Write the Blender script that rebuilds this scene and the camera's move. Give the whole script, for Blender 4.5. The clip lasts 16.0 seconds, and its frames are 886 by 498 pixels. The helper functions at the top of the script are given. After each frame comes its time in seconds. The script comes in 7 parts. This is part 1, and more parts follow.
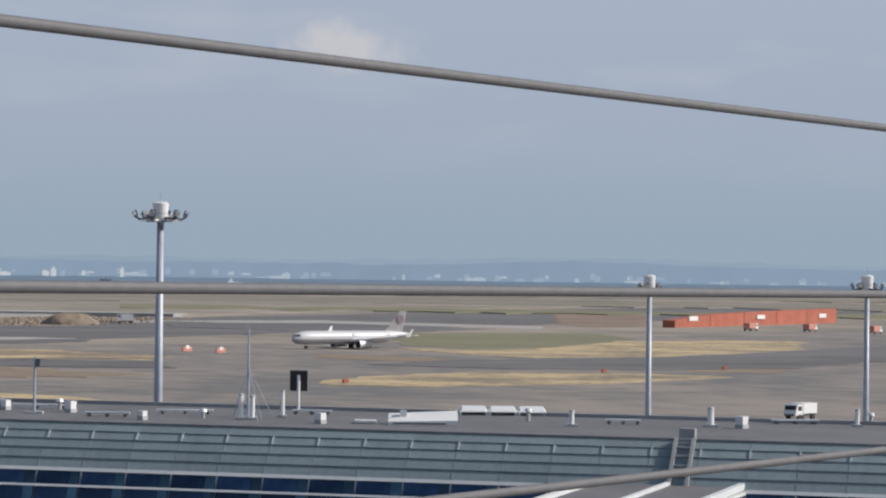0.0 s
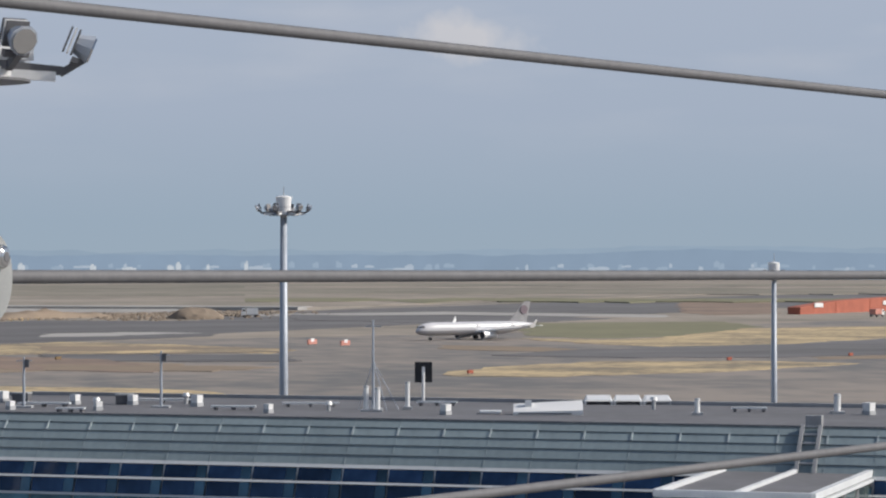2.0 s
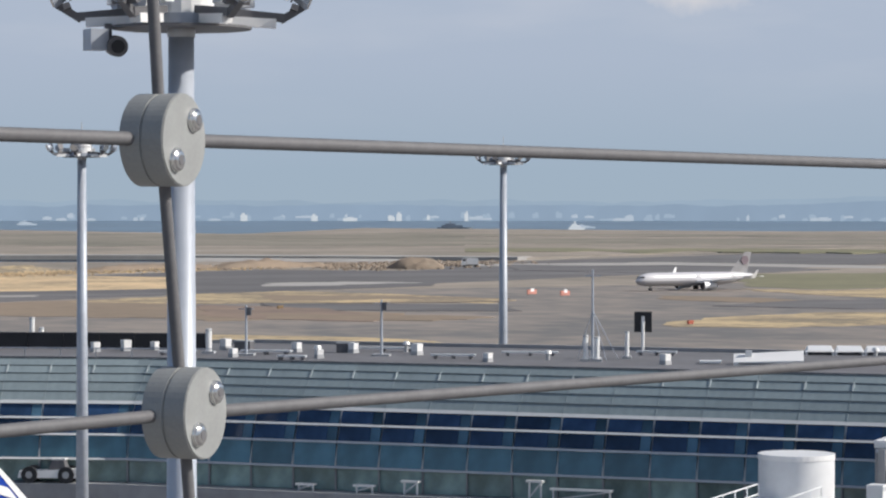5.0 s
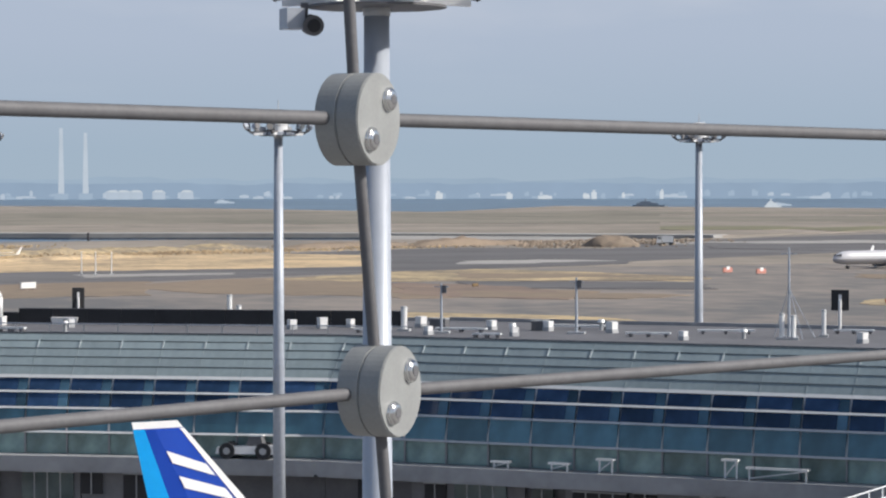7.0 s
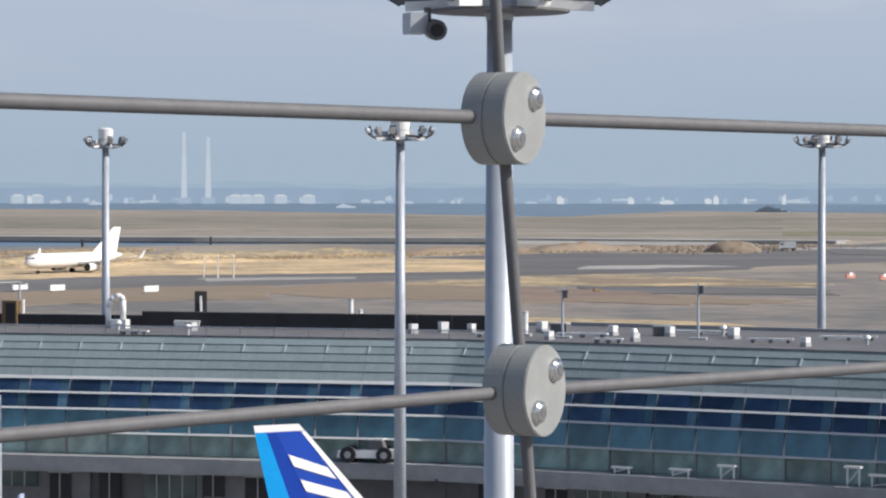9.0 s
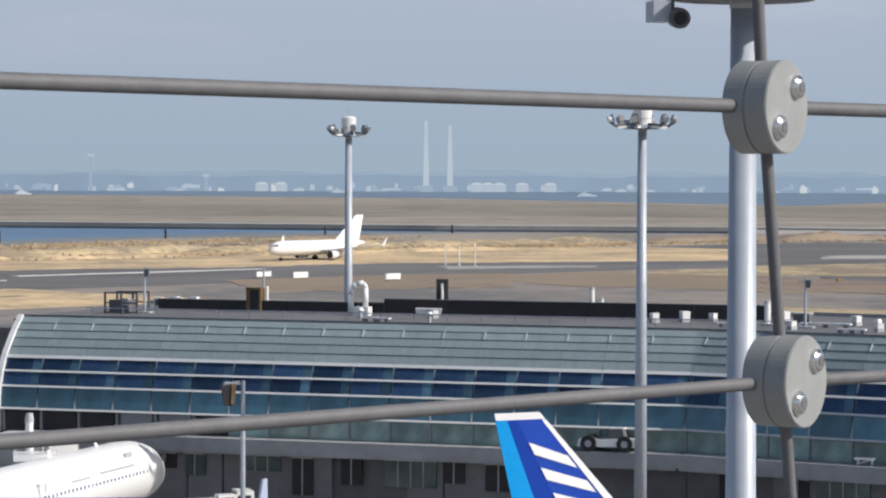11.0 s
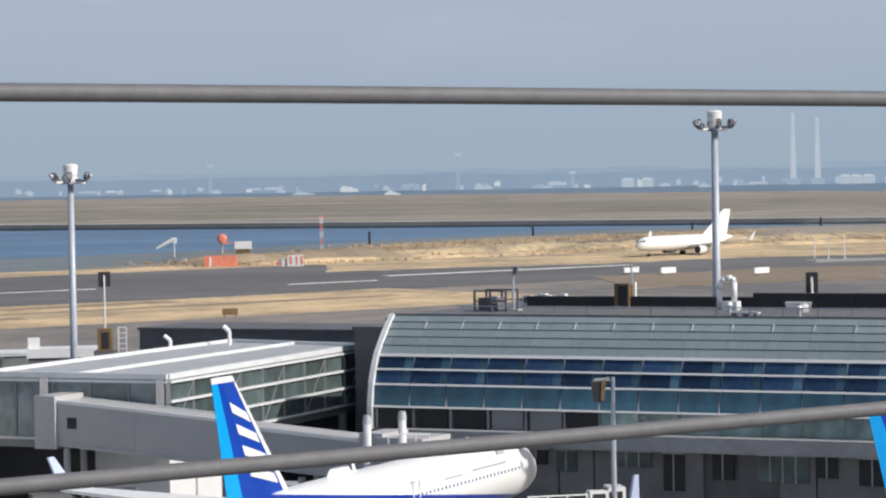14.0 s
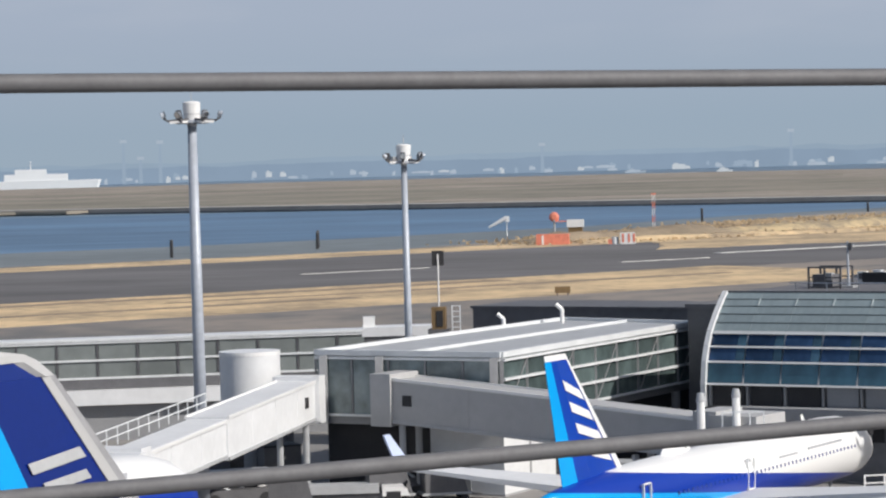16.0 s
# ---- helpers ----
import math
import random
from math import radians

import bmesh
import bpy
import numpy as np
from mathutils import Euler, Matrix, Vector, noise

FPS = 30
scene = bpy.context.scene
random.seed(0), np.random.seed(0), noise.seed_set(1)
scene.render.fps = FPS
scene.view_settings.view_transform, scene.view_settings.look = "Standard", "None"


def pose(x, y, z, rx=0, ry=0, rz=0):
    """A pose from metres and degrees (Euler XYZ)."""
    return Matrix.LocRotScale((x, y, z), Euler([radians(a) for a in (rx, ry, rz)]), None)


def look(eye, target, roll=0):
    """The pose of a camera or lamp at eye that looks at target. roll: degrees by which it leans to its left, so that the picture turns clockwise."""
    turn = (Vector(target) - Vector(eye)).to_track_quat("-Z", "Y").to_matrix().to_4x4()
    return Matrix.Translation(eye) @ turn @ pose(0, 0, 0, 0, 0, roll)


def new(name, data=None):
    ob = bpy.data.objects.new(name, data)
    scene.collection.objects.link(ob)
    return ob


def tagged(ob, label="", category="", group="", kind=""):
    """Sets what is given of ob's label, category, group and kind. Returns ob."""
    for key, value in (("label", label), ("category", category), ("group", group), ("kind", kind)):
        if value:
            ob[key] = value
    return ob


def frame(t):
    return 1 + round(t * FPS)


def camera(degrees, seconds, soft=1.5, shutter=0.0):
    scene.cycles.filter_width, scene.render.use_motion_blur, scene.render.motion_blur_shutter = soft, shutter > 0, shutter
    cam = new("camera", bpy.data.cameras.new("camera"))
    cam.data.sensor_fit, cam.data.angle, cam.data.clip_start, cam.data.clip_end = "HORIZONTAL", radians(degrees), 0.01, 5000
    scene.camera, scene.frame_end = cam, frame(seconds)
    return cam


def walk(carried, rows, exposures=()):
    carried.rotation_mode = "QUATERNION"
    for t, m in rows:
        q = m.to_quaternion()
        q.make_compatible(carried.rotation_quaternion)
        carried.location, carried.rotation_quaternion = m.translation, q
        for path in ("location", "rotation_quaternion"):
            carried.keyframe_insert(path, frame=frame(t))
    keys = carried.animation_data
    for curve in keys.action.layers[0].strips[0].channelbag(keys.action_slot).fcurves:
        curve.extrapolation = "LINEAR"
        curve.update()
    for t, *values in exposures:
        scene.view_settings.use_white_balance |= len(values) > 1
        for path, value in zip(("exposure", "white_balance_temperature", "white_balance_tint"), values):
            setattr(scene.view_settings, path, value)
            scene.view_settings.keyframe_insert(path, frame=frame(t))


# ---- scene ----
# ---- the camera: a long lens on a roof deck, turning after the landing plane ----
FOV = 18.0
cam = camera(FOV, 16.0, soft=2.2)


def ray(az, el):
    """Unit direction at an azimuth (degrees, clockwise from +y) and an elevation."""
    a, e = radians(az), radians(el)
    return Vector((math.sin(a) * math.cos(e), math.cos(a) * math.cos(e), math.sin(e)))


# seconds, pan, tilt, roll (degrees), eye x, y, z (metres)
PATH = [
    (0.0, 27.570, 0.293, 0.776, -0.0172, 0.0048, 22.0569),
    (0.5, 26.032, -0.114, 0.444, -0.0109, 0.0030, 22.0562),
    (1.0, 25.866, 0.109, 0.187, -0.0046, 0.0013, 22.0555),
    (1.5, 25.457, 0.313, 0.030, 0.0016, -0.0005, 22.0548),
    (2.0, 25.053, 0.084, -0.022, -0.0046, 0.0013, 22.0523),
    (2.5, 24.686, -0.267, 0.664, 0.0114, -0.0032, 22.0391),
    (3.0, 24.087, -0.448, 1.390, 0.0210, -0.0059, 22.0177),
    (3.5, 23.034, -1.072, 1.632, 0.0102, -0.0028, 21.9856),
    (4.0, 21.702, -1.432, 1.149, 0.0055, -0.0015, 21.9751),
    (4.2, 21.364, -1.387, 0.779, 0.0075, -0.0021, 21.9765),
    (6.3, 18.528, -0.562, -0.348, 0.0288, -0.0081, 21.9915),
    (6.5, 17.851, -0.949, -0.406, 0.0294, -0.0082, 21.9898),
    (7.0, 16.558, -1.384, -0.063, 0.0186, -0.0052, 21.9853),
    (7.5, 15.484, -1.529, 0.284, 0.0008, -0.0002, 21.9853),
    (8.0, 14.692, -1.800, 0.098, 0.0029, -0.0008, 21.9822),
    (8.2, 14.755, -1.667, 0.011, 0.0023, -0.0006, 21.9800),
    (10.3, 11.202, -1.067, 0.333, -0.0041, 0.0011, 21.9822),
    (10.5, 10.644, -1.162, 0.335, -0.0060, 0.0017, 21.9821),
    (11.0, 9.142, -1.532, 0.191, -0.0138, 0.0039, 21.9810),
    (11.5, 8.043, -1.763, -0.086, -0.0106, 0.0030, 21.9821),
    (12.0, 7.108, -1.827, -0.333, -0.0073, 0.0020, 21.9832),
    (12.5, 6.417, -1.522, -0.458, -0.0040, 0.0011, 21.9843),
    (13.0, 5.280, -1.483, -0.661, -0.0023, 0.0006, 21.9878),
    (13.5, 3.604, -1.348, -0.827, -0.0091, 0.0026, 21.9891),
    (14.0, 1.626, -1.564, -0.968, -0.0217, 0.0061, 21.9889),
    (14.5, -0.000, -1.958, -0.801, -0.0343, 0.0096, 21.9887),
    (15.0, -2.482, -2.272, -0.986, -0.0438, 0.0122, 21.9866),
    (15.5, -4.035, -1.747, -1.331, -0.0346, 0.0097, 21.9885),
    (16.0, -5.183, -1.868, -1.578, -0.0130, 0.0036, 21.9930),
]
walk(cam, [(t, look((x, y, z), Vector((x, y, z)) + 100 * ray(pan, el), roll)) for t, pan, el, roll, x, y, z in PATH],
     exposures=[(0.0, -0.06), (2.5, 0.0), (3.5, 0.19), (4.2, 0.15), (6.4, 0.1), (7.2, 0.2), (8.0, 0.29), (8.2, 0.28), (10.5, 0.1), (12.5, 0.1), (14.5, 0.04), (16.0, -0.02)])

# ---- light: winter sun from behind on the right, hazy sky ----
SUN_AZ, SUN_EL = 117.0, 35.0
world = bpy.data.worlds.new("sky")
scene.world = world
world.use_nodes = True
nt = world.node_tree
nt.nodes.clear()
w_out = nt.nodes.new("ShaderNodeOutputWorld")
w_bg = nt.nodes.new("ShaderNodeBackground")
w_bg.inputs["Strength"].default_value = 1.0
w_sky = nt.nodes.new("ShaderNodeTexSky")
w_sky.sky_type = "NISHITA"
w_sky.sun_disc = False
w_sky.sun_elevation = radians(SUN_EL)
w_sky.sun_rotation = radians(SUN_AZ)
w_sky.dust_density = 2.0
w_gain = nt.nodes.new("ShaderNodeVectorMath")
w_gain.operation = "SCALE"
w_gain.inputs[3].default_value = 0.09
w_tc = nt.nodes.new("ShaderNodeTexCoord")
w_sep = nt.nodes.new("ShaderNodeSeparateXYZ")
w_ramp = nt.nodes.new("ShaderNodeValToRGB")          # haze near the horizon
els = w_ramp.color_ramp.elements
els[0].position, els[0].color = 0.0, (0.325, 0.41, 0.50, 1)
els[1].position, els[1].color = 1.0, (0.24, 0.34, 0.54, 1)
for pos, col in ((0.012, (0.325, 0.41, 0.505, 1)), (0.05, (0.378, 0.443, 0.55, 1)), (0.13, (0.42, 0.478, 0.59, 1)), (0.35, (0.32, 0.42, 0.58, 1))):
    e = els.new(pos)
    e.color = col
w_mapc = nt.nodes.new("ShaderNodeMapping")
w_mapc.inputs["Scale"].default_value = (6, 6, 26)
w_noise = nt.nodes.new("ShaderNodeTexNoise")
w_noise.inputs["Scale"].default_value = 1.6
w_noise.inputs["Detail"].default_value = 7
w_cr = nt.nodes.new("ShaderNodeMapRange")
w_cr.inputs[1].default_value, w_cr.inputs[2].default_value = 0.5, 0.78
w_cr.inputs[3].default_value, w_cr.inputs[4].default_value = 0.0, 0.68
w_high = nt.nodes.new("ShaderNodeMapRange")
w_high.inputs[1].default_value, w_high.inputs[2].default_value = 0.02, 0.11
w_mul = nt.nodes.new("ShaderNodeMath")
w_mul.operation = "MULTIPLY"
puff_dir = ray(25.4, 4.35)
w_dist = nt.nodes.new("ShaderNodeVectorMath")
w_dist.operation = "SUBTRACT"
w_dist.inputs[1].default_value = puff_dir
w_flat = nt.nodes.new("ShaderNodeVectorMath")
w_flat.operation = "MULTIPLY"
w_flat.inputs[1].default_value = (1, 1, 2.4)
w_len = nt.nodes.new("ShaderNodeVectorMath")
w_len.operation = "LENGTH"
w_fall = nt.nodes.new("ShaderNodeMapRange")
w_fall.inputs[1].default_value, w_fall.inputs[2].default_value = 0.003, 0.04
w_fall.inputs[3].default_value, w_fall.inputs[4].default_value = 0.35, -0.25
w_n2 = nt.nodes.new("ShaderNodeTexNoise")
w_n2.inputs["Scale"].default_value = 45
w_n2.inputs["Detail"].default_value = 5
w_sum = nt.nodes.new("ShaderNodeMath")
w_puff = nt.nodes.new("ShaderNodeMapRange")
w_puff.inputs[1].default_value, w_puff.inputs[2].default_value = 0.5, 0.76
w_puff.inputs[3].default_value, w_puff.inputs[4].default_value = 0.0, 0.55
w_pmix = nt.nodes.new("ShaderNodeMix")
w_pmix.data_type = "RGBA"
w_pmix.inputs[7].default_value = (0.70, 0.665, 0.655, 1)
w_cloud = nt.nodes.new("ShaderNodeMix")
w_cloud.data_type = "RGBA"
w_cloud.inputs[7].default_value = (0.56, 0.58, 0.64, 1)
w_up = nt.nodes.new("ShaderNodeMapRange")
w_up.inputs[1].default_value, w_up.inputs[2].default_value = 0.1, 0.45
w_mix = nt.nodes.new("ShaderNodeMix")
w_mix.data_type = "RGBA"
for a, b in ((w_sky.outputs[0], w_gain.inputs[0]), (w_tc.outputs["Generated"], w_sep.inputs[0]), (w_sep.outputs[2], w_ramp.inputs[0]),
             (w_tc.outputs["Generated"], w_mapc.inputs[0]), (w_mapc.outputs[0], w_noise.inputs["Vector"]), (w_noise.outputs[0], w_cr.inputs[0]),
             (w_sep.outputs[2], w_high.inputs[0]), (w_cr.outputs[0], w_mul.inputs[0]), (w_high.outputs[0], w_mul.inputs[1]),
             (w_mul.outputs[0], w_cloud.inputs[0]), (w_ramp.outputs[0], w_cloud.inputs[6]),
             (w_sep.outputs[2], w_up.inputs[0]), (w_up.outputs[0], w_mix.inputs[0]), (w_cloud.outputs[2], w_pmix.inputs[6]), (w_pmix.outputs[2], w_mix.inputs[6]),
             (w_tc.outputs["Generated"], w_dist.inputs[0]), (w_dist.outputs[0], w_flat.inputs[0]), (w_flat.outputs[0], w_len.inputs[0]), (w_len.outputs["Value"], w_fall.inputs[0]),
             (w_tc.outputs["Generated"], w_n2.inputs["Vector"]), (w_n2.outputs[0], w_sum.inputs[0]), (w_fall.outputs[0], w_sum.inputs[1]), (w_sum.outputs[0], w_puff.inputs[0]), (w_puff.outputs[0], w_pmix.inputs[0]), (w_gain.outputs[0], w_mix.inputs[7]),
             (w_mix.outputs[2], w_bg.inputs[0]), (w_bg.outputs[0], w_out.inputs[0])):
    nt.links.new(a, b)
sun = new("sun", bpy.data.lights.new("sun", "SUN"))
sun.data.energy, sun.data.angle, sun.data.color = 4.0, radians(0.6), (1.0, 0.95, 0.89)
sun.matrix_world = look(200 * ray(SUN_AZ, SUN_EL), (0, 0, 0))

# ---- materials ----
def mat(name, col, rough=0.6, metal=0.0, var=0.15, scale=0.8, fine=8.0, bump=0.0, col2=None, stretch=(1, 1, 1), emit=0.0, piece=0.0, spec=0.5, sharp=0.14):
    """A worn surface: base colour varied by a broad and a fine noise; col2 is the second tone; piece varies each piece."""
    m = bpy.data.materials.new(name)
    m.use_nodes = True
    t = m.node_tree
    p = t.nodes["Principled BSDF"]
    p.inputs["Roughness"].default_value, p.inputs["Metallic"].default_value = rough, metal
    p.inputs["Specular IOR Level"].default_value = spec
    tc = t.nodes.new("ShaderNodeTexCoord")
    mp = t.nodes.new("ShaderNodeMapping")
    mp.inputs["Scale"].default_value = stretch
    t.links.new(tc.outputs["Object"], mp.inputs[0])
    n1, n2 = t.nodes.new("ShaderNodeTexNoise"), t.nodes.new("ShaderNodeTexNoise")
    for n, s in ((n1, scale), (n2, fine)):
        n.inputs["Scale"].default_value, n.inputs["Detail"].default_value = s, 5
        t.links.new(mp.outputs[0], n.inputs["Vector"])
    add = t.nodes.new("ShaderNodeMath")
    add.operation = "MULTIPLY_ADD"
    add.inputs[1].default_value = 0.6
    t.links.new(n1.outputs[0], add.inputs[0])
    hal = t.nodes.new("ShaderNodeMath")
    hal.operation = "MULTIPLY"
    hal.inputs[1].default_value = 0.4
    t.links.new(n2.outputs[0], hal.inputs[0])
    t.links.new(hal.outputs[0], add.inputs[2])
    ramp = t.nodes.new("ShaderNodeValToRGB")
    a = col2 or [c * (1 - var) for c in col]
    b = col if col2 else [min(1, c * (1 + var)) for c in col]
    ramp.color_ramp.elements[0].position, ramp.color_ramp.elements[0].color = 0.5 - sharp, (*a, 1)
    ramp.color_ramp.elements[1].position, ramp.color_ramp.elements[1].color = 0.5 + sharp, (*b, 1)
    t.links.new(add.outputs[0], ramp.inputs[0])
    out = ramp.outputs[0]
    if piece:
        oi = t.nodes.new("ShaderNodeObjectInfo")
        mr = t.nodes.new("ShaderNodeMapRange")
        mr.inputs[3].default_value, mr.inputs[4].default_value = 1 - piece, 1 + piece
        t.links.new(oi.outputs["Random"], mr.inputs[0])
        hs = t.nodes.new("ShaderNodeHueSaturation")
        t.links.new(mr.outputs[0], hs.inputs["Value"])
        t.links.new(out, hs.inputs["Color"])
        out = hs.outputs[0]
    t.links.new(out, p.inputs["Base Color"])
    # emit: the surface glows unlit in its own colour, with haze already in it
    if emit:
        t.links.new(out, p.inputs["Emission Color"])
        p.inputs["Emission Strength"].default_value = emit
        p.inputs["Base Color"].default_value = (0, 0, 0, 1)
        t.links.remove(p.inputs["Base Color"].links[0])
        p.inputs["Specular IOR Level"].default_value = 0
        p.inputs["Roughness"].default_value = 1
    if bump:
        bp = t.nodes.new("ShaderNodeBump")
        bp.inputs["Strength"].default_value = bump
        t.links.new(add.outputs[0], bp.inputs["Height"])
        t.links.new(bp.outputs[0], p.inputs["Normal"])
    return m


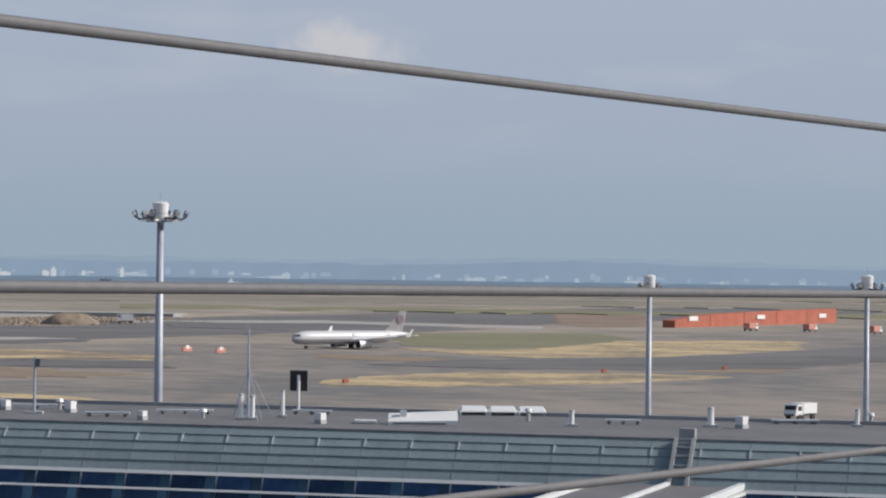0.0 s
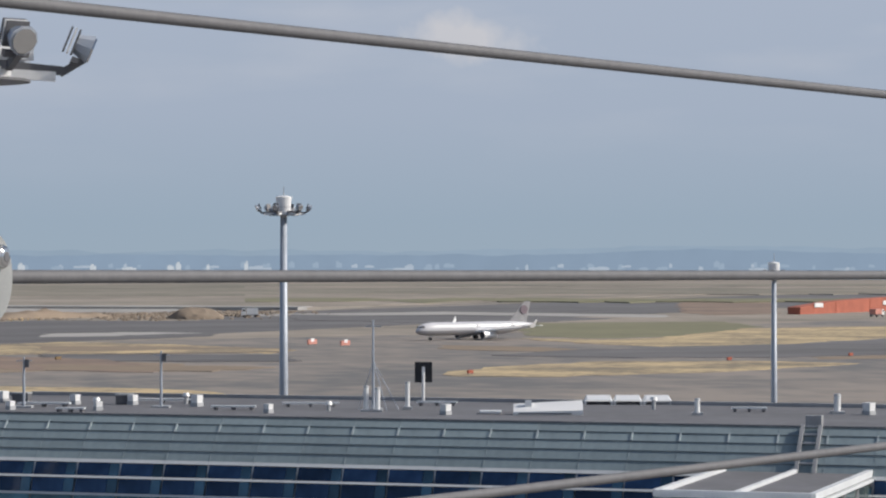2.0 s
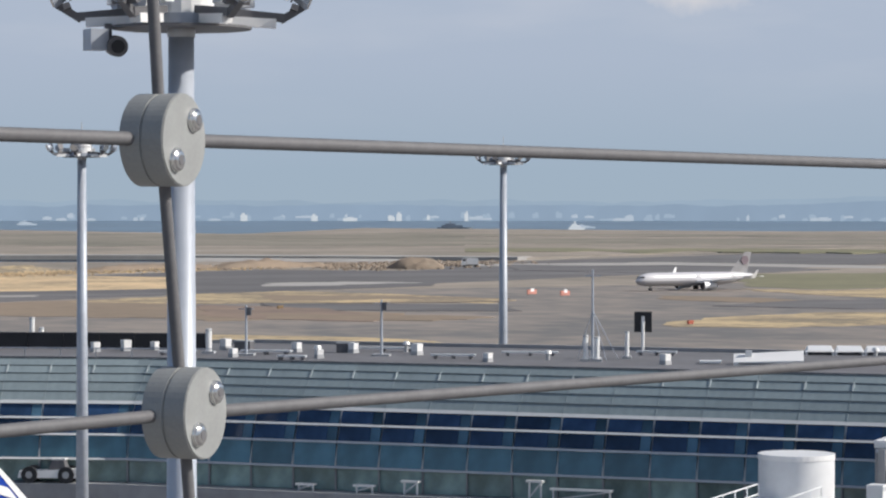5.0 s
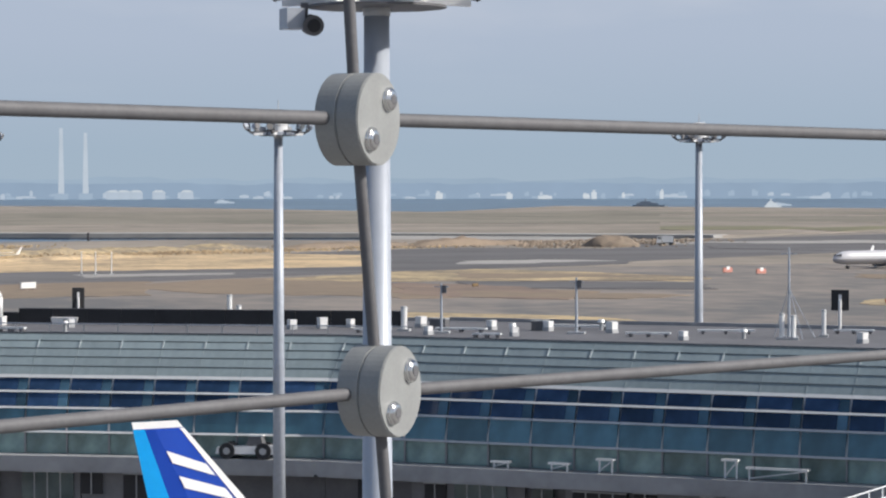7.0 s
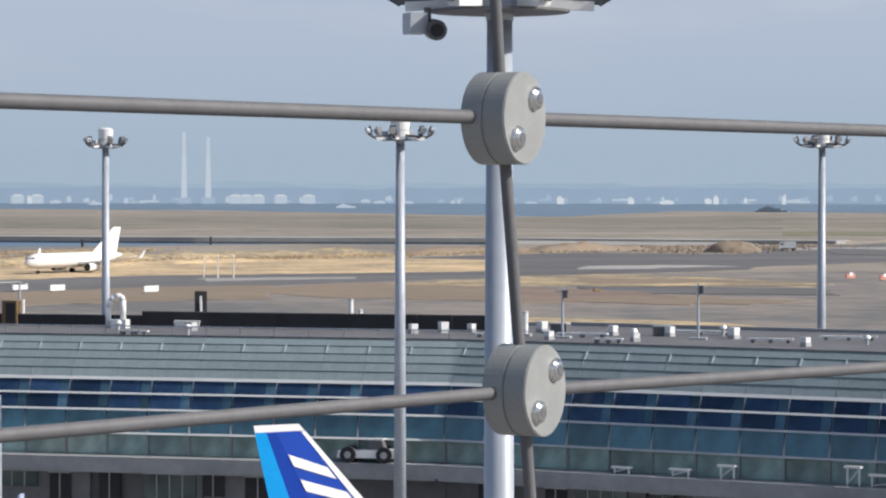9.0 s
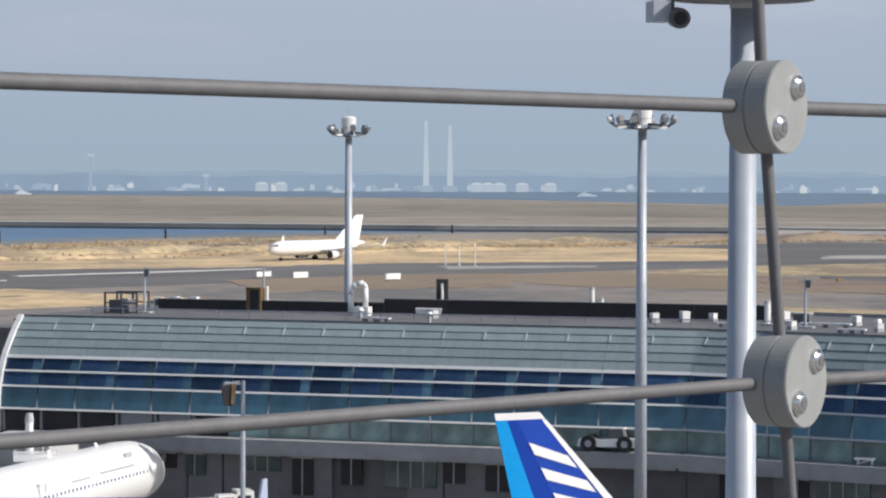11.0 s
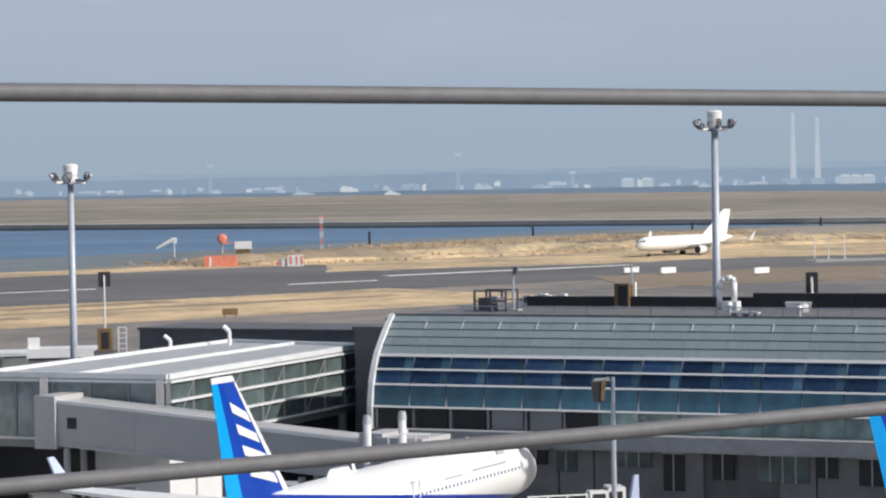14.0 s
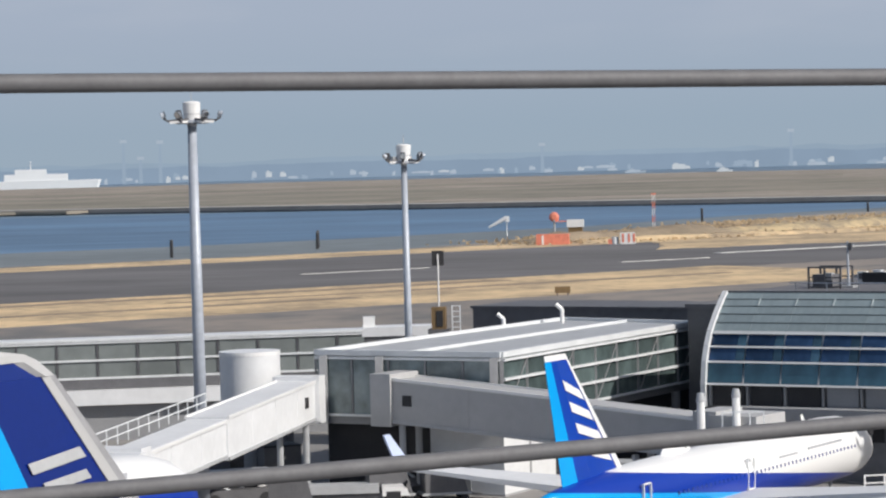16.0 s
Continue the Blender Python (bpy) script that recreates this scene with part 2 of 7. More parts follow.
M = dict(
    asphalt=mat("asphalt", (0.275, 0.238, 0.205), 0.9, col2=(0.15, 0.146, 0.143), scale=0.03, fine=0.2, stretch=(0.7, 0.5, 1), sharp=0.085),
    runway=mat("runway asphalt", (0.135, 0.13, 0.13), 0.9, var=0.3, scale=0.015, fine=0.12, stretch=(0.4, 1.6, 1)),
    apron=mat("apron concrete", (0.25, 0.24, 0.23), 0.9, var=0.2, scale=0.04, fine=0.4),
    grass=mat("dry grass", (0.70, 0.53, 0.325), 1.0, col2=(0.36, 0.285, 0.20), scale=0.045, fine=0.35, bump=0.3, spec=0.1, sharp=0.1),
    scrub=mat("winter scrub", (0.37, 0.325, 0.275), 1.0, col2=(0.23, 0.21, 0.182), scale=0.015, fine=0.08, sharp=0.13, bump=0.3, spec=0.1),
    greengrass=mat("thin green grass", (0.25, 0.24, 0.16), 1.0, col2=(0.20, 0.195, 0.135), scale=0.02, fine=0.12, spec=0.1),
    earth=mat("bare earth", (0.31, 0.245, 0.185), 1.0, col2=(0.23, 0.19, 0.15), scale=0.02, fine=0.2, spec=0.1),
    paint=mat("white line paint", (0.62, 0.61, 0.58), 0.8, var=0.2, scale=0.2, fine=2),
    water=mat("sea water", (0.13, 0.195, 0.26), 0.4, var=0.25, scale=0.004, fine=0.05, stretch=(1, 3, 1), spec=0.3),
    white=mat("white aircraft paint", (0.80, 0.80, 0.79), 0.3, var=0.03, scale=0.4),
    grey=mat("light grey metal", (0.42, 0.43, 0.44), 0.5, var=0.1, scale=0.6),
    dgrey=mat("dark grey metal", (0.125, 0.125, 0.132), 0.6, var=0.15),
    black=mat("black rubber and paint", (0.028, 0.028, 0.031), 0.7),
    galv=mat("galvanised steel", (0.40, 0.435, 0.49), 0.45, metal=0.1, var=0.12, scale=0.5, fine=3),
    cable=mat("grey coated steel cable", (0.13, 0.13, 0.136), 0.65, var=0.12, scale=60, fine=300, bump=0.1),
    clamp=mat("cast alloy clamp", (0.315, 0.325, 0.32), 0.55, metal=0.2, var=0.08, scale=40, fine=400, bump=0.15),
    bolt=mat("stainless bolt", (0.75, 0.75, 0.74), 0.18, metal=1.0, var=0.05),
    roof=mat("roof sheet", (0.225, 0.28, 0.297), 0.7, metal=0.0, var=0.12, scale=0.3, fine=3, piece=0.07),
    batten=mat("dark roof batten", (0.165, 0.197, 0.21), 0.6, var=0.1),
    rib=mat("roof seam", (0.245, 0.29, 0.30), 0.5, var=0.1),
    # distance haze mixed into the shed's red
    redroof=mat("orange-red sheet wall", (0.40, 0.125, 0.08), 0.8, var=0.15, scale=0.2, fine=1.5),
    channel=mat("channel water", (0.115, 0.195, 0.30), 0.5, var=0.3, scale=0.006, fine=0.05, stretch=(0.5, 2, 1), spec=0.25),
    shallow=mat("shallow water over mud", (0.19, 0.215, 0.225), 0.6, var=0.15, scale=0.01, fine=0.08, spec=0.25),
    flat=mat("flat roof membrane", (0.145, 0.145, 0.155), 0.85, var=0.15, scale=0.2, fine=1.5),
    frame=mat("white window frame", (0.68, 0.70, 0.71), 0.45, var=0.08),
    glass=mat("dark blue glass", (0.030, 0.067, 0.145), 0.08, var=0.4, scale=0.15, fine=0.6, piece=0.45),
    teal=mat("teal glass", (0.058, 0.155, 0.215), 0.12, var=0.3, scale=0.15, fine=0.6, piece=0.25),
    gglass=mat("green glass", (0.215, 0.315, 0.30), 0.15, var=0.45, scale=0.2, fine=0.8, piece=0.3),
    ledge=mat("grey concrete fascia", (0.32, 0.325, 0.335), 0.8, var=0.15, scale=0.15, fine=1.2),
    panel=mat("grey wall panel", (0.27, 0.275, 0.285), 0.6, var=0.08, scale=0.3),
    bridge=mat("white bridge panel", (0.70, 0.71, 0.72), 0.55, var=0.06, scale=0.3, fine=2),
    orange=mat("orange paint", (0.75, 0.12, 0.05), 0.6, var=0.12, scale=0.3),
    navy=mat("navy livery", (0.004, 0.02, 0.17), 0.3, var=0.06),
    blue=mat("blue livery", (0.004, 0.05, 0.37), 0.3, var=0.05),
    sky=mat("light blue livery", (0.0, 0.33, 0.78), 0.3, var=0.05),
    bank=mat("brown bank grass", (0.36, 0.285, 0.20), 1.0, col2=(0.24, 0.20, 0.15), scale=0.06, fine=0.4, spec=0.1),
    # far coast tones: haze is mixed into the colour, which glows by itself
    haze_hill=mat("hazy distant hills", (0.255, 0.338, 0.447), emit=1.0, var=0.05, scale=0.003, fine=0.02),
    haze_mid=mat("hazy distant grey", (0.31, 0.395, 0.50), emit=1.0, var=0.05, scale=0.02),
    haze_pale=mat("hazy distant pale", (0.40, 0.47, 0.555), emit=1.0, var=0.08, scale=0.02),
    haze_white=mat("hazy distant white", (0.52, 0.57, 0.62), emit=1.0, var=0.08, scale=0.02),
    haze_ferry=mat("distant white ship paint", (0.70, 0.72, 0.73), 0.5, var=0.05, scale=0.02),
    window=mat("cabin window", (0.03, 0.06, 0.26), 0.2, var=0.1),
    faint=mat("grey lettering", (0.45, 0.46, 0.49), 0.5, var=0.05),
    seawall=mat("pale concrete seawall", (0.36, 0.345, 0.32), 0.9, var=0.15, scale=0.02, fine=0.2),
    tailgrey=mat("grey tail paint", (0.30, 0.30, 0.31), 0.4, var=0.1),
    bank_dark=mat("olive scrub", (0.31, 0.28, 0.235), 1.0, col2=(0.185, 0.178, 0.15), scale=0.01, fine=0.06, sharp=0.14, spec=0.1),
    brick=mat("dull red paint", (0.34, 0.085, 0.05), 0.7, var=0.15),
    paleglass=mat("pale dusty glass", (0.184, 0.204, 0.201), 0.3, var=0.15, scale=0.2, fine=1.0, piece=0.12),
    winglet=mat("pale blue winglet paint", (0.50, 0.57, 0.76), 0.35, var=0.08),
    sideglass=mat("dull grey-green glass", (0.085, 0.115, 0.115), 0.15, var=0.4, scale=0.3, fine=1.0, piece=0.3),
    # lighter glass tone with the mullions' reflection put into the colour
    strip=mat("blue glass lightened for reflection", (0.05, 0.105, 0.155), 0.12, var=0.4, scale=0.3, fine=1.0, piece=0.45),
    wallgrey=mat("dark grey wall panel", (0.19, 0.19, 0.20), 0.7, var=0.18, scale=0.25, fine=1.5, piece=0.1),
    salmon=mat("pale red paint", (0.55, 0.25, 0.20), 0.8, var=0.2),
    rock=mat("wet rock foot", (0.13, 0.135, 0.14), 0.9, var=0.25, scale=0.05, fine=0.5),
    # orange made paler: haze of the distance is in the colour
    hut=mat("orange paint paled for haze", (0.72, 0.24, 0.16), 0.7, var=0.15),
    maroon=mat("dull plum paint", (0.19, 0.15, 0.175), 0.5, var=0.1),
    rust=mat("red-brown earth", (0.32, 0.24, 0.19), 1.0, col2=(0.21, 0.17, 0.145), scale=0.03, fine=0.2, spec=0.1),
    drygrass=mat("thin dry grass", (0.58, 0.455, 0.275), 1.0, col2=(0.25, 0.215, 0.165), scale=0.05, fine=0.4, bump=0.3, spec=0.1, sharp=0.1),
    # darker copy of the bridge panel: the bridge's shaded side put into its colour
    dimmed_white=mat("dimmed white panel", (0.44, 0.44, 0.44), 0.6, var=0.06, scale=0.3, fine=2),
    sill=mat("pale enamel sill", (0.54, 0.56, 0.57), 0.4, var=0.06, scale=0.4),
    # chimney tone, haze included, self-glowing
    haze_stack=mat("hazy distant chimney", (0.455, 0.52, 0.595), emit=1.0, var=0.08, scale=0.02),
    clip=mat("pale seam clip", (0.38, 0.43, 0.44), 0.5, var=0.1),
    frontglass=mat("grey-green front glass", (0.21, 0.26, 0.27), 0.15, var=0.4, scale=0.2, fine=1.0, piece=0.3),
    # farthest hills: still more haze in the glowing colour
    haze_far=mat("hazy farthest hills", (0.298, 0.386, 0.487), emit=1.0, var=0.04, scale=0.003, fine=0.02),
    haze_dark=mat("hazy dull ship paint", (0.20, 0.235, 0.275), 0.6, var=0.1),
    brown=mat("brown box", (0.20, 0.13, 0.06), 0.7, var=0.2),
)


# ---- shapes ----
def box(bm, c, size, rz=0.0):
    m = Matrix.Translation(c) @ Matrix.Rotation(radians(rz), 4, "Z") @ Matrix.Diagonal((*size, 1))
    bmesh.ops.create_cube(bm, size=1, matrix=m)
    return bm


def tube(bm, a, b, r0, r1=None, seg=12):
    a, b = Vector(a), Vector(b)
    r1 = r0 if r1 is None else r1
    q = (b - a).to_track_quat("Z", "Y").to_matrix().to_4x4()
    bmesh.ops.create_cone(bm, cap_ends=True, segments=seg, radius1=r0, radius2=r1, depth=(b - a).length, matrix=Matrix.Translation((a + b) / 2) @ q)
    return bm


def prism(bm, pts, z0, z1):
    """A slab over a plan polygon."""
    lo = [bm.verts.new((x, y, z0)) for x, y in pts]
    hi = [bm.verts.new((x, y, z1)) for x, y in pts]
    bm.faces.new(hi)
    bm.faces.new(lo[::-1])
    n = len(pts)
    for i in range(n):
        bm.faces.new((lo[i], lo[(i + 1) % n], hi[(i + 1) % n], hi[i]))
    return bm


def hull(bm, lower, upper):
    """A solid between two loops of as many 3D points."""
    lo, hi = [bm.verts.new(p) for p in lower], [bm.verts.new(p) for p in upper]
    n = len(lo)
    bm.faces.new(lo[::-1]), bm.faces.new(hi)
    for i in range(n):
        bm.faces.new((lo[i], lo[(i + 1) % n], hi[(i + 1) % n], hi[i]))
    return bm


def mesh_of(name, bm, material, smooth=False):
    bmesh.ops.recalc_face_normals(bm, faces=bm.faces)
    me = bpy.data.meshes.new(name)
    bm.to_mesh(me)
    bm.free()
    me.materials.append(material)
    if smooth:
        for f in me.polygons:
            f.use_smooth = True
    return me


def part(name, bm, material, parent, label="", smooth=False):
    ob = new(name, mesh_of(name, bm, material, smooth))
    ob.parent = parent
    if label:
        tagged(ob, label)
    return ob


def thing(name, m, label, category, group="", kind=""):
    ob = new(name)
    ob.matrix_basis = m
    return tagged(ob, label, category, group, kind)


def solid(name, bm, material, label, category, m=None, group="", kind="", smooth=False):
    ob = new(name, mesh_of(name, bm, material, smooth))
    if m is not None:
        ob.matrix_basis = m
    return tagged(ob, label, category, group, kind)


def B():
    return bmesh.new()


def polar(az, d, z=0.0):
    return Vector((d * math.sin(radians(az)), d * math.cos(radians(az)), z))

# ---- ground, water, far land ----
RW = Vector((math.sin(radians(54)), math.cos(radians(54)), 0))      # along the runway, away from the deck
RQ = Vector((RW.y, -RW.x, 0))                                        # across it, towards the deck


def strip(s0, s1, q0, q1, jag=0.0, n=24):
    """Plan polygon along the runway: s along, q across; jag roughens its long edges."""
    pts = []
    for i in range(n + 1):
        s = s0 + (s1 - s0) * i / n
        pts.append(RW * s + RQ * (q0 + jag * noise.noise((s * 0.02, q0, 0))))
    for i in range(n, -1, -1):
        s = s0 + (s1 - s0) * i / n
        pts.append(RW * s + RQ * (q1 + jag * noise.noise((s * 0.02, q1, 5))))
    return [(p.x, p.y) for p in pts]


def setting(name, bm, material, label, category):
    return solid(name, bm, material, label, category, kind="structure")


bm = B()
bmesh.ops.create_circle(bm, cap_ends=True, segments=96, radius=4700, matrix=Matrix.Translation((0, 0, -1.6)))
setting("water", bm, M["water"], "blue-grey sea reaching the hazy horizon", "sea")

bm = B()
prism(bm, [(-900, 300), (-420, 370), (-158, 600), (-83, 640), (-40, 720), (40, 925), (124, 1000), (205, 1040), (330, 980), (430, 1020), (300, 1120), (185, 1158), (0, 1240), (-206, 1308), (-500, 1340), (-900, 1400)], -2.5, -1.5)
setting("water_channel", bm, M["channel"], "blue water of the channel along the runway", "water")
setting("water_shallow", prism(B(), [(-900, 300), (-420, 380), (-158, 605), (-83, 640), (-40, 720), (-5, 845), (44, 930), (124, 1000), (205, 1040), (330, 980), (420, 1010), (300, 1085), (190, 1118), (100, 1110), (20, 1010), (-40, 900), (-106, 829), (-151, 795), (-194, 769), (-420, 640)], -2.5, -1.47), M["shallow"], "pale shallow water along the shore", "water")

shore = [(-900, 40), (-420, 400), (-158, 618), (-122, 640), (-83, 656), (-57, 705), (-30, 785), (-5, 850), (44, 935), (124, 1011), (205, 1045), (330, 985),
         (420, 1010), (600, 1200), (1500, 1900), (2600, 900), (1500, -1500), (-900, -1500)]
setting("ground", prism(B(), shore, -4.0, 0.0), M["asphalt"], "grey-brown airfield paving", "ground")
far = [(-1500, 1700), (-600, 1530), (-375, 1440), (-236, 1365), (-118, 1297), (0, 1240), (185, 1151), (301, 1112), (420, 1030), (640, 1190), (1480, 1860), (1286, 1900), (1000, 1960), (800, 2330),
       (560, 1900), (400, 2450), (0, 2850), (-500, 3000), (-1300, 2900)]
setting("ground_far", prism(B(), far, -4.0, 0.4), M["scrub"], "brown scrub on the reclaimed land beyond the channel", "land")

LAYER = [0.02]


def patch(name, pts, material, label, category):
    z = LAYER[0]
    LAYER[0] += 0.003
    return setting(name, prism(B(), pts, -0.3, z), material, label, category)


patch("ground_scrub", [(-83, 652), (-57, 700), (-30, 780), (-3, 850), (45, 934), (125, 1008), (205, 1041), (330, 981), (420, 1006), (1200, 1640), (1400, 1500), (900, 1000), (380, 700), (60, 640)], M["scrub"],
      "brown winter scrub between runway and shore", "land")
patch("grass_verge", strip(60, 470, -588, -545, 6), M["grass"], "tall dry yellow grass along the shore", "grass")
patch("runway", strip(-600, 1400, -560, -425, 0), M["runway"], "dark worn runway asphalt", "runway")
patch("grass_verge", strip(-300, 318, -430, -366, 5), M["grass"], "mown dry yellow grass beside the runway", "grass")
def rough(pts, step=6.0, jag=0.34):
    """The plan polygon with its edges broken up into small uneven steps."""
    out = []
    for (x0, y0), (x1, y1) in zip(pts, pts[1:] + pts[:1]):
        n = max(1, min(60, int(math.hypot(x1 - x0, y1 - y0) / step)))
        for i in range(n):
            x, y = x0 + (x1 - x0) * i / n, y0 + (y1 - y0) * i / n
            k = jag * step
            out.append((x + 2 * k * noise.noise((x * 0.11, y * 0.11, 1)), y + 2.4 * k * noise.noise((x * 0.13, y * 0.13, 8))))
    return out


patch("perimeter_road", rough([(224, 739), (250, 745), (268, 730), (257, 700), (235, 710), (215, 709)]), M["seawall"], "pale wet strip beside the taxiway", "road")
patch("grass_verge", rough([(188, 685), (213, 664), (229, 637), (239, 601), (227, 571), (198, 596), (169, 614)]), M["drygrass"], "thin dry grass beside the taxiway", "grass")
patch("earth_verge", rough([(158, 574), (174, 563), (189, 523), (179, 498), (158, 511), (144, 524)]), M["earth"], "bare brown earth beside the taxiway", "earth")
patch("grass_verge", rough([(105, 464), (129, 450), (148, 433), (157, 418), (153, 408), (123, 426), (99, 438)]), M["drygrass"], "yellow grass island near the pier", "grass")
patch("perimeter_road", rough([(304, 1104), (400, 1111), (363, 947), (444, 951), (496, 872), (474, 834), (424, 907), (350, 913), (358, 993), (280, 1020)]), M["seawall"], "pale perimeter road beyond the taxiways", "road")
patch("ground_scrub", rough([(280, 1020), (345, 988), (340, 899), (313, 859), (247, 899)]), M["scrub"], "brown scrub before the perimeter road", "land")
patch("green_verge", rough([(335, 665), (392, 783), (460, 775), (441, 717), (366, 643), (343, 636)]), M["greengrass"], "thin greenish grass beside the taxiway", "grass")
patch("grass_verge", rough([(325, 647), (339, 627), (363, 639), (426, 703), (457, 705), (489, 701), (435, 624), (365, 580), (325, 574), (319, 606)]), M["drygrass"], "dry yellow grass between taxiways", "grass")
patch("earth_verge", rough([(283, 606), (299, 585), (299, 556), (292, 543), (280, 565), (270, 578)]), M["earth"], "worn brown strip between taxiways", "earth")
patch("grass_verge", rough([(219, 470), (237, 485), (271, 502), (302, 487), (312, 468), (262, 446), (229, 444), (214, 452)]), M["drygrass"], "dry yellow grass between taxiways", "grass")
patch("earth_verge", rough([(322, 503), (349, 505), (337, 488), (315, 492)]), M["earth"], "worn brown strip beside the taxiway", "earth")
patch("grass_verge", rough([(62, 839), (97, 856), (150, 859), (186, 843), (218, 801), (190, 700), (134, 687), (91, 679), (48, 651)]), M["grass"], "tall dry yellow grass along the shore", "grass")
patch("runway_worn", rough([(48, 644), (90, 671), (133, 683), (189, 695), (269, 727), (258, 697), (177, 652), (125, 638), (82, 610), (43, 577)]), M["runway"], "dark runway asphalt", "runway")
patch("earth_verge", rough([(101, 581), (126, 612), (173, 636), (154, 549), (141, 517), (111, 540)]), M["earth"], "bare brown earth beside the runway", "earth")
patch("earth_verge", rough([(151, 543), (171, 546), (189, 526), (179, 501), (160, 509), (139, 502)]), M["earth"], "bare brown earth between taxiways", "earth")
patch("grass_verge", rough([(140, 610), (175, 644), (210, 648), (231, 613), (220, 585), (190, 586), (161, 593)]), M["drygrass"], "thin dry grass beside the runway", "grass")
patch("perimeter_road", rough([(105, 656), (129, 662), (143, 660), (140, 648), (119, 643), (102, 637)]), M["seawall"], "pale worn line beside the runway", "road")
patch("earth_verge", rough([(48, 575), (85, 601), (113, 610), (100, 536), (75, 530), (49, 514)]), M["earth"], "brown earth beside the runway", "earth")
patch("grass_verge", rough([(-9, 679), (-4, 774), (36, 850), (89, 860), (124, 874), (97, 685), (55, 655), (15, 643), (-8, 632)]), M["grass"], "dry yellow grass beside the channel", "grass")
patch("earth_verge", rough([(627, 1092), (665, 1116), (658, 1063), (536, 865), (504, 853), (520, 904)]), M["rust"], "red-brown bare earth before the shed", "earth")
patch("taxiway", rough([(300, 566), (325, 561), (366, 577), (432, 618), (500, 660), (430, 560), (352, 508), (311, 504), (282, 520), (262, 540)]), M["runway"], "dark worn taxiway asphalt", "taxiway")
patch("taxiway", rough([(373, 932), (455, 830), (393, 786), (366, 812), (345, 852)]), M["runway"], "dark far taxiway asphalt", "taxiway")
patch("taxiway", rough([(178, 590), (224, 563), (213, 527), (170, 552)]), M["runway"], "dark taxiway asphalt between verges", "taxiway")
patch("earth_verge", rough([(163, 584), (181, 556), (180, 514), (170, 490), (159, 502), (148, 525)], 5, 0.6), M["rust"], "red-brown worn verge beside the taxiway", "earth")
patch("earth_verge", rough([(195, 643), (229, 611), (242, 602), (231, 577), (200, 580), (181, 596)], 5, 0.5), M["earth"], "bare brown earth beside the taxiway", "earth")
patch("earth_verge", rough([(162, 535), (190, 513), (199, 501), (181, 491), (155, 509)], 5, 0.5), M["earth"], "bare brown earth near the pier", "earth")
patch("grass_verge", rough([(170, 606), (186, 602), (226, 600), (238, 590), (228, 583), (196, 588)], 5, 0.6), M["drygrass"], "thin dry grass streak beside the taxiway", "grass")
apron = [(-260, 20), (-100, 285), (40, 330), (200, 270), (330, 180), (330, -60), (-260, -60)]
# shadow lines in the grass, laid as thin strips of darker ground colour
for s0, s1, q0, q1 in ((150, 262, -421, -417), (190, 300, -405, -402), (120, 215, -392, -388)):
    patch("mown_strip", rough(strip(s0, s1, q0, q1, 2, 4), 12, 0.1), M["earth"], "dark earth line standing in for a shadow in the dry grass", "grass")
patch("apron", apron, M["apron"], "pale concrete apron around the piers", "apron")
for s0, s1, q, w in ((356, 426, -484, 1.3), (255, 284, -482, 0.22), (318, 340, -464, 0.25)):
    patch("runway_line", strip(s0, s1, q, q + w * 2.2, 0, 2), M["paint"], "worn white painted line", "road marking")


def ribbon(pts, w):
    """Plan polygon of a road of width w along a line of points."""
    v = [Vector(p) for p in pts]
    left, right = [], []
    for i, p in enumerate(v):
        d = (v[min(i + 1, len(v) - 1)] - v[max(i - 1, 0)]).normalized()
        o = Vector((-d.y, d.x)) * w / 2
        left.append(tuple(p + o)), right.append(tuple(p - o))
    return left + right[::-1]


setting("seawall", prism(B(), ribbon([(-900, 1590), (-600, 1528), (-375, 1438), (-236, 1363), (-118, 1295), (0, 1238), (185, 1149), (301, 1110), (420, 1028)], 26), -3.0, 0.9), M["seawall"], "pale concrete seawall of the far bank", "seawall")
setting("seawall_foot", prism(B(), ribbon([(-905, 1576), (-605, 1514), (-380, 1424), (-242, 1349), (-123, 1281), (-6, 1224), (179, 1135), (296, 1096), (412, 1014)], 5), -3.0, -0.7), M["rock"], "dark rock foot of the far seawall", "seawall")

# belts of low scrub on the far bank
for d0, d1, a0, a1, col, z in ((1430, 1990, -20, 21, "bank_dark", 0.46), (2120, 2300, -20, 3, "bank_dark", 0.48), (1480, 1720, 20, 40, "bank_dark", 0.5), (1830, 1980, 20, 40, "bank_dark", 0.52), (1250, 1330, 21, 42, "greengrass", 0.54)):
    out = [polar(a0 + (a1 - a0) * i / 40, d1 + 60 * noise.noise((i * 0.4, d1, 0))) for i in range(41)] + [polar(a1 - (a1 - a0) * i / 40, d0 + 60 * noise.noise((i * 0.5, d0, 2))) for i in range(41)]
    setting("scrub_belt", prism(B(), [(p.x, p.y) for p in out], -1.0, z), M[col], "olive-brown belt of low scrub", "scrub")

# ---- the glazed pier: two straight sections that meet at a shallow angle ----
def facing(az, dist):
    """Frame of a wall that looks back along az from dist away: x along it, y into depth."""
    n = polar(az, 1.0)
    return Matrix(((n.y, n.x, 0, n.x * dist), (-n.x, n.y, 0, n.y * dist), (0, 0, 1, 0), (0, 0, 0, 1)))


PIER = facing(27.0, 165.0)                  # the grid on which the roof equipment stands
BAY = 2.78
WEST_AZ, WEST_D, EAST_AZ, EAST_D = 27.5, 167.2, 42.0, 151.9
WEST, EAST = facing(WEST_AZ, WEST_D), facing(EAST_AZ, EAST_D)
half_turn = radians(EAST_AZ - WEST_AZ) / 2
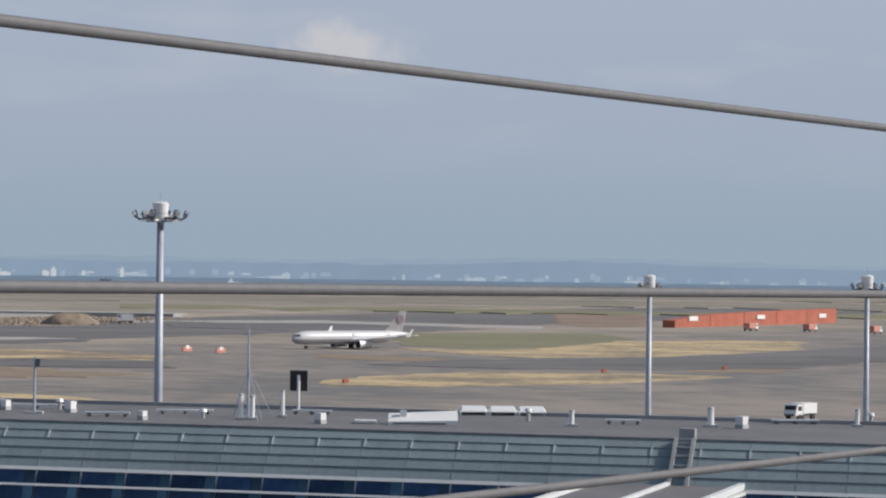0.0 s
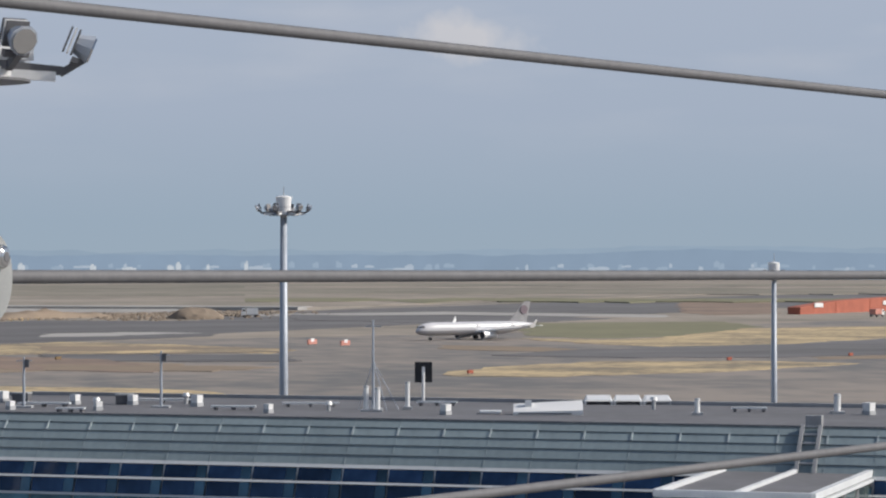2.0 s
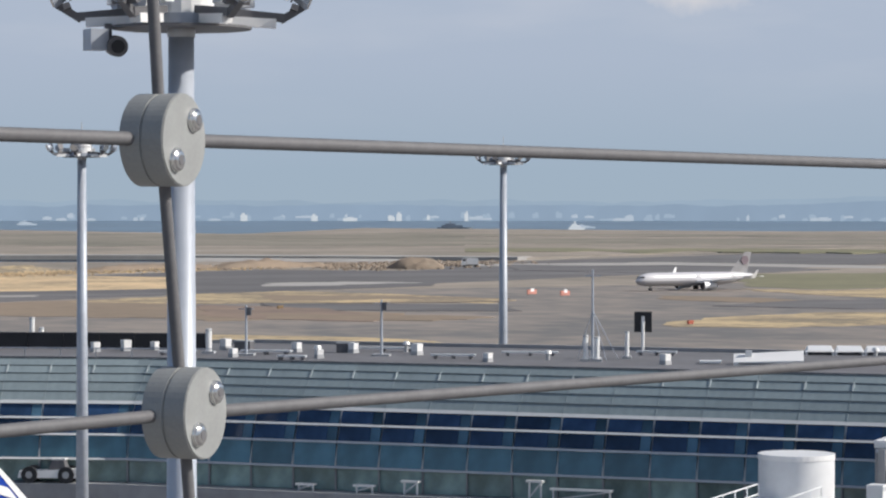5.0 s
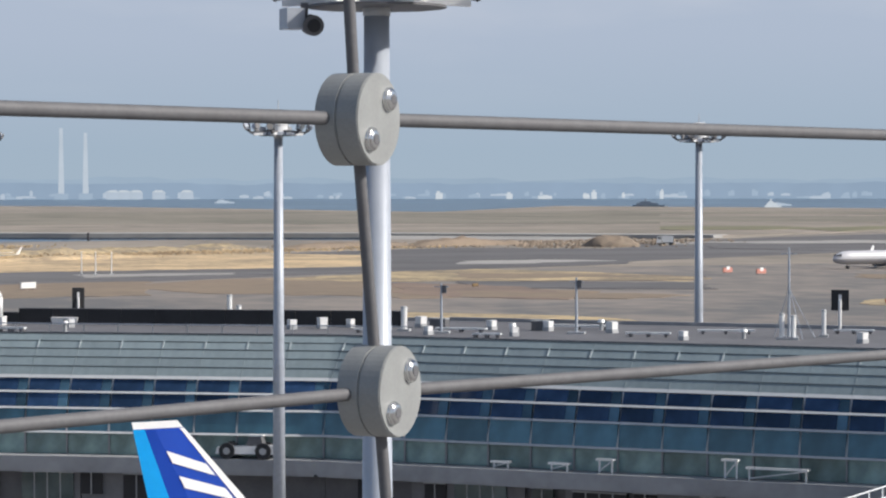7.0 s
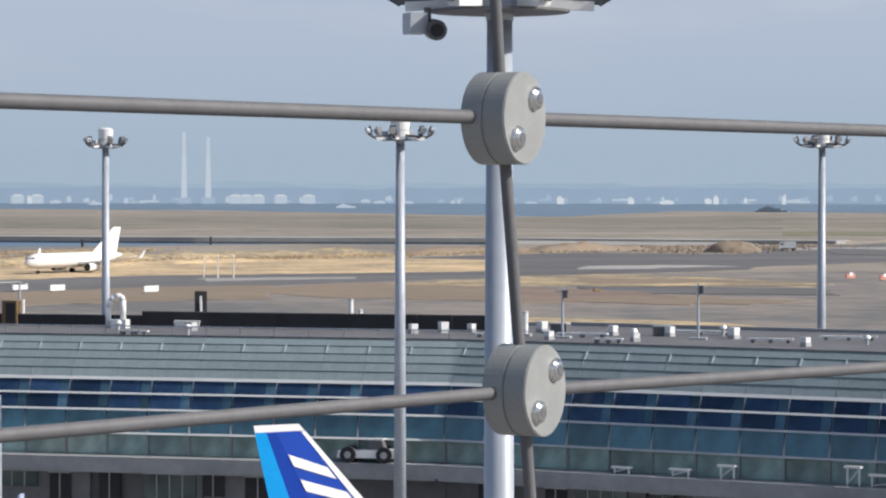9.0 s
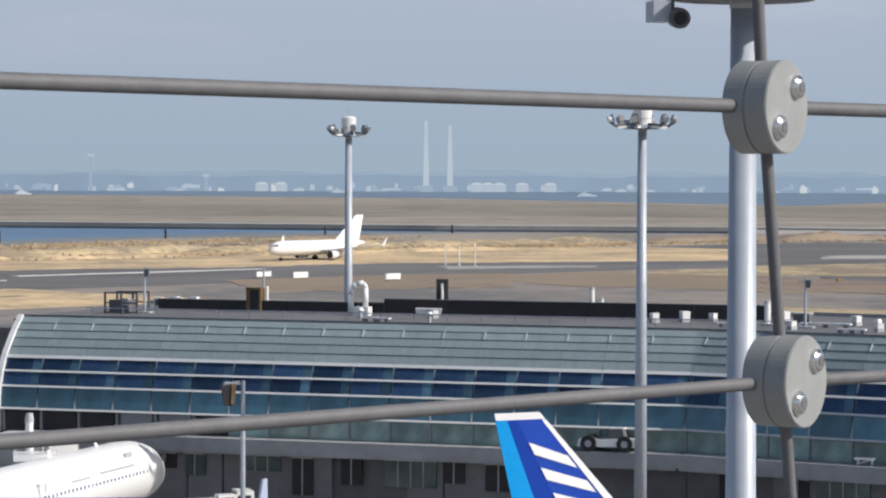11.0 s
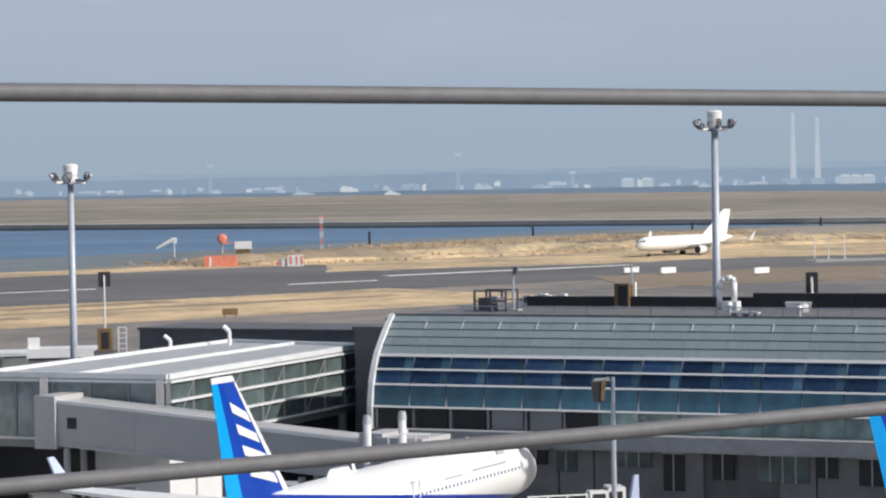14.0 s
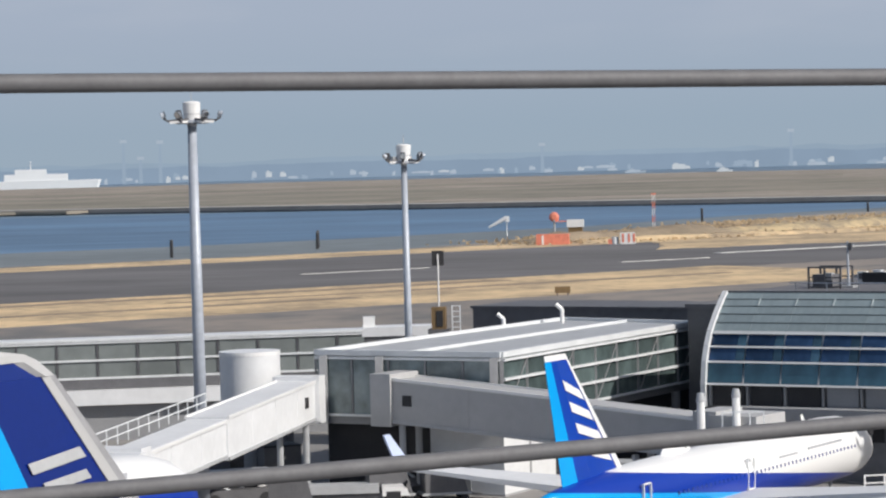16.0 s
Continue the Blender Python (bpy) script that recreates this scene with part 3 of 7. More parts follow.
# where the two fronts meet, along each of them
fold = (EAST_D - WEST_D * math.cos(2 * half_turn)) / math.sin(2 * half_turn)
corner = WEST @ Vector((fold, 0, 0))
fold_east = (EAST.inverted() @ corner).x
# front profile: depth, height
PROF = [(0.0, 6.35), (0.25, 7.83), (0.6, 8.82), (1.1, 9.75), (1.6, 10.35), (2.09, 10.9), (2.57, 11.4), (3.05, 11.85), (3.55, 12.27)]


def bar(bm, a, b, w, h):
    """A bar of width w and depth h from a to b."""
    a, b = Vector(a), Vector(b)
    q = (b - a).to_track_quat("Z", "Y").to_matrix().to_4x4()
    bmesh.ops.create_cube(bm, size=1, matrix=Matrix.Translation((a + b) / 2) @ q @ Matrix.Diagonal((w, h, (b - a).length, 1)))
    return bm


def sheet(p, q, x0, x1, off, t):
    """A slab between two points of the profile, off metres proud, t thick."""
    p, q = Vector((0, *p)), Vector((0, *q))
    d = (q - p).normalized()
    n = Vector((0, -d.z, d.y))
    lo = [Vector((x0, 0, 0)) + p + n * (off - t), Vector((x1, 0, 0)) + p + n * (off - t), Vector((x1, 0, 0)) + q + n * (off - t), Vector((x0, 0, 0)) + q + n * (off - t)]
    return hull(B(), lo, [v + n * t for v in lo])


def shared_row(name, me, parent, xs):
    for x in xs:
        o = new(name, me)
        o.parent = parent
        o.location = (x, 0, 0)


def pier_section(name, place, s0, s1, mitre0, mitre1, depth, skip, seed, label):
    """A stretch of the pier from s0 to s1; mitre: how much it grows per metre of depth at its ends."""
    pier = thing(name, place, label, "building", kind="structure")
    n = int(round((s1 - s0) / BAY))
    bay = (s1 - s0) / n
    xs = [s0 + bay * i for i in range(n)]
    e0, e1 = (lambda y: s0 - mitre0 * y), (lambda y: s1 + mitre1 * y)
    loop = [(0.35, 0.0)] + [(p[0] + 0.35, p[1] - 0.1) for p in PROF] + [(depth, 12.15), (depth, 0.0)]
    part("core", hull(B(), [(e0(y) + 0.05, y, z) for y, z in loop], [(e1(y), y, z) for y, z in loop]), M["dgrey"], pier, "dark building core")
    deck = hull(B(), [(e0(3.6), 3.6, 12.14), (e1(3.6), 3.6, 12.14), (e1(depth), depth, 12.14), (e0(depth), depth, 12.14)],
                [(e0(3.6), 3.6, 12.26), (e1(3.6), 3.6, 12.26), (e1(depth), depth, 12.26), (e0(depth), depth, 12.26)])
    part("roof_deck", deck, M["flat"], pier, "dark grey flat roof")
    part("roof_kerb", bar(B(), (e0(depth), depth, 12.32), (e1(depth), depth, 12.32), 0.3, 0.36), M["ledge"], pier, "pale kerb of the flat roof")
    part("gutter", bar(B(), (e0(3.75), 3.75, 12.31), (e1(3.75), 3.75, 12.31), 0.3, 0.16), M["dgrey"], pier, "dark roof gutter")
    bm = B()
    l0, l1 = s0 + (2.2 if mitre1 else mitre0 * 1.25), s1 - mitre1 * 1.25
    box(bm, ((l0 + l1) / 2, -0.45, 4.5), (l1 - l0, 1.6, 0.86))
    box(bm, ((l0 + l1) / 2, -0.5, 4.0), (l1 - l0 - 0.2, 1.4, 0.13))
    part("ledge", bm, M["ledge"], pier, "grey concrete ledge")
    for k, material in ((0, "teal"), (1, "glass"), (2, "glass")):
        shared_row("pane", mesh_of("pane", sheet(PROF[k], PROF[k + 1], 0.06, bay - (0.06 if k == 0 else 0.7), 0.0, 0.05), M[material]), pier, xs)
        # narrow lighter pane per bay: reflection and lit mullion sides as colour
        if k:
            shared_row("narrow_pane", mesh_of("narrow_pane", sheet(PROF[k], PROF[k + 1], bay - 0.67, bay - 0.06, 0.0, 0.05), M["strip"]), pier, xs)
    for k in range(3, 8):
        shared_row("roof_panel", mesh_of("roof_panel", sheet(PROF[k], PROF[k + 1], 0.02, bay - 0.02, 0.05, 0.08), M["roof"]), pier, xs)
    for k in range(4, 9):
        y, z = PROF[k]
        part("roof_batten", bar(B(), (e0(y), y - 0.06, z + 0.02), (e1(y), y - 0.06, z + 0.02), 0.09, 0.07), M["batten"], pier)
    y, z = PROF[3]
    sect = ((y - 0.2, z - 0.1), (y - 0.02, z - 0.14), (y + 0.0, z + 0.09))
    part("eave_trim", hull(B(), [(e0(y), *c) for c in sect], [(e1(y), *c) for c in sect]), M["sill"], pier, "white eave trim")
    for k in range(3):
        y, z = PROF[k]
        sect = ((y - 0.14, z - 0.06), (y - 0.01, z - 0.09), (y - 0.01, z + 0.06))
        part("transom", hull(B(), [(e0(y), *c) for c in sect], [(e1(y), *c) for c in sect]), M["sill"], pier, "white sloping window sill")
    me = mesh_of("mullion", hull(B(), [(-.05, PROF[0][0] - .06, 6.35), (.05, PROF[0][0] - .06, 6.35), (.05, PROF[0][0] + .1, 6.35), (-.05, PROF[0][0] + .1, 6.35)],
                 [(-.05, PROF[3][0] - .06, PROF[3][1]), (.05, PROF[3][0] - .06, PROF[3][1]), (.05, PROF[3][0] + .1, PROF[3][1]), (-.05, PROF[3][0] + .1, PROF[3][1])]), M["grey"])
    shared_row("mullion", me, pier, xs)
    bm = B()
    for k in range(3, 8):
        bar(bm, (0, PROF[k][0] - 0.03, PROF[k][1] + 0.02), (0, PROF[k + 1][0] - 0.03, PROF[k + 1][1] + 0.02), 0.05, 0.07)
    shared_row("roof_rib", mesh_of("roof_rib", bm, M["rib"]), pier, xs)
    # short bright clips where the seams cross the upper battens
    shared_row("seam_clip", mesh_of("seam_clip", sheet(PROF[6], PROF[7], -0.05, 0.05, 0.11, 0.06), M["clip"]), pier, xs)
    # storey of green glass above the ledge, with its posts
    shared_row("lower_pane", mesh_of("lower_pane", box(B(), (bay / 2, 0.22, 5.63), (bay - 0.1, 0.06, 1.36)), M["gglass"]), pier, xs[skip:])
    shared_row("post", mesh_of("post", box(B(), (0, 0.12, 5.63), (0.1, 0.14, 1.38)), M["panel"]), pier, xs[skip:])
    # dark glazed doors at the end of that storey
    for i in range(min(skip, 6)):
        door = part("end_door", box(B(), (s0 + bay * (i + 0.5) + 0.3, 0.2, 5.6), (bay - 0.5, 0.1, 1.4)), M["panel" if i in (3, 4) else "black"], pier, "pale panel" if i in (3, 4) else "dark glazed door")
        part("door_post", box(B(), (s0 + bay * i + 0.3, 0.1, 5.6), (0.14, 0.2, 1.4)), M["panel"], door)
    # ground storey: wall panels with dark bays
    rng = random.Random(seed)
    x = s0 + 1
    while x < s1 - 6:
        w = rng.choice((2.5, 5.0, 5.0, 7.6))
        if rng.random() < 0.75:
            part("ground_panel", box(B(), (x + w / 2, 0.2, 2.35), (w - 0.12, 0.3, 4.7)), M["wallgrey"], pier)
        x += w
    for i in range(int((s1 - s0 - 6) / 3.6)):
        w, h = rng.choice((0.9, 1.4, 2.6, 3.4)), rng.choice((1.0, 1.4, 1.7, 2.4))
        x, z = s0 + 3 + i * 3.6 + rng.random() * 1.6, 3.2 - h / 2 + 0.5 + rng.random() * 0.2
        win = part("ground_window", box(B(), (x, 0.0, z), (w, 0.2, h)), M["black" if rng.random() < 0.65 else "sideglass"], pier)
        for k in range(1, int(w / 0.7)):
            part("window_bar", box(B(), (x - w / 2 + k * w / int(w / 0.7), -0.13, z), (0.07, 0.06, h)), M["grey"], win)
        part("window_head", box(B(), (x, -0.13, z + h / 2), (w + 0.1, 0.08, 0.08)), M["grey"], win)
    return pier


END = -86.6                                 # the free end of the pier
west = pier_section("wall_pier", WEST, END, fold, 0, math.tan(half_turn), 24.0, 6, 4, "long low airport pier with curved metal roof and blue glass")
east = pier_section("wall_pier", EAST, fold_east, fold_east + BAY * 31, math.tan(half_turn), 0, 25.0, 0, 7, "section of the airport pier with curved metal roof and blue glass")
# wedge-shaped sheets over the fold
for k in range(8):
    lo = []
    for y, z in (PROF[k], PROF[k + 1]):
        for place, x in ((WEST, fold - 0.02), (EAST, fold_east + 0.02)):
            lo.append(WEST.inverted() @ place @ Vector((x, y, z - 0.03)))
    lo = [lo[0], lo[1], lo[3], lo[2]]
    part("fold_sheet", hull(B(), lo, [v + Vector((0, -0.03, 0.06)) for v in lo]), M["roof"] if k > 2 else M["strip"], west)
# curved end trim
bm = B()
pts = [(0.0, 4.8)] + PROF
for a, b in zip(pts, pts[1:]):
    bar(bm, (END - 0.1, a[0] - 0.1, a[1]), (END - 0.1, b[0] - 0.1, b[1]), 0.35, 0.4)
part("end_trim", bm, M["frame"], west, "pale curved end trim")
# ladder-like joint across the roof
for dx in (-0.5, 0.5):
    bm = B()
    for a, b in zip(PROF[3:], PROF[4:]):
        bar(bm, (dx - 25.8, a[0] - 0.2, a[1] + 0.14), (dx - 25.8, b[0] - 0.2, b[1] + 0.14), 0.2, 0.22)
    part("joint_rail", bm, M["ledge"], east, "pale rail of the roof joint")
for k in range(4, 9):
    part("joint_rung", bar(B(), (-26.3, PROF[k][0] - 0.2, PROF[k][1] + 0.12), (-25.3, PROF[k][0] - 0.2, PROF[k][1] + 0.12), 0.1, 0.1), M["grey"], east)
part("joint_head", box(B(), (-25.8, 4.2, 12.6), (0.9, 0.7, 0.7)), M["ledge"], east, "pale box at the head of the joint")


def ledge_pose(az, y, z):
    """Pose on the pier's ledge in the direction az."""
    place, a, d = (WEST, WEST_AZ, WEST_D) if az < WEST_AZ + math.degrees(math.atan2(fold, WEST_D)) else (EAST, EAST_AZ, EAST_D)
    return place @ Matrix.Translation(((d + y) * math.tan(radians(az - a)), y, z))

# ---- floodlight masts ----
def mast(az, d, ztop, r, label, turn=0.0, near=False, reach=0.72):
    """A mast whose ring of floodlights reaches out by 2.2 m times reach."""
    p = polar(az, d)
    ob = thing("floodlight_mast", Matrix.Translation(p) @ Matrix.Rotation(radians(turn - az), 4, "Z"), label, "light mast", "floodlight masts")
    part("pole", tube(B(), (0, 0, 0), (0, 0, ztop), r * 1.35, r * 0.85, 20), M["galv"], ob, smooth=True)
    part("collar", tube(B(), (0, 0, ztop - 0.3), (0, 0, ztop - 0.1), r * 0.93, r * 0.93, 20), M["grey"], ob, smooth=True)
    bm = B()
    k0 = 0.6 + 0.4 * reach
    tube(bm, (0, 0, ztop), (0, 0, ztop + 1.15), 0.52 * k0, 0.6 * k0, 20)
    tube(bm, (0, 0, ztop + 1.15), (0, 0, ztop + 1.25), 0.6 * k0, 0.4 * k0, 20)
    part("drum", bm, M["white"], ob, "white lift drum", smooth=False)
    part("drum_seam", tube(B(), (0, 0, ztop + 0.42), (0, 0, ztop + 0.46), 0.57 * k0, 0.57 * k0, 20), M["grey"], ob)
    part("aerial", tube(B(), (0, 0, ztop + 1.2), (0, 0, ztop + 1.9), 0.03, 0.02, 6), M["grey"], ob)
    part("ring", tube(B(), (0, 0, ztop - 0.12), (0, 0, ztop + 0.06), 0.72 * k0, 0.72 * k0, 24), M["galv"], ob, "round bracket ring")
    part("platform", tube(B(), (0, 0, ztop - 0.17), (0, 0, ztop - 0.13), 1.15 * reach, 1.15 * reach, 28), M["dgrey"], ob, "thin dark round platform")
    for a in (0, 62, 118, 180, 242, 298):
        q = Vector((math.cos(radians(a)), math.sin(radians(a)), 0)) * reach
        side = Vector((-q.y, q.x, 0)) / reach
        arm = part("arm", bar(B(), q * 0.6 + Vector((0, 0, ztop + 0.12)), q * 1.7 + Vector((0, 0, ztop + 0.02)), 0.16, 0.14), M["dgrey"], ob, "dark bracket arm")
        part("ballast", bar(B(), q * 0.78 + Vector((0, 0, ztop - 0.03)), q * 1.55 + Vector((0, 0, ztop - 0.07)), 0.2, 0.15), M["white"], arm, "white ballast box")
        part("brace", bar(B(), q * 1.62 + Vector((0, 0, ztop - 0.02)), q * 2.02 + Vector((0, 0, ztop + 0.22)), 0.12, 0.12), M["dgrey"], arm)
        c = q * 2.0 + Vector((0, 0, ztop + 0.42))
        m = Matrix.Translation(c) @ Matrix.Rotation(radians(a), 4, "Z") @ Matrix.Rotation(radians(22), 4, "Y")
        bm = B()
        bmesh.ops.create_cone(bm, cap_ends=True, segments=10, radius1=0.16, radius2=0.25, depth=0.26, matrix=m @ Matrix.Scale(0.5 + 0.5 * reach, 4) @ Matrix.Rotation(radians(90), 4, "Y"))
        lamp = part("floodlight", bm, M["galv"], ob, "round floodlight head")
        bm = B()
        bmesh.ops.create_cone(bm, cap_ends=True, segments=10, radius1=0.21, radius2=0.21, depth=0.03, matrix=m @ Matrix.Scale(0.5 + 0.5 * reach, 4) @ Matrix.Translation((0.15, 0, 0)) @ Matrix.Rotation(radians(90), 4, "Y"))
        part("lens", bm, M["bolt"], lamp, "bright glass lens")
        for k in range(3 if near else 1):
            bm = B()
            bmesh.ops.create_cube(bm, size=1, matrix=m @ Matrix.Scale(0.5 + 0.5 * reach, 4) @ Matrix.Translation((-0.14 - 0.07 * k, 0, 0.02)) @ Matrix.Diagonal((0.03, 0.4, 0.42, 1)))
            part("cooling_fin", bm, M["white" if k % 2 else "dgrey"], lamp)
        bm = B()
        bmesh.ops.create_cube(bm, size=1, matrix=m @ Matrix.Scale(0.5 + 0.5 * reach, 4) @ Matrix.Translation((-0.05, 0, -0.27)) @ Matrix.Diagonal((0.12, 0.44, 0.1, 1)))
        part("yoke", bm, M["dgrey"], lamp)
        if near:
            part("control_box", box(B(), q * 1.05 + side * 0.22 + Vector((0, 0, ztop + 0.38)), (0.3, 0.26, 0.34), a), M["bridge"], arm, "pale control box")
    for dx in (0.45, -0.55):
        part("junction_box", box(B(), (dx * 1.6 * reach, 0.35 * reach, ztop + 0.22), (0.34, 0.3, 0.3)), M["grey"], ob)
    if not near:
        return ob
    # cameras hanging below the platform
    hang = part("camera_bracket", bar(B(), (-1.18, -0.2, ztop - 0.1), (-1.18, -0.2, ztop - 0.5), 0.12, 0.12), M["dgrey"], ob, "dark hanging bracket")
    part("camera_housing", box(B(), (-1.38, -0.2, ztop - 0.36), (0.3, 0.42, 0.34), 20), M["galv"], hang, "grey camera housing")
    part("camera_drum", tube(B(), (-1.09, -0.02, ztop - 0.44), (-1.02, -0.42, ztop - 0.48), 0.17, 0.17, 16), M["dgrey"], hang, "dark round camera")
    part("camera_glass", tube(B(), (-1.02, -0.41, ztop - 0.48), (-1.015, -0.44, ztop - 0.482), 0.11, 0.11, 16), M["black"], hang)
    return ob


GREY = "tall grey steel floodlight mast with white drum"
mast(21.79, 200.0, 24.9, 0.28, GREY + " behind the pier", 10, reach=0.92)
mast(31.8, 224.0, 20.1, 0.22, GREY + " behind the pier", 20, reach=0.45)
mast(36.2, 232.0, 20.3, 0.22, GREY + " behind the pier", 5, reach=0.62)
mast(13.2, 163.0, 24.8, 0.29, GREY + " on the apron", 15, reach=0.95)
mast(7.2, 196.0, 24.75, 0.27, GREY + " behind the pier", 40)
mast(-5.94, 200.0, 21.8, 0.24, GREY + " behind the connector", 25)
mast(-10.24, 178.0, 24.75, 0.33, GREY + " beside a bridge", 0, reach=0.9)
mast(15.23, 46.0, 25.0, 0.245, GREY + " close to the deck", 0, near=True, reach=1.0)

# ---- the deck's cable fence, two metres from the camera ----
FN = polar(-30.38, 1.0)                      # the fence's outward normal
FT = Vector((FN.y, -FN.x, 0))                # along it, to the right
NODE = polar(15.6, 2.2, 22.0)                # where the upright cable crosses the rails


def fence_point(u, h, out=0.0):
    return NODE + FT * u + FN * out + Vector((0, 0, h))


fence = thing("cable_fence", Matrix.Identity(4), "grey steel cable fence with round cast clamps on a roof deck", "fence")


def cable(name, pts, r, label=""):
    c = bpy.data.curves.new(name, "CURVE")
    c.dimensions, c.bevel_depth, c.bevel_resolution = "3D", r, 4
    sp = c.splines.new("POLY")
    sp.points.add(len(pts) - 1)
    for q, p in zip(sp.points, pts):
        q.co = (*p, 1)
    c.materials.append(M["cable"])
    ob = new(name, c)
    ob.parent = fence
    return ob


LU, RU = -4.2, 6.0                            # left and right ends of the seen stretch
cable("rail_cable", [fence_point(LU, 0.2494), fence_point(RU, 0.2504)], 0.0054)
cable("rail_cable", [fence_point(LU, 0.0340 - 0.00619 * LU), fence_point(0, 0.0340), fence_point(RU, 0.0340 - 0.00573 * RU)], 0.0055)
cable("rail_cable", [fence_point(LU, -0.1806 + 0.00926 * LU), fence_point(0, -0.1806), fence_point(RU, -0.1806 - 0.00475 * RU)], 0.0051)
cable("rail_cable", [fence_point(LU, -0.40), fence_point(RU, -0.40)], 0.0046)
cable("upright_cable", [fence_point(-0.047, 0.46, 0.004), fence_point(-0.0135, 0.036, 0.004), fence_point(0.0104, -0.179, 0.004), fence_point(0.045, -0.5, 0.004), fence_point(0.15, -1.75, 0.004)], 0.0049)


CA = polar(-47.0, 1.0)                        # the clamps sit twisted on the upright cable
CT = Vector((CA.y, -CA.x, 0))


def clamp(u, h):
    """Two cast discs round the crossing, held by two bolts."""
    m = Matrix.Translation(fence_point(u, h)) @ Matrix((CT.to_tuple() + (0,), CA.to_tuple() + (0,), (0, 0, 1, 0), (0, 0, 0, 1))).transposed()
    ob = new("clamp")
    ob.parent = fence
    ob.matrix_basis = m
    tagged(ob, "round cast-alloy clamp with two bright bolts")
    R = 0.0362
    for name, y0, y1 in (("outer_disc", 0.0001, 0.0190), ("inner_disc", -0.0190, -0.0001)):
        bm = B()
        tube(bm, (0, y0, 0), (0, y1, 0), R, R, 48)
        bmesh.ops.bevel(bm, geom=[e for e in bm.edges if e.is_manifold and e.calc_face_angle(0) > 1], offset=0.0009, segments=2, affect="EDGES")
        part(name, bm, M["clamp"], ob)
    for s in (1, -1):
        c = Vector((0.0148 * s, -0.0190, 0.0157 * s))
        bm = B()
        prof = [(0.0098, 0.001), (0.0096, -0.002), (0.0082, -0.0042), (0.0062, -0.0052)]
        for (r0, y0), (r1, y1) in zip(prof, prof[1:]):
            tube(bm, c + Vector((0, y0, 0)), c + Vector((0, y1, 0)), r0, r1, 20)
        b = part("bolt", bm, M["bolt"], ob, "bright domed bolt", smooth=True)
        bm = B()
        tube(bm, c + Vector((0, -0.004, 0)), c + Vector((0, -0.0057, 0)), 0.0042, 0.0042, 6)
        part("socket", bm, M["dgrey"], b)
    return ob


clamp(-0.0155, 0.0338)
clamp(0.0084, -0.1800)
# ends of the stretch: posts that carry the cables, and the deck's edge below
for u in (LU, RU):
    part("post", tube(B(), fence_point(u, -2.2), fence_point(u, 0.6), 0.03, 0.03, 16), M["galv"], fence, "grey steel fence post")
deck = [fence_point(u, 0, o) for u, o in ((LU - 1, 0.15), (RU + 1, 0.15), (RU + 1, -9), (LU - 1, -9))]
setting("floor_deck", prism(B(), [(p.x, p.y) for p in deck], 18.0, 20.25), M["apron"], "grey concrete roof deck", "roof deck")

# ---- aircraft: x forward from the tail, z up from the ground ----
def livery(name, bands, slope=0.0):
    """Paint in level bands: (height from which it applies, colour), rising towards the tail by slope."""
    m = bpy.data.materials.new(name)
    m.use_nodes = True
    t = m.node_tree
    p = t.nodes["Principled BSDF"]
    p.inputs["Roughness"].default_value = 0.3
    tc, sep, mad, mr, rp = [t.nodes.new(k) for k in ("ShaderNodeTexCoord", "ShaderNodeSeparateXYZ", "ShaderNodeMath", "ShaderNodeMapRange", "ShaderNodeValToRGB")]
    mad.operation = "MULTIPLY_ADD"
    mad.inputs[1].default_value = slope
    mr.inputs[1].default_value, mr.inputs[2].default_value = 0.0, 10.0
    rp.color_ramp.interpolation = "CONSTANT"
    el = rp.color_ramp.elements
    el[0].position, el[0].color = bands[0][0] / 10, (*bands[0][1], 1)
    el[1].position, el[1].color = bands[1][0] / 10, (*bands[1][1], 1)
    for z, col in bands[2:]:
        e = el.new(z / 10)
        e.color = (*col, 1)
    for a, b in ((tc.outputs["Object"], sep.inputs[0]), (sep.outputs[0], mad.inputs[0]), (sep.outputs[2], mad.inputs[2]), (mad.outputs[0], mr.inputs[0]),
                 (mr.outputs[0], rp.inputs[0]), (rp.outputs[0], p.inputs["Base Color"])):
        t.links.new(a, b)
    return m


WHITE, DBLUE, LBLUE, BELLY = (0.80, 0.80, 0.79), (0.005, 0.035, 0.32), (0.0, 0.33, 0.78), (0.62, 0.63, 0.64)


def sec_oval(x, rx, ry, z, n=14):
    return [(x + rx * math.cos(2 * math.pi * i / n), ry * math.sin(2 * math.pi * i / n), z) for i in range(n)]


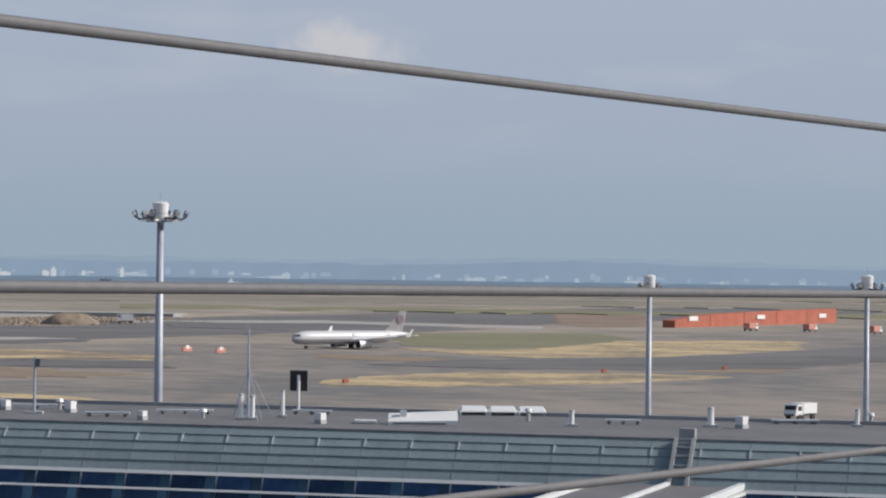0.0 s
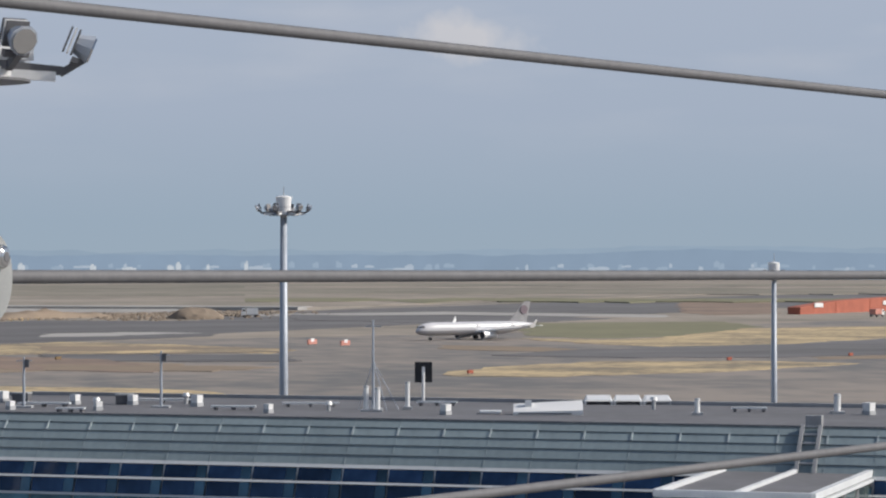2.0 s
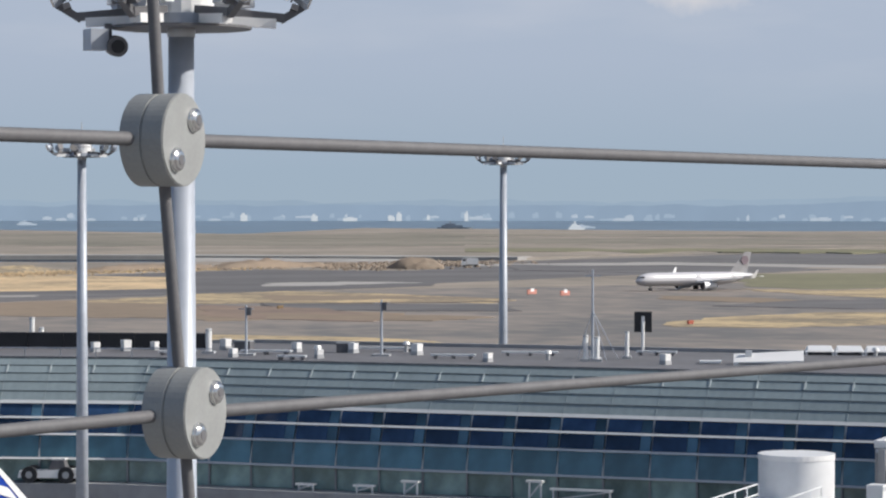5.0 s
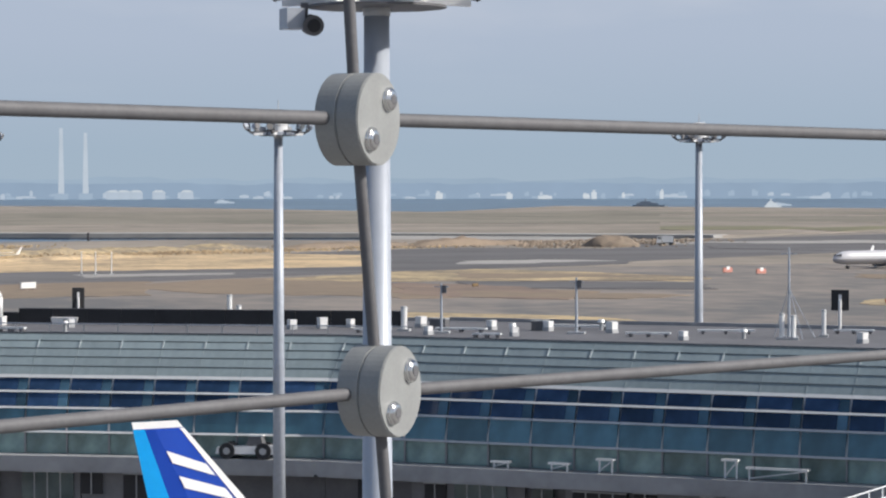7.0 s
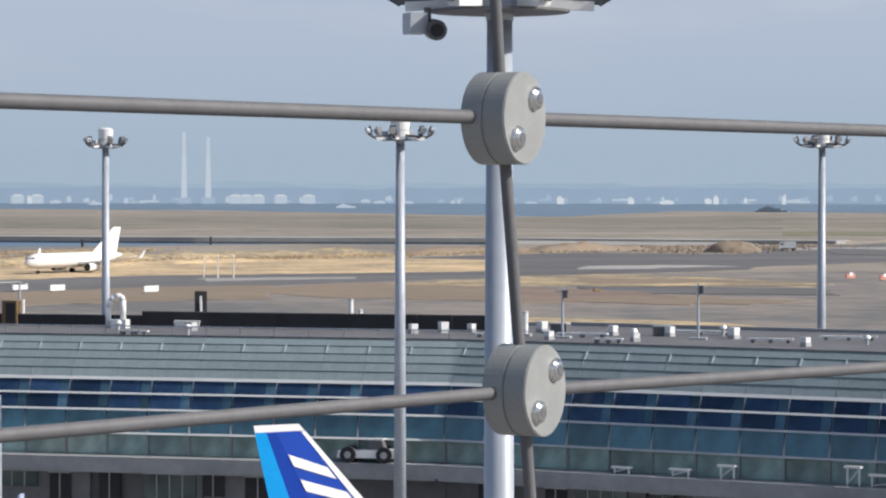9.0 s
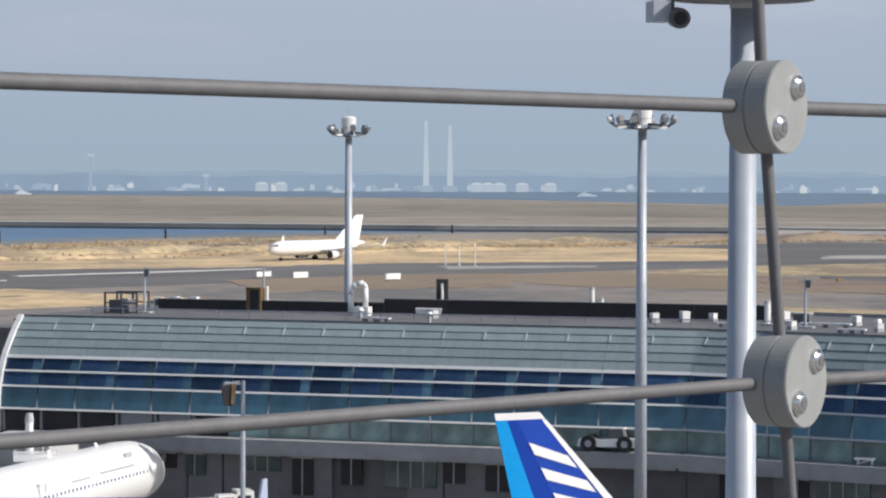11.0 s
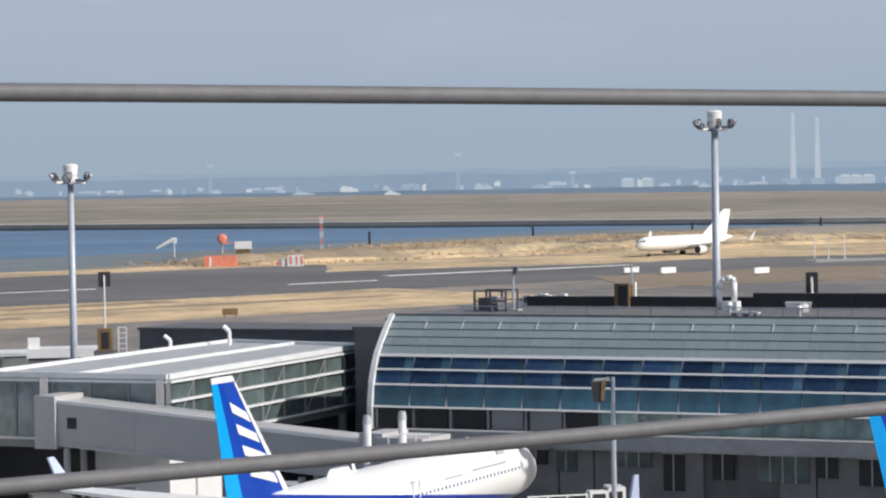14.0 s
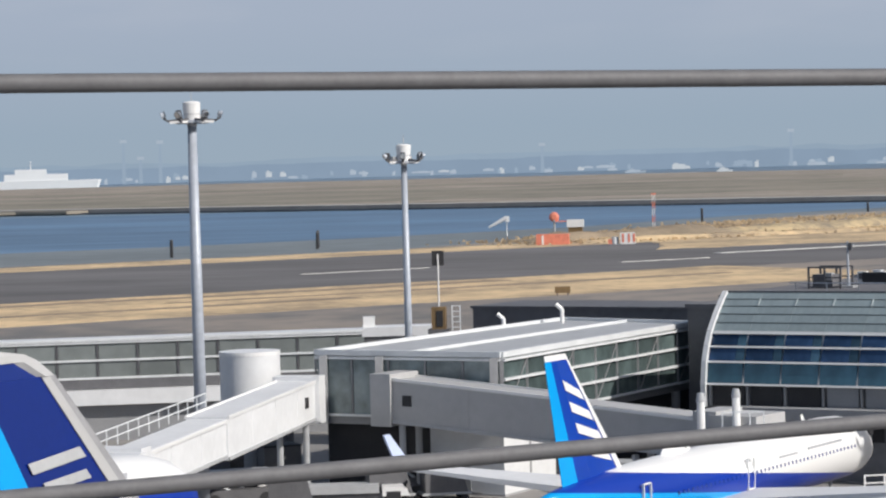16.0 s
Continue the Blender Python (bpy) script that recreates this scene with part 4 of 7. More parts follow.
def aircraft(m, L, R, zc, fin_top, paint, fin_mat, label, logo=0, span=17.0, tip=None, edge=None, back=None, engine=1.1, near=True, cap=0.3, chord=1.0):
    ob = thing("airliner", m, label, "airplane")
    # fuselage: stations (fraction of length, radius factor, rise of the centre)
    st = [(0.0, 0.10, 0.55), (0.03, 0.28, 0.46), (0.09, 0.52, 0.33), (0.17, 0.78, 0.17), (0.26, 0.95, 0.04), (0.33, 1.0, 0.0), (0.55, 1.0, 0.0), (0.86, 1.0, 0.0),
          (0.905, 0.97, -0.02), (0.94, 0.87, -0.06), (0.968, 0.68, -0.13), (0.988, 0.42, -0.22), (1.0, 0.10, -0.29)]
    bm, rings = B(), []
    for fx, fr, dz in st:
        rings.append([bm.verts.new((fx * L, R * fr * math.cos(a), zc + dz * R + R * fr * math.sin(a))) for a in [2 * math.pi * i / 28 for i in range(28)]])
    for a, b in zip(rings, rings[1:]):
        for i in range(28):
            bm.faces.new((a[i], a[(i + 1) % 28], b[(i + 1) % 28], b[i]))
    bm.faces.new(rings[0]), bm.faces.new(rings[-1][::-1])
    body = part("fuselage", bm, paint, ob, smooth=True)
    # cockpit and cabin windows, doors
    for s in (1, -1):
        bm = B()
        for i in range(3):
            x = L * (0.958 + 0.009 * i)
            r = R * (0.80 - 0.13 * i)
            box(bm, (x, s * r * (0.86 - 0.16 * i), zc + R * (0.36 - 0.05 * i)), (0.45, 0.25, 0.42), s * -35)
        part("cockpit_window", bm, M["black"], body, "dark cockpit windows")
        n = int(L * 0.6 / 0.55)
        if near:
            me = mesh_of("cabin_window", box(B(), (0, s * R * 0.985, zc + R * 0.12), (0.15, 0.04, 0.18)), M["window"])
            for i in range(n):
                o = new("cabin_window", me)
                o.parent = body
                o.location = (L * 0.28 + i * 0.55, 0, 0)
            # two faint lines of lettering, as plain bars
            for x0, x1, z, h in ((0.60, 0.66, 0.36, 0.1), (0.70, 0.82, 0.4, 0.12), (0.805, 0.83, 0.66, 0.45)):
                part("lettering", box(B(), (L * (x0 + x1) / 2, s * R * math.sqrt(1 - z * z), zc + R * z), (L * (x1 - x0), 0.09, h)), M["faint"], body, "faint grey bar of lettering")
            part("crown_dome", hull(B(), sec_oval(L * 0.36, 1.7, 0.42, zc + R * 0.94), sec_oval(L * 0.36 - 0.1, 1.1, 0.22, zc + R + 0.38)), M["white"], body, "white aerial dome") if s == 1 else None
        for fx in (0.2, 0.5):
            bm = B()
            w = 0.98 if fx > 0.3 else 0.86
            for dx in (-0.42, 0.42):
                box(bm, (L * fx + dx, s * R * w, zc + R * 0.12), (0.07, 0.12, 1.7))
            for dz in (-0.85, 0.85):
                box(bm, (L * fx, s * R * w * 0.985, zc + R * 0.12 + dz), (0.9, 0.12, 0.07))
            part("door_outline", bm, M["white"], body)
    # fin
    zr = zc + R * 0.75
    h = fin_top - zr
    k = h / 6.4
    sec = lambda x0, x1, z, t: [(x0, 0, z), (x0 + (x1 - x0) * 0.4, -t, z), (x1, 0, z), (x0 + (x1 - x0) * 0.4, t, z)]
    cut = lambda f, a, b: (0.03 * L + 1.0 * k - f * 1.6 * k, 0.03 * L + 7.3 * k * chord - f * (7.3 * chord - 1.4 - 0.5 * (chord - 1)) * k)
    def fin_piece(name, f0, f1, z0, z1, t, material, lab):
        x00, x01 = cut(z0, 0, 0)
        x10, x11 = cut(z1, 0, 0)
        lo = sec(x00 + (x01 - x00) * f0, x00 + (x01 - x00) * f1, zr + h * z0, t)
        hi = sec(x10 + (x11 - x10) * f0, x10 + (x11 - x10) * f1, zr + h * z1, t * 0.5)
        return part(name, hull(B(), lo, hi), material, ob, lab)
    top = 0.95 if logo == 2 else 0.988 - cap / h
    fin_piece("fin", 0.0, 1.0, 0.0, top, 0.2 * k, fin_mat, "swept tail fin")
    if logo == 2:
        # rounded tip
        for z0, z1, a0, a1, f0, f1 in ((0.95, 0.974, 0, 0, 0.95, 0.88), (0.95, 0.974, 0.9, 0.8, 1.03, 0.985), (0.974, 0.984, 0, 0, 0.985, 0.93),
                                       (0.984, 0.991, 0, 0, 0.93, 0.79), (0.991, 0.996, 0, 0, 0.79, 0.45)):
            loops = []
            for z, a, f in ((z0, a0, f0), (z1, a1, f1)):
                x0, x1 = cut(z, 0, 0)
                loops.append(sec(x0 + (x1 - x0) * a, x0 + (x1 - x0) * f, zr + h * z, (0.04 if a else 0.09) * k))
            part("fin_tip", hull(B(), *loops), fin_mat if f0 == 0.95 else M["dimmed_white"], ob, "" if f0 == 0.95 else "pale rounded fin tip")
    T = 0.2 * k

    def skin(name, f0, f1, t0, t1, z0, z1, material, lab):
        """A wedge over part of the fin's chord; t0, t1: half thickness at its ends."""
        loops = []
        for z, sc in ((z0, 1.0), (z1, 0.52)):
            x0, x1 = cut(z, 0, 0)
            xa, xb = x0 + (x1 - x0) * f0, x0 + (x1 - x0) * f1
            loops.append([(xa, -t0 * sc, zr + h * z), (xb, -t1 * sc, zr + h * z), (xb, t1 * sc, zr + h * z), (xa, t0 * sc, zr + h * z)])
        return part(name, hull(B(), *loops), material, ob, lab)

    if back and logo == 2:
        skin("rudder", -0.02, 0.4, 0.02, T + 0.03, 0.0, 0.9, back, "light blue rudder")
        skin("rudder_seam", 0.4, 0.52, T + 0.03, T * 0.8 + 0.03, 0.0, 0.9, back, "light blue strip beside the rudder")
        skin("edge_strip", 0.935, 0.99, T * 0.13 + 0.03, 0.06, 0.02, 0.95, M["dimmed_white"], "pale strip along the leading edge")
        skin("fin_edge", 0.985, 1.032, 0.055, 0.02, 0.02, 0.95, M["tailgrey"], "grey metal leading edge")
    elif back:
        skin("rudder", -0.02, 0.2, 0.02, T * 0.5 + 0.03, 0.0, min(0.955, top), back, "light blue rudder")
    if edge and logo != 2:
        skin("fin_edge", 1 - 0.4 / (4.4 * k), 1.008, T * 0.16 + 0.03, 0.02, 0.02, min(top, 0.985 - cap / h), edge, "pale leading edge")
        skin("fin_cap", -0.01, 1.0, T * 0.12, T * 0.12, 0.99 - cap / h, 0.99, edge, "white fin cap")
    if logo:
        # plain slanted bars on both sides of the fin: (chord, height) at both ends, width
        if logo == 1:
            bars = [(0.41, 0.72 - 0.165 * i, 0.88, 0.62 - 0.165 * i, 0.08) for i in range(4)]
        else:
            bars = [(0.57, 0.814, 0.9, 0.826, 0.016)] + [(0.6, 0.785 - 0.034 * i, 0.86, 0.794 - 0.034 * i, 0.014) for i in range(3)]
        for s in (1, -1):
            for fa, ga, fb, gb, e in bars:
                loops = []
                for y in (T * 0.98, T * 1.12):
                    quad = []
                    for f, gg in ((fa, ga), (fb, gb), (fb, gb + e), (fa, ga + e)):
                        x0, x1 = cut(gg, 0, 0)
                        quad.append((x0 + (x1 - x0) * f, s * y * (1 - f) / 0.6 * (1 - 0.5 * gg) + s * 0.02, zr + h * gg))
                    loops.append(quad)
                part("tail_mark", hull(B(), *loops), M["white"] if logo == 1 else M["grey"], ob, "plain slanted white bar" if logo == 1 else "plain slanted pale grey bar")
    # tailplane and wings
    for s in (1, -1):
        lo = [(0.03 * L, s * 0.4, zc + R * 0.2), (0.11 * L, s * 0.4, zc + R * 0.2), (0.05 * L, s * 0.32 * span, zc + R * 0.3), (0.02 * L, s * 0.32 * span, zc + R * 0.3)]
        part("tailplane", hull(B(), lo, [(a, b, c + 0.16) for a, b, c in lo]), M["white"], ob)
        lo = [(0.385 * L, s * R * 0.7, zc - R * 0.62), (0.53 * L, s * R * 0.7, zc - R * 0.62), (0.375 * L, s * span, zc + R * 0.3), (0.335 * L, s * span, zc + R * 0.3)]
        up = [(a, b, c + (0.5 if i < 2 else 0.16)) for i, (a, b, c) in enumerate(lo)]
        w = part("wing", hull(B(), lo, up), M["bridge"], ob, "pale grey wing")
        lo = [(0.335 * L, s * span, zc + R * 0.3), (0.375 * L, s * span, zc + R * 0.3), (0.375 * L, s * (span + 0.12), zc + R * 0.3), (0.335 * L, s * (span + 0.12), zc + R * 0.3)]
        part("winglet", hull(B(), lo, [(a - 1.1 + (0.55 if i in (0, 3) else -0.5), b + s * 0.55, c + 2.0) for i, (a, b, c) in enumerate(lo)]), tip or M["white"], w, "upswept winglet")
        e = Vector((0.49 * L, s * 0.33 * span, zc - R * 0.95))
        bm = B()
        tube(bm, e + Vector((-2.0, 0, 0)), e + Vector((2.1, 0, 0)), engine * 0.72, engine, 20)
        eng = part("engine", bm, M["white"], ob, "white engine nacelle", smooth=False)
        part("intake", tube(B(), e + Vector((1.9, 0, 0)), e + Vector((2.2, 0, 0)), engine * 0.86, engine * 0.86, 20), M["black"], eng)
        part("pylon", box(B(), e + Vector((-1.2, 0, engine * 0.95)), (3.4, 0.3, 0.7)), M["grey"], eng)
        g = Vector((0.44 * L, s * 0.17 * span, 0))
        bm = B()
        tube(bm, g + Vector((0, 0, 0.5)), g + Vector((0, 0, zc - R * 0.5)), 0.16, 0.16, 8)
        gear = part("main_gear", bm, M["grey"], ob)
        for dy in (-0.4, 0.4):
            part("wheel", tube(B(), g + Vector((0, dy - 0.16, 0.52)), g + Vector((0, dy + 0.16, 0.52)), 0.52, 0.52, 16), M["black"], gear)
    bm = B()
    tube(bm, (0.88 * L, 0, 0.4), (0.88 * L, 0, zc - R * 0.7), 0.12, 0.12, 8)
    gear = part("nose_gear", bm, M["grey"], ob)
    for dy in (-0.25, 0.25):
        part("wheel", tube(B(), (0.88 * L, dy - 0.1, 0.38), (0.88 * L, dy + 0.1, 0.38), 0.38, 0.38, 16), M["black"], gear)
    # small aerials on the crown
    for fx in (0.4, 0.62, 0.78) if near else ():
        part("aerial", hull(B(), sec(fx * L, fx * L + 0.5, zc + R * 0.98, 0.05), sec(fx * L - 0.15, fx * L + 0.15, zc + R + 0.45, 0.03)), M["white"], body)
    return ob


def parked(az, d, heading):
    """Pose of an aircraft whose tail stands at az, d."""
    return Matrix.Translation(polar(az, d)) @ Matrix.Rotation(radians(90 - heading), 4, "Z")


STRIPE = livery("striped livery", [(0.0, BELLY), (4.5, LBLUE), (5.15, DBLUE), (6.2, WHITE)], 0.11)
PLAIN = livery("plain white livery", [(0.0, BELLY), (2.0, WHITE)])
DULL = livery("dull white livery", [(0.0, (0.34, 0.34, 0.36)), (2.4, (0.60, 0.60, 0.62))])
BIG = livery("striped livery of the large airliner", [(0.0, BELLY), (4.6, LBLUE), (5.6, DBLUE), (7.4, WHITE)], 0.042)
aircraft(parked(-3.3, 139.0, 25.6), 41.5, 1.97, 3.65, 12.0, STRIPE, M["blue"], "parked white and blue airliner with blue tail at the pier", 1, edge=M["white"], back=M["sky"], tip=M["winglet"])
aircraft(parked(9.9, 117.0, 74.0), 43.5, 2.0, 3.9, 12.0, STRIPE, M["blue"], "parked airliner with tall blue tail fin on the apron", 1, edge=M["white"], back=M["sky"], tip=M["white"])
aircraft(parked(-17.42, 43.5, 26.0), 62.0, 3.0, 5.2, 19.12, BIG, M["navy"], "large parked airliner with broad dark blue tail fin", 2, span=30, edge=M["grey"], back=M["sky"], engine=1.6)
aircraft(parked(-24.0, 115.0, 27.0), 44.0, 2.5, 4.9, 15.8, BIG, M["blue"], "white airliner with its nose at a boarding bridge", 1, span=23, edge=M["white"], back=M["sky"], engine=1.4)
aircraft(Matrix.Translation((95.3, 720.8, 0.1)) @ Matrix.Rotation(radians(90 - 228), 4, "Z"), 36.5, 1.9, 3.2, 11.7, PLAIN, M["white"], "white twin-jet airliner rolling on the runway after landing", near=False, chord=1.35)
taxi = aircraft(Matrix.Translation((327, 645, 0.1)) @ Matrix.Rotation(radians(90 - 260), 4, "Z"), 36.5, 1.7, 2.8, 9.9, DULL, M["tailgrey"], "white airliner with grey tail waiting on the taxiway", near=False)
for s in (1, -1):
    part("tail_mark", tube(B(), (2.9, s * 0.12, 7.4), (2.9, s * 0.33, 7.4), 1.15, 1.15, 20), M["maroon"], taxi, "plain dull plum disc")

# ---- gate houses, corridors and boarding bridges ----
def lerp(a, b, t):
    return a + (b - a) * t


def wall_glazing(ob, a, b, z0, z1, n, rows, proud, slant=True, glass="gglass", posts="frame"):
    """Panes, posts and rails on the wall from a to b (plan points); proud: unit vector outwards."""
    a, b, o = Vector((*a, 0)), Vector((*b, 0)), Vector((*proud, 0))
    d = (b - a) / n
    for r in range(rows):
        za, zb = lerp(z0, z1, r / rows), lerp(z0, z1, (r + 1) / rows)
        for i in range(n):
            p, q = a + d * (i + 0.04), a + d * (i + 0.96)
            lo = [p + o * 0.02, q + o * 0.02, q + o * 0.07, p + o * 0.07]
            part("pane", hull(B(), [v + Vector((0, 0, za + 0.05)) for v in lo], [v + Vector((0, 0, zb - 0.05)) for v in lo]), M[glass], ob)
    for r in range(rows + 1):
        z = lerp(z0, z1, r / rows)
        part("rail", bar(B(), a + o * 0.14 + Vector((0, 0, z)), b + o * 0.14 + Vector((0, 0, z)), 0.3 if slant else 0.18, 0.16), M["frame"], ob)
    for i in range(n + 1):
        p = a + d * i + o * 0.1
        part("post", bar(B(), p + Vector((0, 0, z0)), p + Vector((0, 0, z1)), 0.12, 0.12), M[posts], ob)
    if slant:
        for i in range(0, n, 2):
            p, q = a + d * i + o * 0.16, a + d * (i + 1) + o * 0.16
            part("brace", bar(B(), p + Vector((0, 0, z0)), q + Vector((0, 0, z1)), 0.06, 0.06), M["panel"], ob, "thin grey brace")


def gate_house(fl, fr, br, bl, zf, zr, label, n_side, rows, end_glass, cover="grey"):
    """A raised glazed box on a plan quadrilateral with a flat roof and white fascias; legs below."""
    c = Vector((sum(p[0] for p in (fl, fr, br, bl)) / 4, sum(p[1] for p in (fl, fr, br, bl)) / 4, 0))
    base = [Vector((*p, 0)) - c for p in (fl, fr, br, bl)]
    ob = thing("gate_house", Matrix.Translation(c), label, "building")
    pl = [(p.x, p.y) for p in base]
    inner = [(p.x * 0.985, p.y * 0.985) for p in base]
    part("body", prism(B(), inner, zf, zr - 0.3), M["panel"], ob)
    part("floor_slab", prism(B(), pl, zf - 0.5, zf - 0.003), M["panel"], ob, "grey floor slab")
    part("roof", prism(B(), pl, zr - 0.297, zr - 0.05), M[cover], ob, "grey flat roof")
    for i in range(4):
        a, b = base[i], base[(i + 1) % 4]
        part("fascia", bar(B(), a + Vector((0, 0, zr)), b + Vector((0, 0, zr)), 0.34, 0.36), M["frame"], ob, "white roof fascia")
    mid = [lerp(base[0], base[3], 0.5), lerp(base[1], base[2], 0.5)]
    part("roof_seam", bar(B(), lerp(base[0], base[1], 0.5) + Vector((0, 0, zr)), lerp(base[3], base[2], 0.5) + Vector((0, 0, zr)), 0.25, 0.3), M["frame"], ob)
    # shade under the raised floor, put in as a solid black block
    part("undercroft", prism(B(), [(p.x * 0.955, p.y * 0.955) for p in base], 0.0, zf - 0.503), M["black"], ob, "black block standing in for the shade below the floor")
    for t in (0.1, 0.5, 0.9):
        for e in ((0, 3), (1, 2)):
            p = lerp(base[e[0]], base[e[1]], t) * 0.95
            part("leg", tube(B(), (p.x * 1.02, p.y * 1.02, 0), (p.x * 1.02, p.y * 1.02, zf - 0.5), 0.4, 0.4, 14), M["panel"], ob)
    # broad grey piers on the front
    a, b = base[0], base[1]
    o = Vector((b.y - a.y, a.x - b.x, 0)).normalized()
    for t in (0.05, 0.36, 0.97):
        p = lerp(a, b, t) + o * 0.2
        part("front_pier", bar(B(), p + Vector((0, 0, zf - 0.4)), p + Vector((0, 0, zr - 0.2)), 0.5, 1.0), M["ledge"], ob, "broad grey front pier")
    for i, n in ((1, n_side), (0, end_glass)):
        a, b = base[i], base[(i + 1) % 4]
        o = Vector((b.y - a.y, a.x - b.x, 0)).normalized()
        wall_glazing(ob, (a.x, a.y), (b.x, b.y), zf + 0.1, zr - 0.35, n, rows if i else 1, (o.x, o.y), slant=i == 1, glass="sideglass" if i else "frontglass", posts="panel")
    return ob


gate_house((-25.5, 185.0), (-12.7, 179.0), (-0.3, 207.5), (-10.5, 216.0), 5.0, 9.25, "raised glazed gate corridor with pale grey roof and white fascia", 9, 3, 5)
gate_house((69.2, 122.8), (75.0, 117.4), (91.0, 134.0), (84.9, 139.5), 5.6, 10.0, "raised grey gate building with flat roof and white fascia", 6, 2, 3, "flat")


def drum(p, r, z0, z1, label):
    ob = thing("rotunda", Matrix.Translation((p[0], p[1], 0)), label, "rotunda", "bridge rotundas")
    bm = tube(B(), (0, 0, z0), (0, 0, z1 - 0.25), r, r, 40)
    bmesh.ops.delete(bm, geom=[f for f in bm.faces if len(f.verts) > 4], context="FACES_ONLY")
    part("shell", bm, M["bridge"], ob, smooth=True)
    part("base", tube(B(), (0, 0, z0 - 0.15), (0, 0, z0 + 0.01), r, r, 40), M["grey"], ob)
    part("cap", tube(B(), (0, 0, z1 - 0.25), (0, 0, z1), r * 1.015, r * 1.015, 40), M["white"], ob, "white roof cap")
    part("column", tube(B(), (0, 0, 0), (0, 0, z0), 0.6, 0.6, 20), M["panel"], ob, "grey supporting column")
    return ob


drum((-30.3, 187.0), 2.05, 5.0, 9.3, "white cylindrical bridge rotunda on a column")
drum((64.3, 122.1), 1.86, 4.4, 9.75, "white cylindrical bridge rotunda on a column")


def boarding_bridge(a, b, w, h, label, rail=None, skin="bridge"):
    """A covered bridge from a to b (centre line of its floor), with ribs, collars and legs."""
    a, b = Vector(a), Vector(b)
    d = b - a
    flat = Vector((d.x, d.y, 0)).normalized()
    side = Vector((flat.y, -flat.x, 0))
    ob = thing("boarding_bridge", Matrix.Translation((a.x, a.y, 0)), label, "boarding bridge", "boarding bridges")
    a0 = Vector((0, 0, a.z))
    pieces = ((0.0, 0.56, 1.0), (0.545, 1.0, 0.9))
    for f0, f1, k in pieces:
        p, q = lerp(a0, a0 + d, f0), lerp(a0, a0 + d, f1)
        quad = lambda c, zz: [c + side * (w / 2 * k) + Vector((0, 0, zz)), c - side * (w / 2 * k) + Vector((0, 0, zz)), c - side * (w / 2 * k) + Vector((0, 0, zz + h * k)), c + side * (w / 2 * k) + Vector((0, 0, zz + h * k))]
        part("tunnel", hull(B(), quad(p, (1 - k) * h / 2), quad(q, (1 - k) * h / 2)), M[skin], ob, "ribbed pale tunnel")
        for s in (1, -1):
            for zz in ((1 - k) * h / 2 + 0.12, h * k):
                e = side * (s * (w / 2 * k + 0.03)) + Vector((0, 0, zz))
                part("edge_trim", bar(B(), p + e, q + e, 0.14, 0.2), M["white"] if zz > 1 else M["grey"], ob)
            n = int((q - p).length / 4.5)
            for i in range(1, n):
                c = lerp(p, q, i / n) + side * (s * (w / 2 * k + 0.012))
                part("rib", bar(B(), c + Vector((0, 0, (1 - k) * h / 2 + 0.2)), c + Vector((0, 0, h * k - 0.1)), 0.04, 0.02), M[skin], ob)
    for f in (0.0, 1.0):
        c = lerp(a0, a0 + d, f)
        quad = lambda o: [c + flat * o + side * (w / 2 + 0.3) + Vector((0, 0, -0.25)), c + flat * o - side * (w / 2 + 0.3) + Vector((0, 0, -0.25)),
                          c + flat * o - side * (w / 2 + 0.3) + Vector((0, 0, h + 0.3)), c + flat * o + side * (w / 2 + 0.3) + Vector((0, 0, h + 0.3))]
        part("collar", hull(B(), quad(-0.8), quad(0.8)), M[skin], ob, "pale end collar")
    for s in (1, -1):
        c = lerp(a0, a0 + d, 0.08) + side * (s * (w / 2 + 0.03)) + Vector((0, 0, h * 0.55))
        part("window", bar(B(), c - flat * 0.35, c + flat * 0.35, 0.06, 0.7), M["black"], ob, "small dark window")
    for f in (0.05, 0.78):
        c = lerp(a0, a0 + d, f)
        for s in (1, -1):
            part("leg", tube(B(), (c + side * (s * 0.9)).to_tuple()[:2] + (0.0,), (c + side * (s * 0.9)).to_tuple()[:2] + (c.z - 0.1,), 0.22, 0.22, 12), M["grey"], ob)
        part("bogie", box(B(), (c.x, c.y, 0.55), (2.6, 1.2, 0.6), math.degrees(math.atan2(side.y, side.x))), M["dgrey"], ob)
    c = a0 + d + Vector((0, 0, 0))
    part("cab", box(B(), c + flat * 2.0 + Vector((0, 0, h / 2)), (3.2, 3.6, h + 0.2), math.degrees(math.atan2(flat.y, flat.x))), M[skin], ob, "pale docking cab")
    if rail is not None:
        r0 = lerp(a0, a0 + d, rail)
        for s in (1, -1) if rail == 0 else (1,):
            e = side * (s * w / 2) + Vector((0, 0, h))
            for zz in (0.5, 1.0):
                part("handrail", bar(B(), r0 + e + Vector((0, 0, zz)), a0 + d + e + Vector((0, 0, zz)), 0.06, 0.06), M["frame"], ob)
            n = int(d.length * (1 - rail) / 1.6)
            for i in range(n + 1):
                c = lerp(r0, a0 + d, i / n) + e
                part("stanchion", bar(B(), c, c + Vector((0, 0, 1.0)), 0.06, 0.06), M["frame"], ob)
    return ob


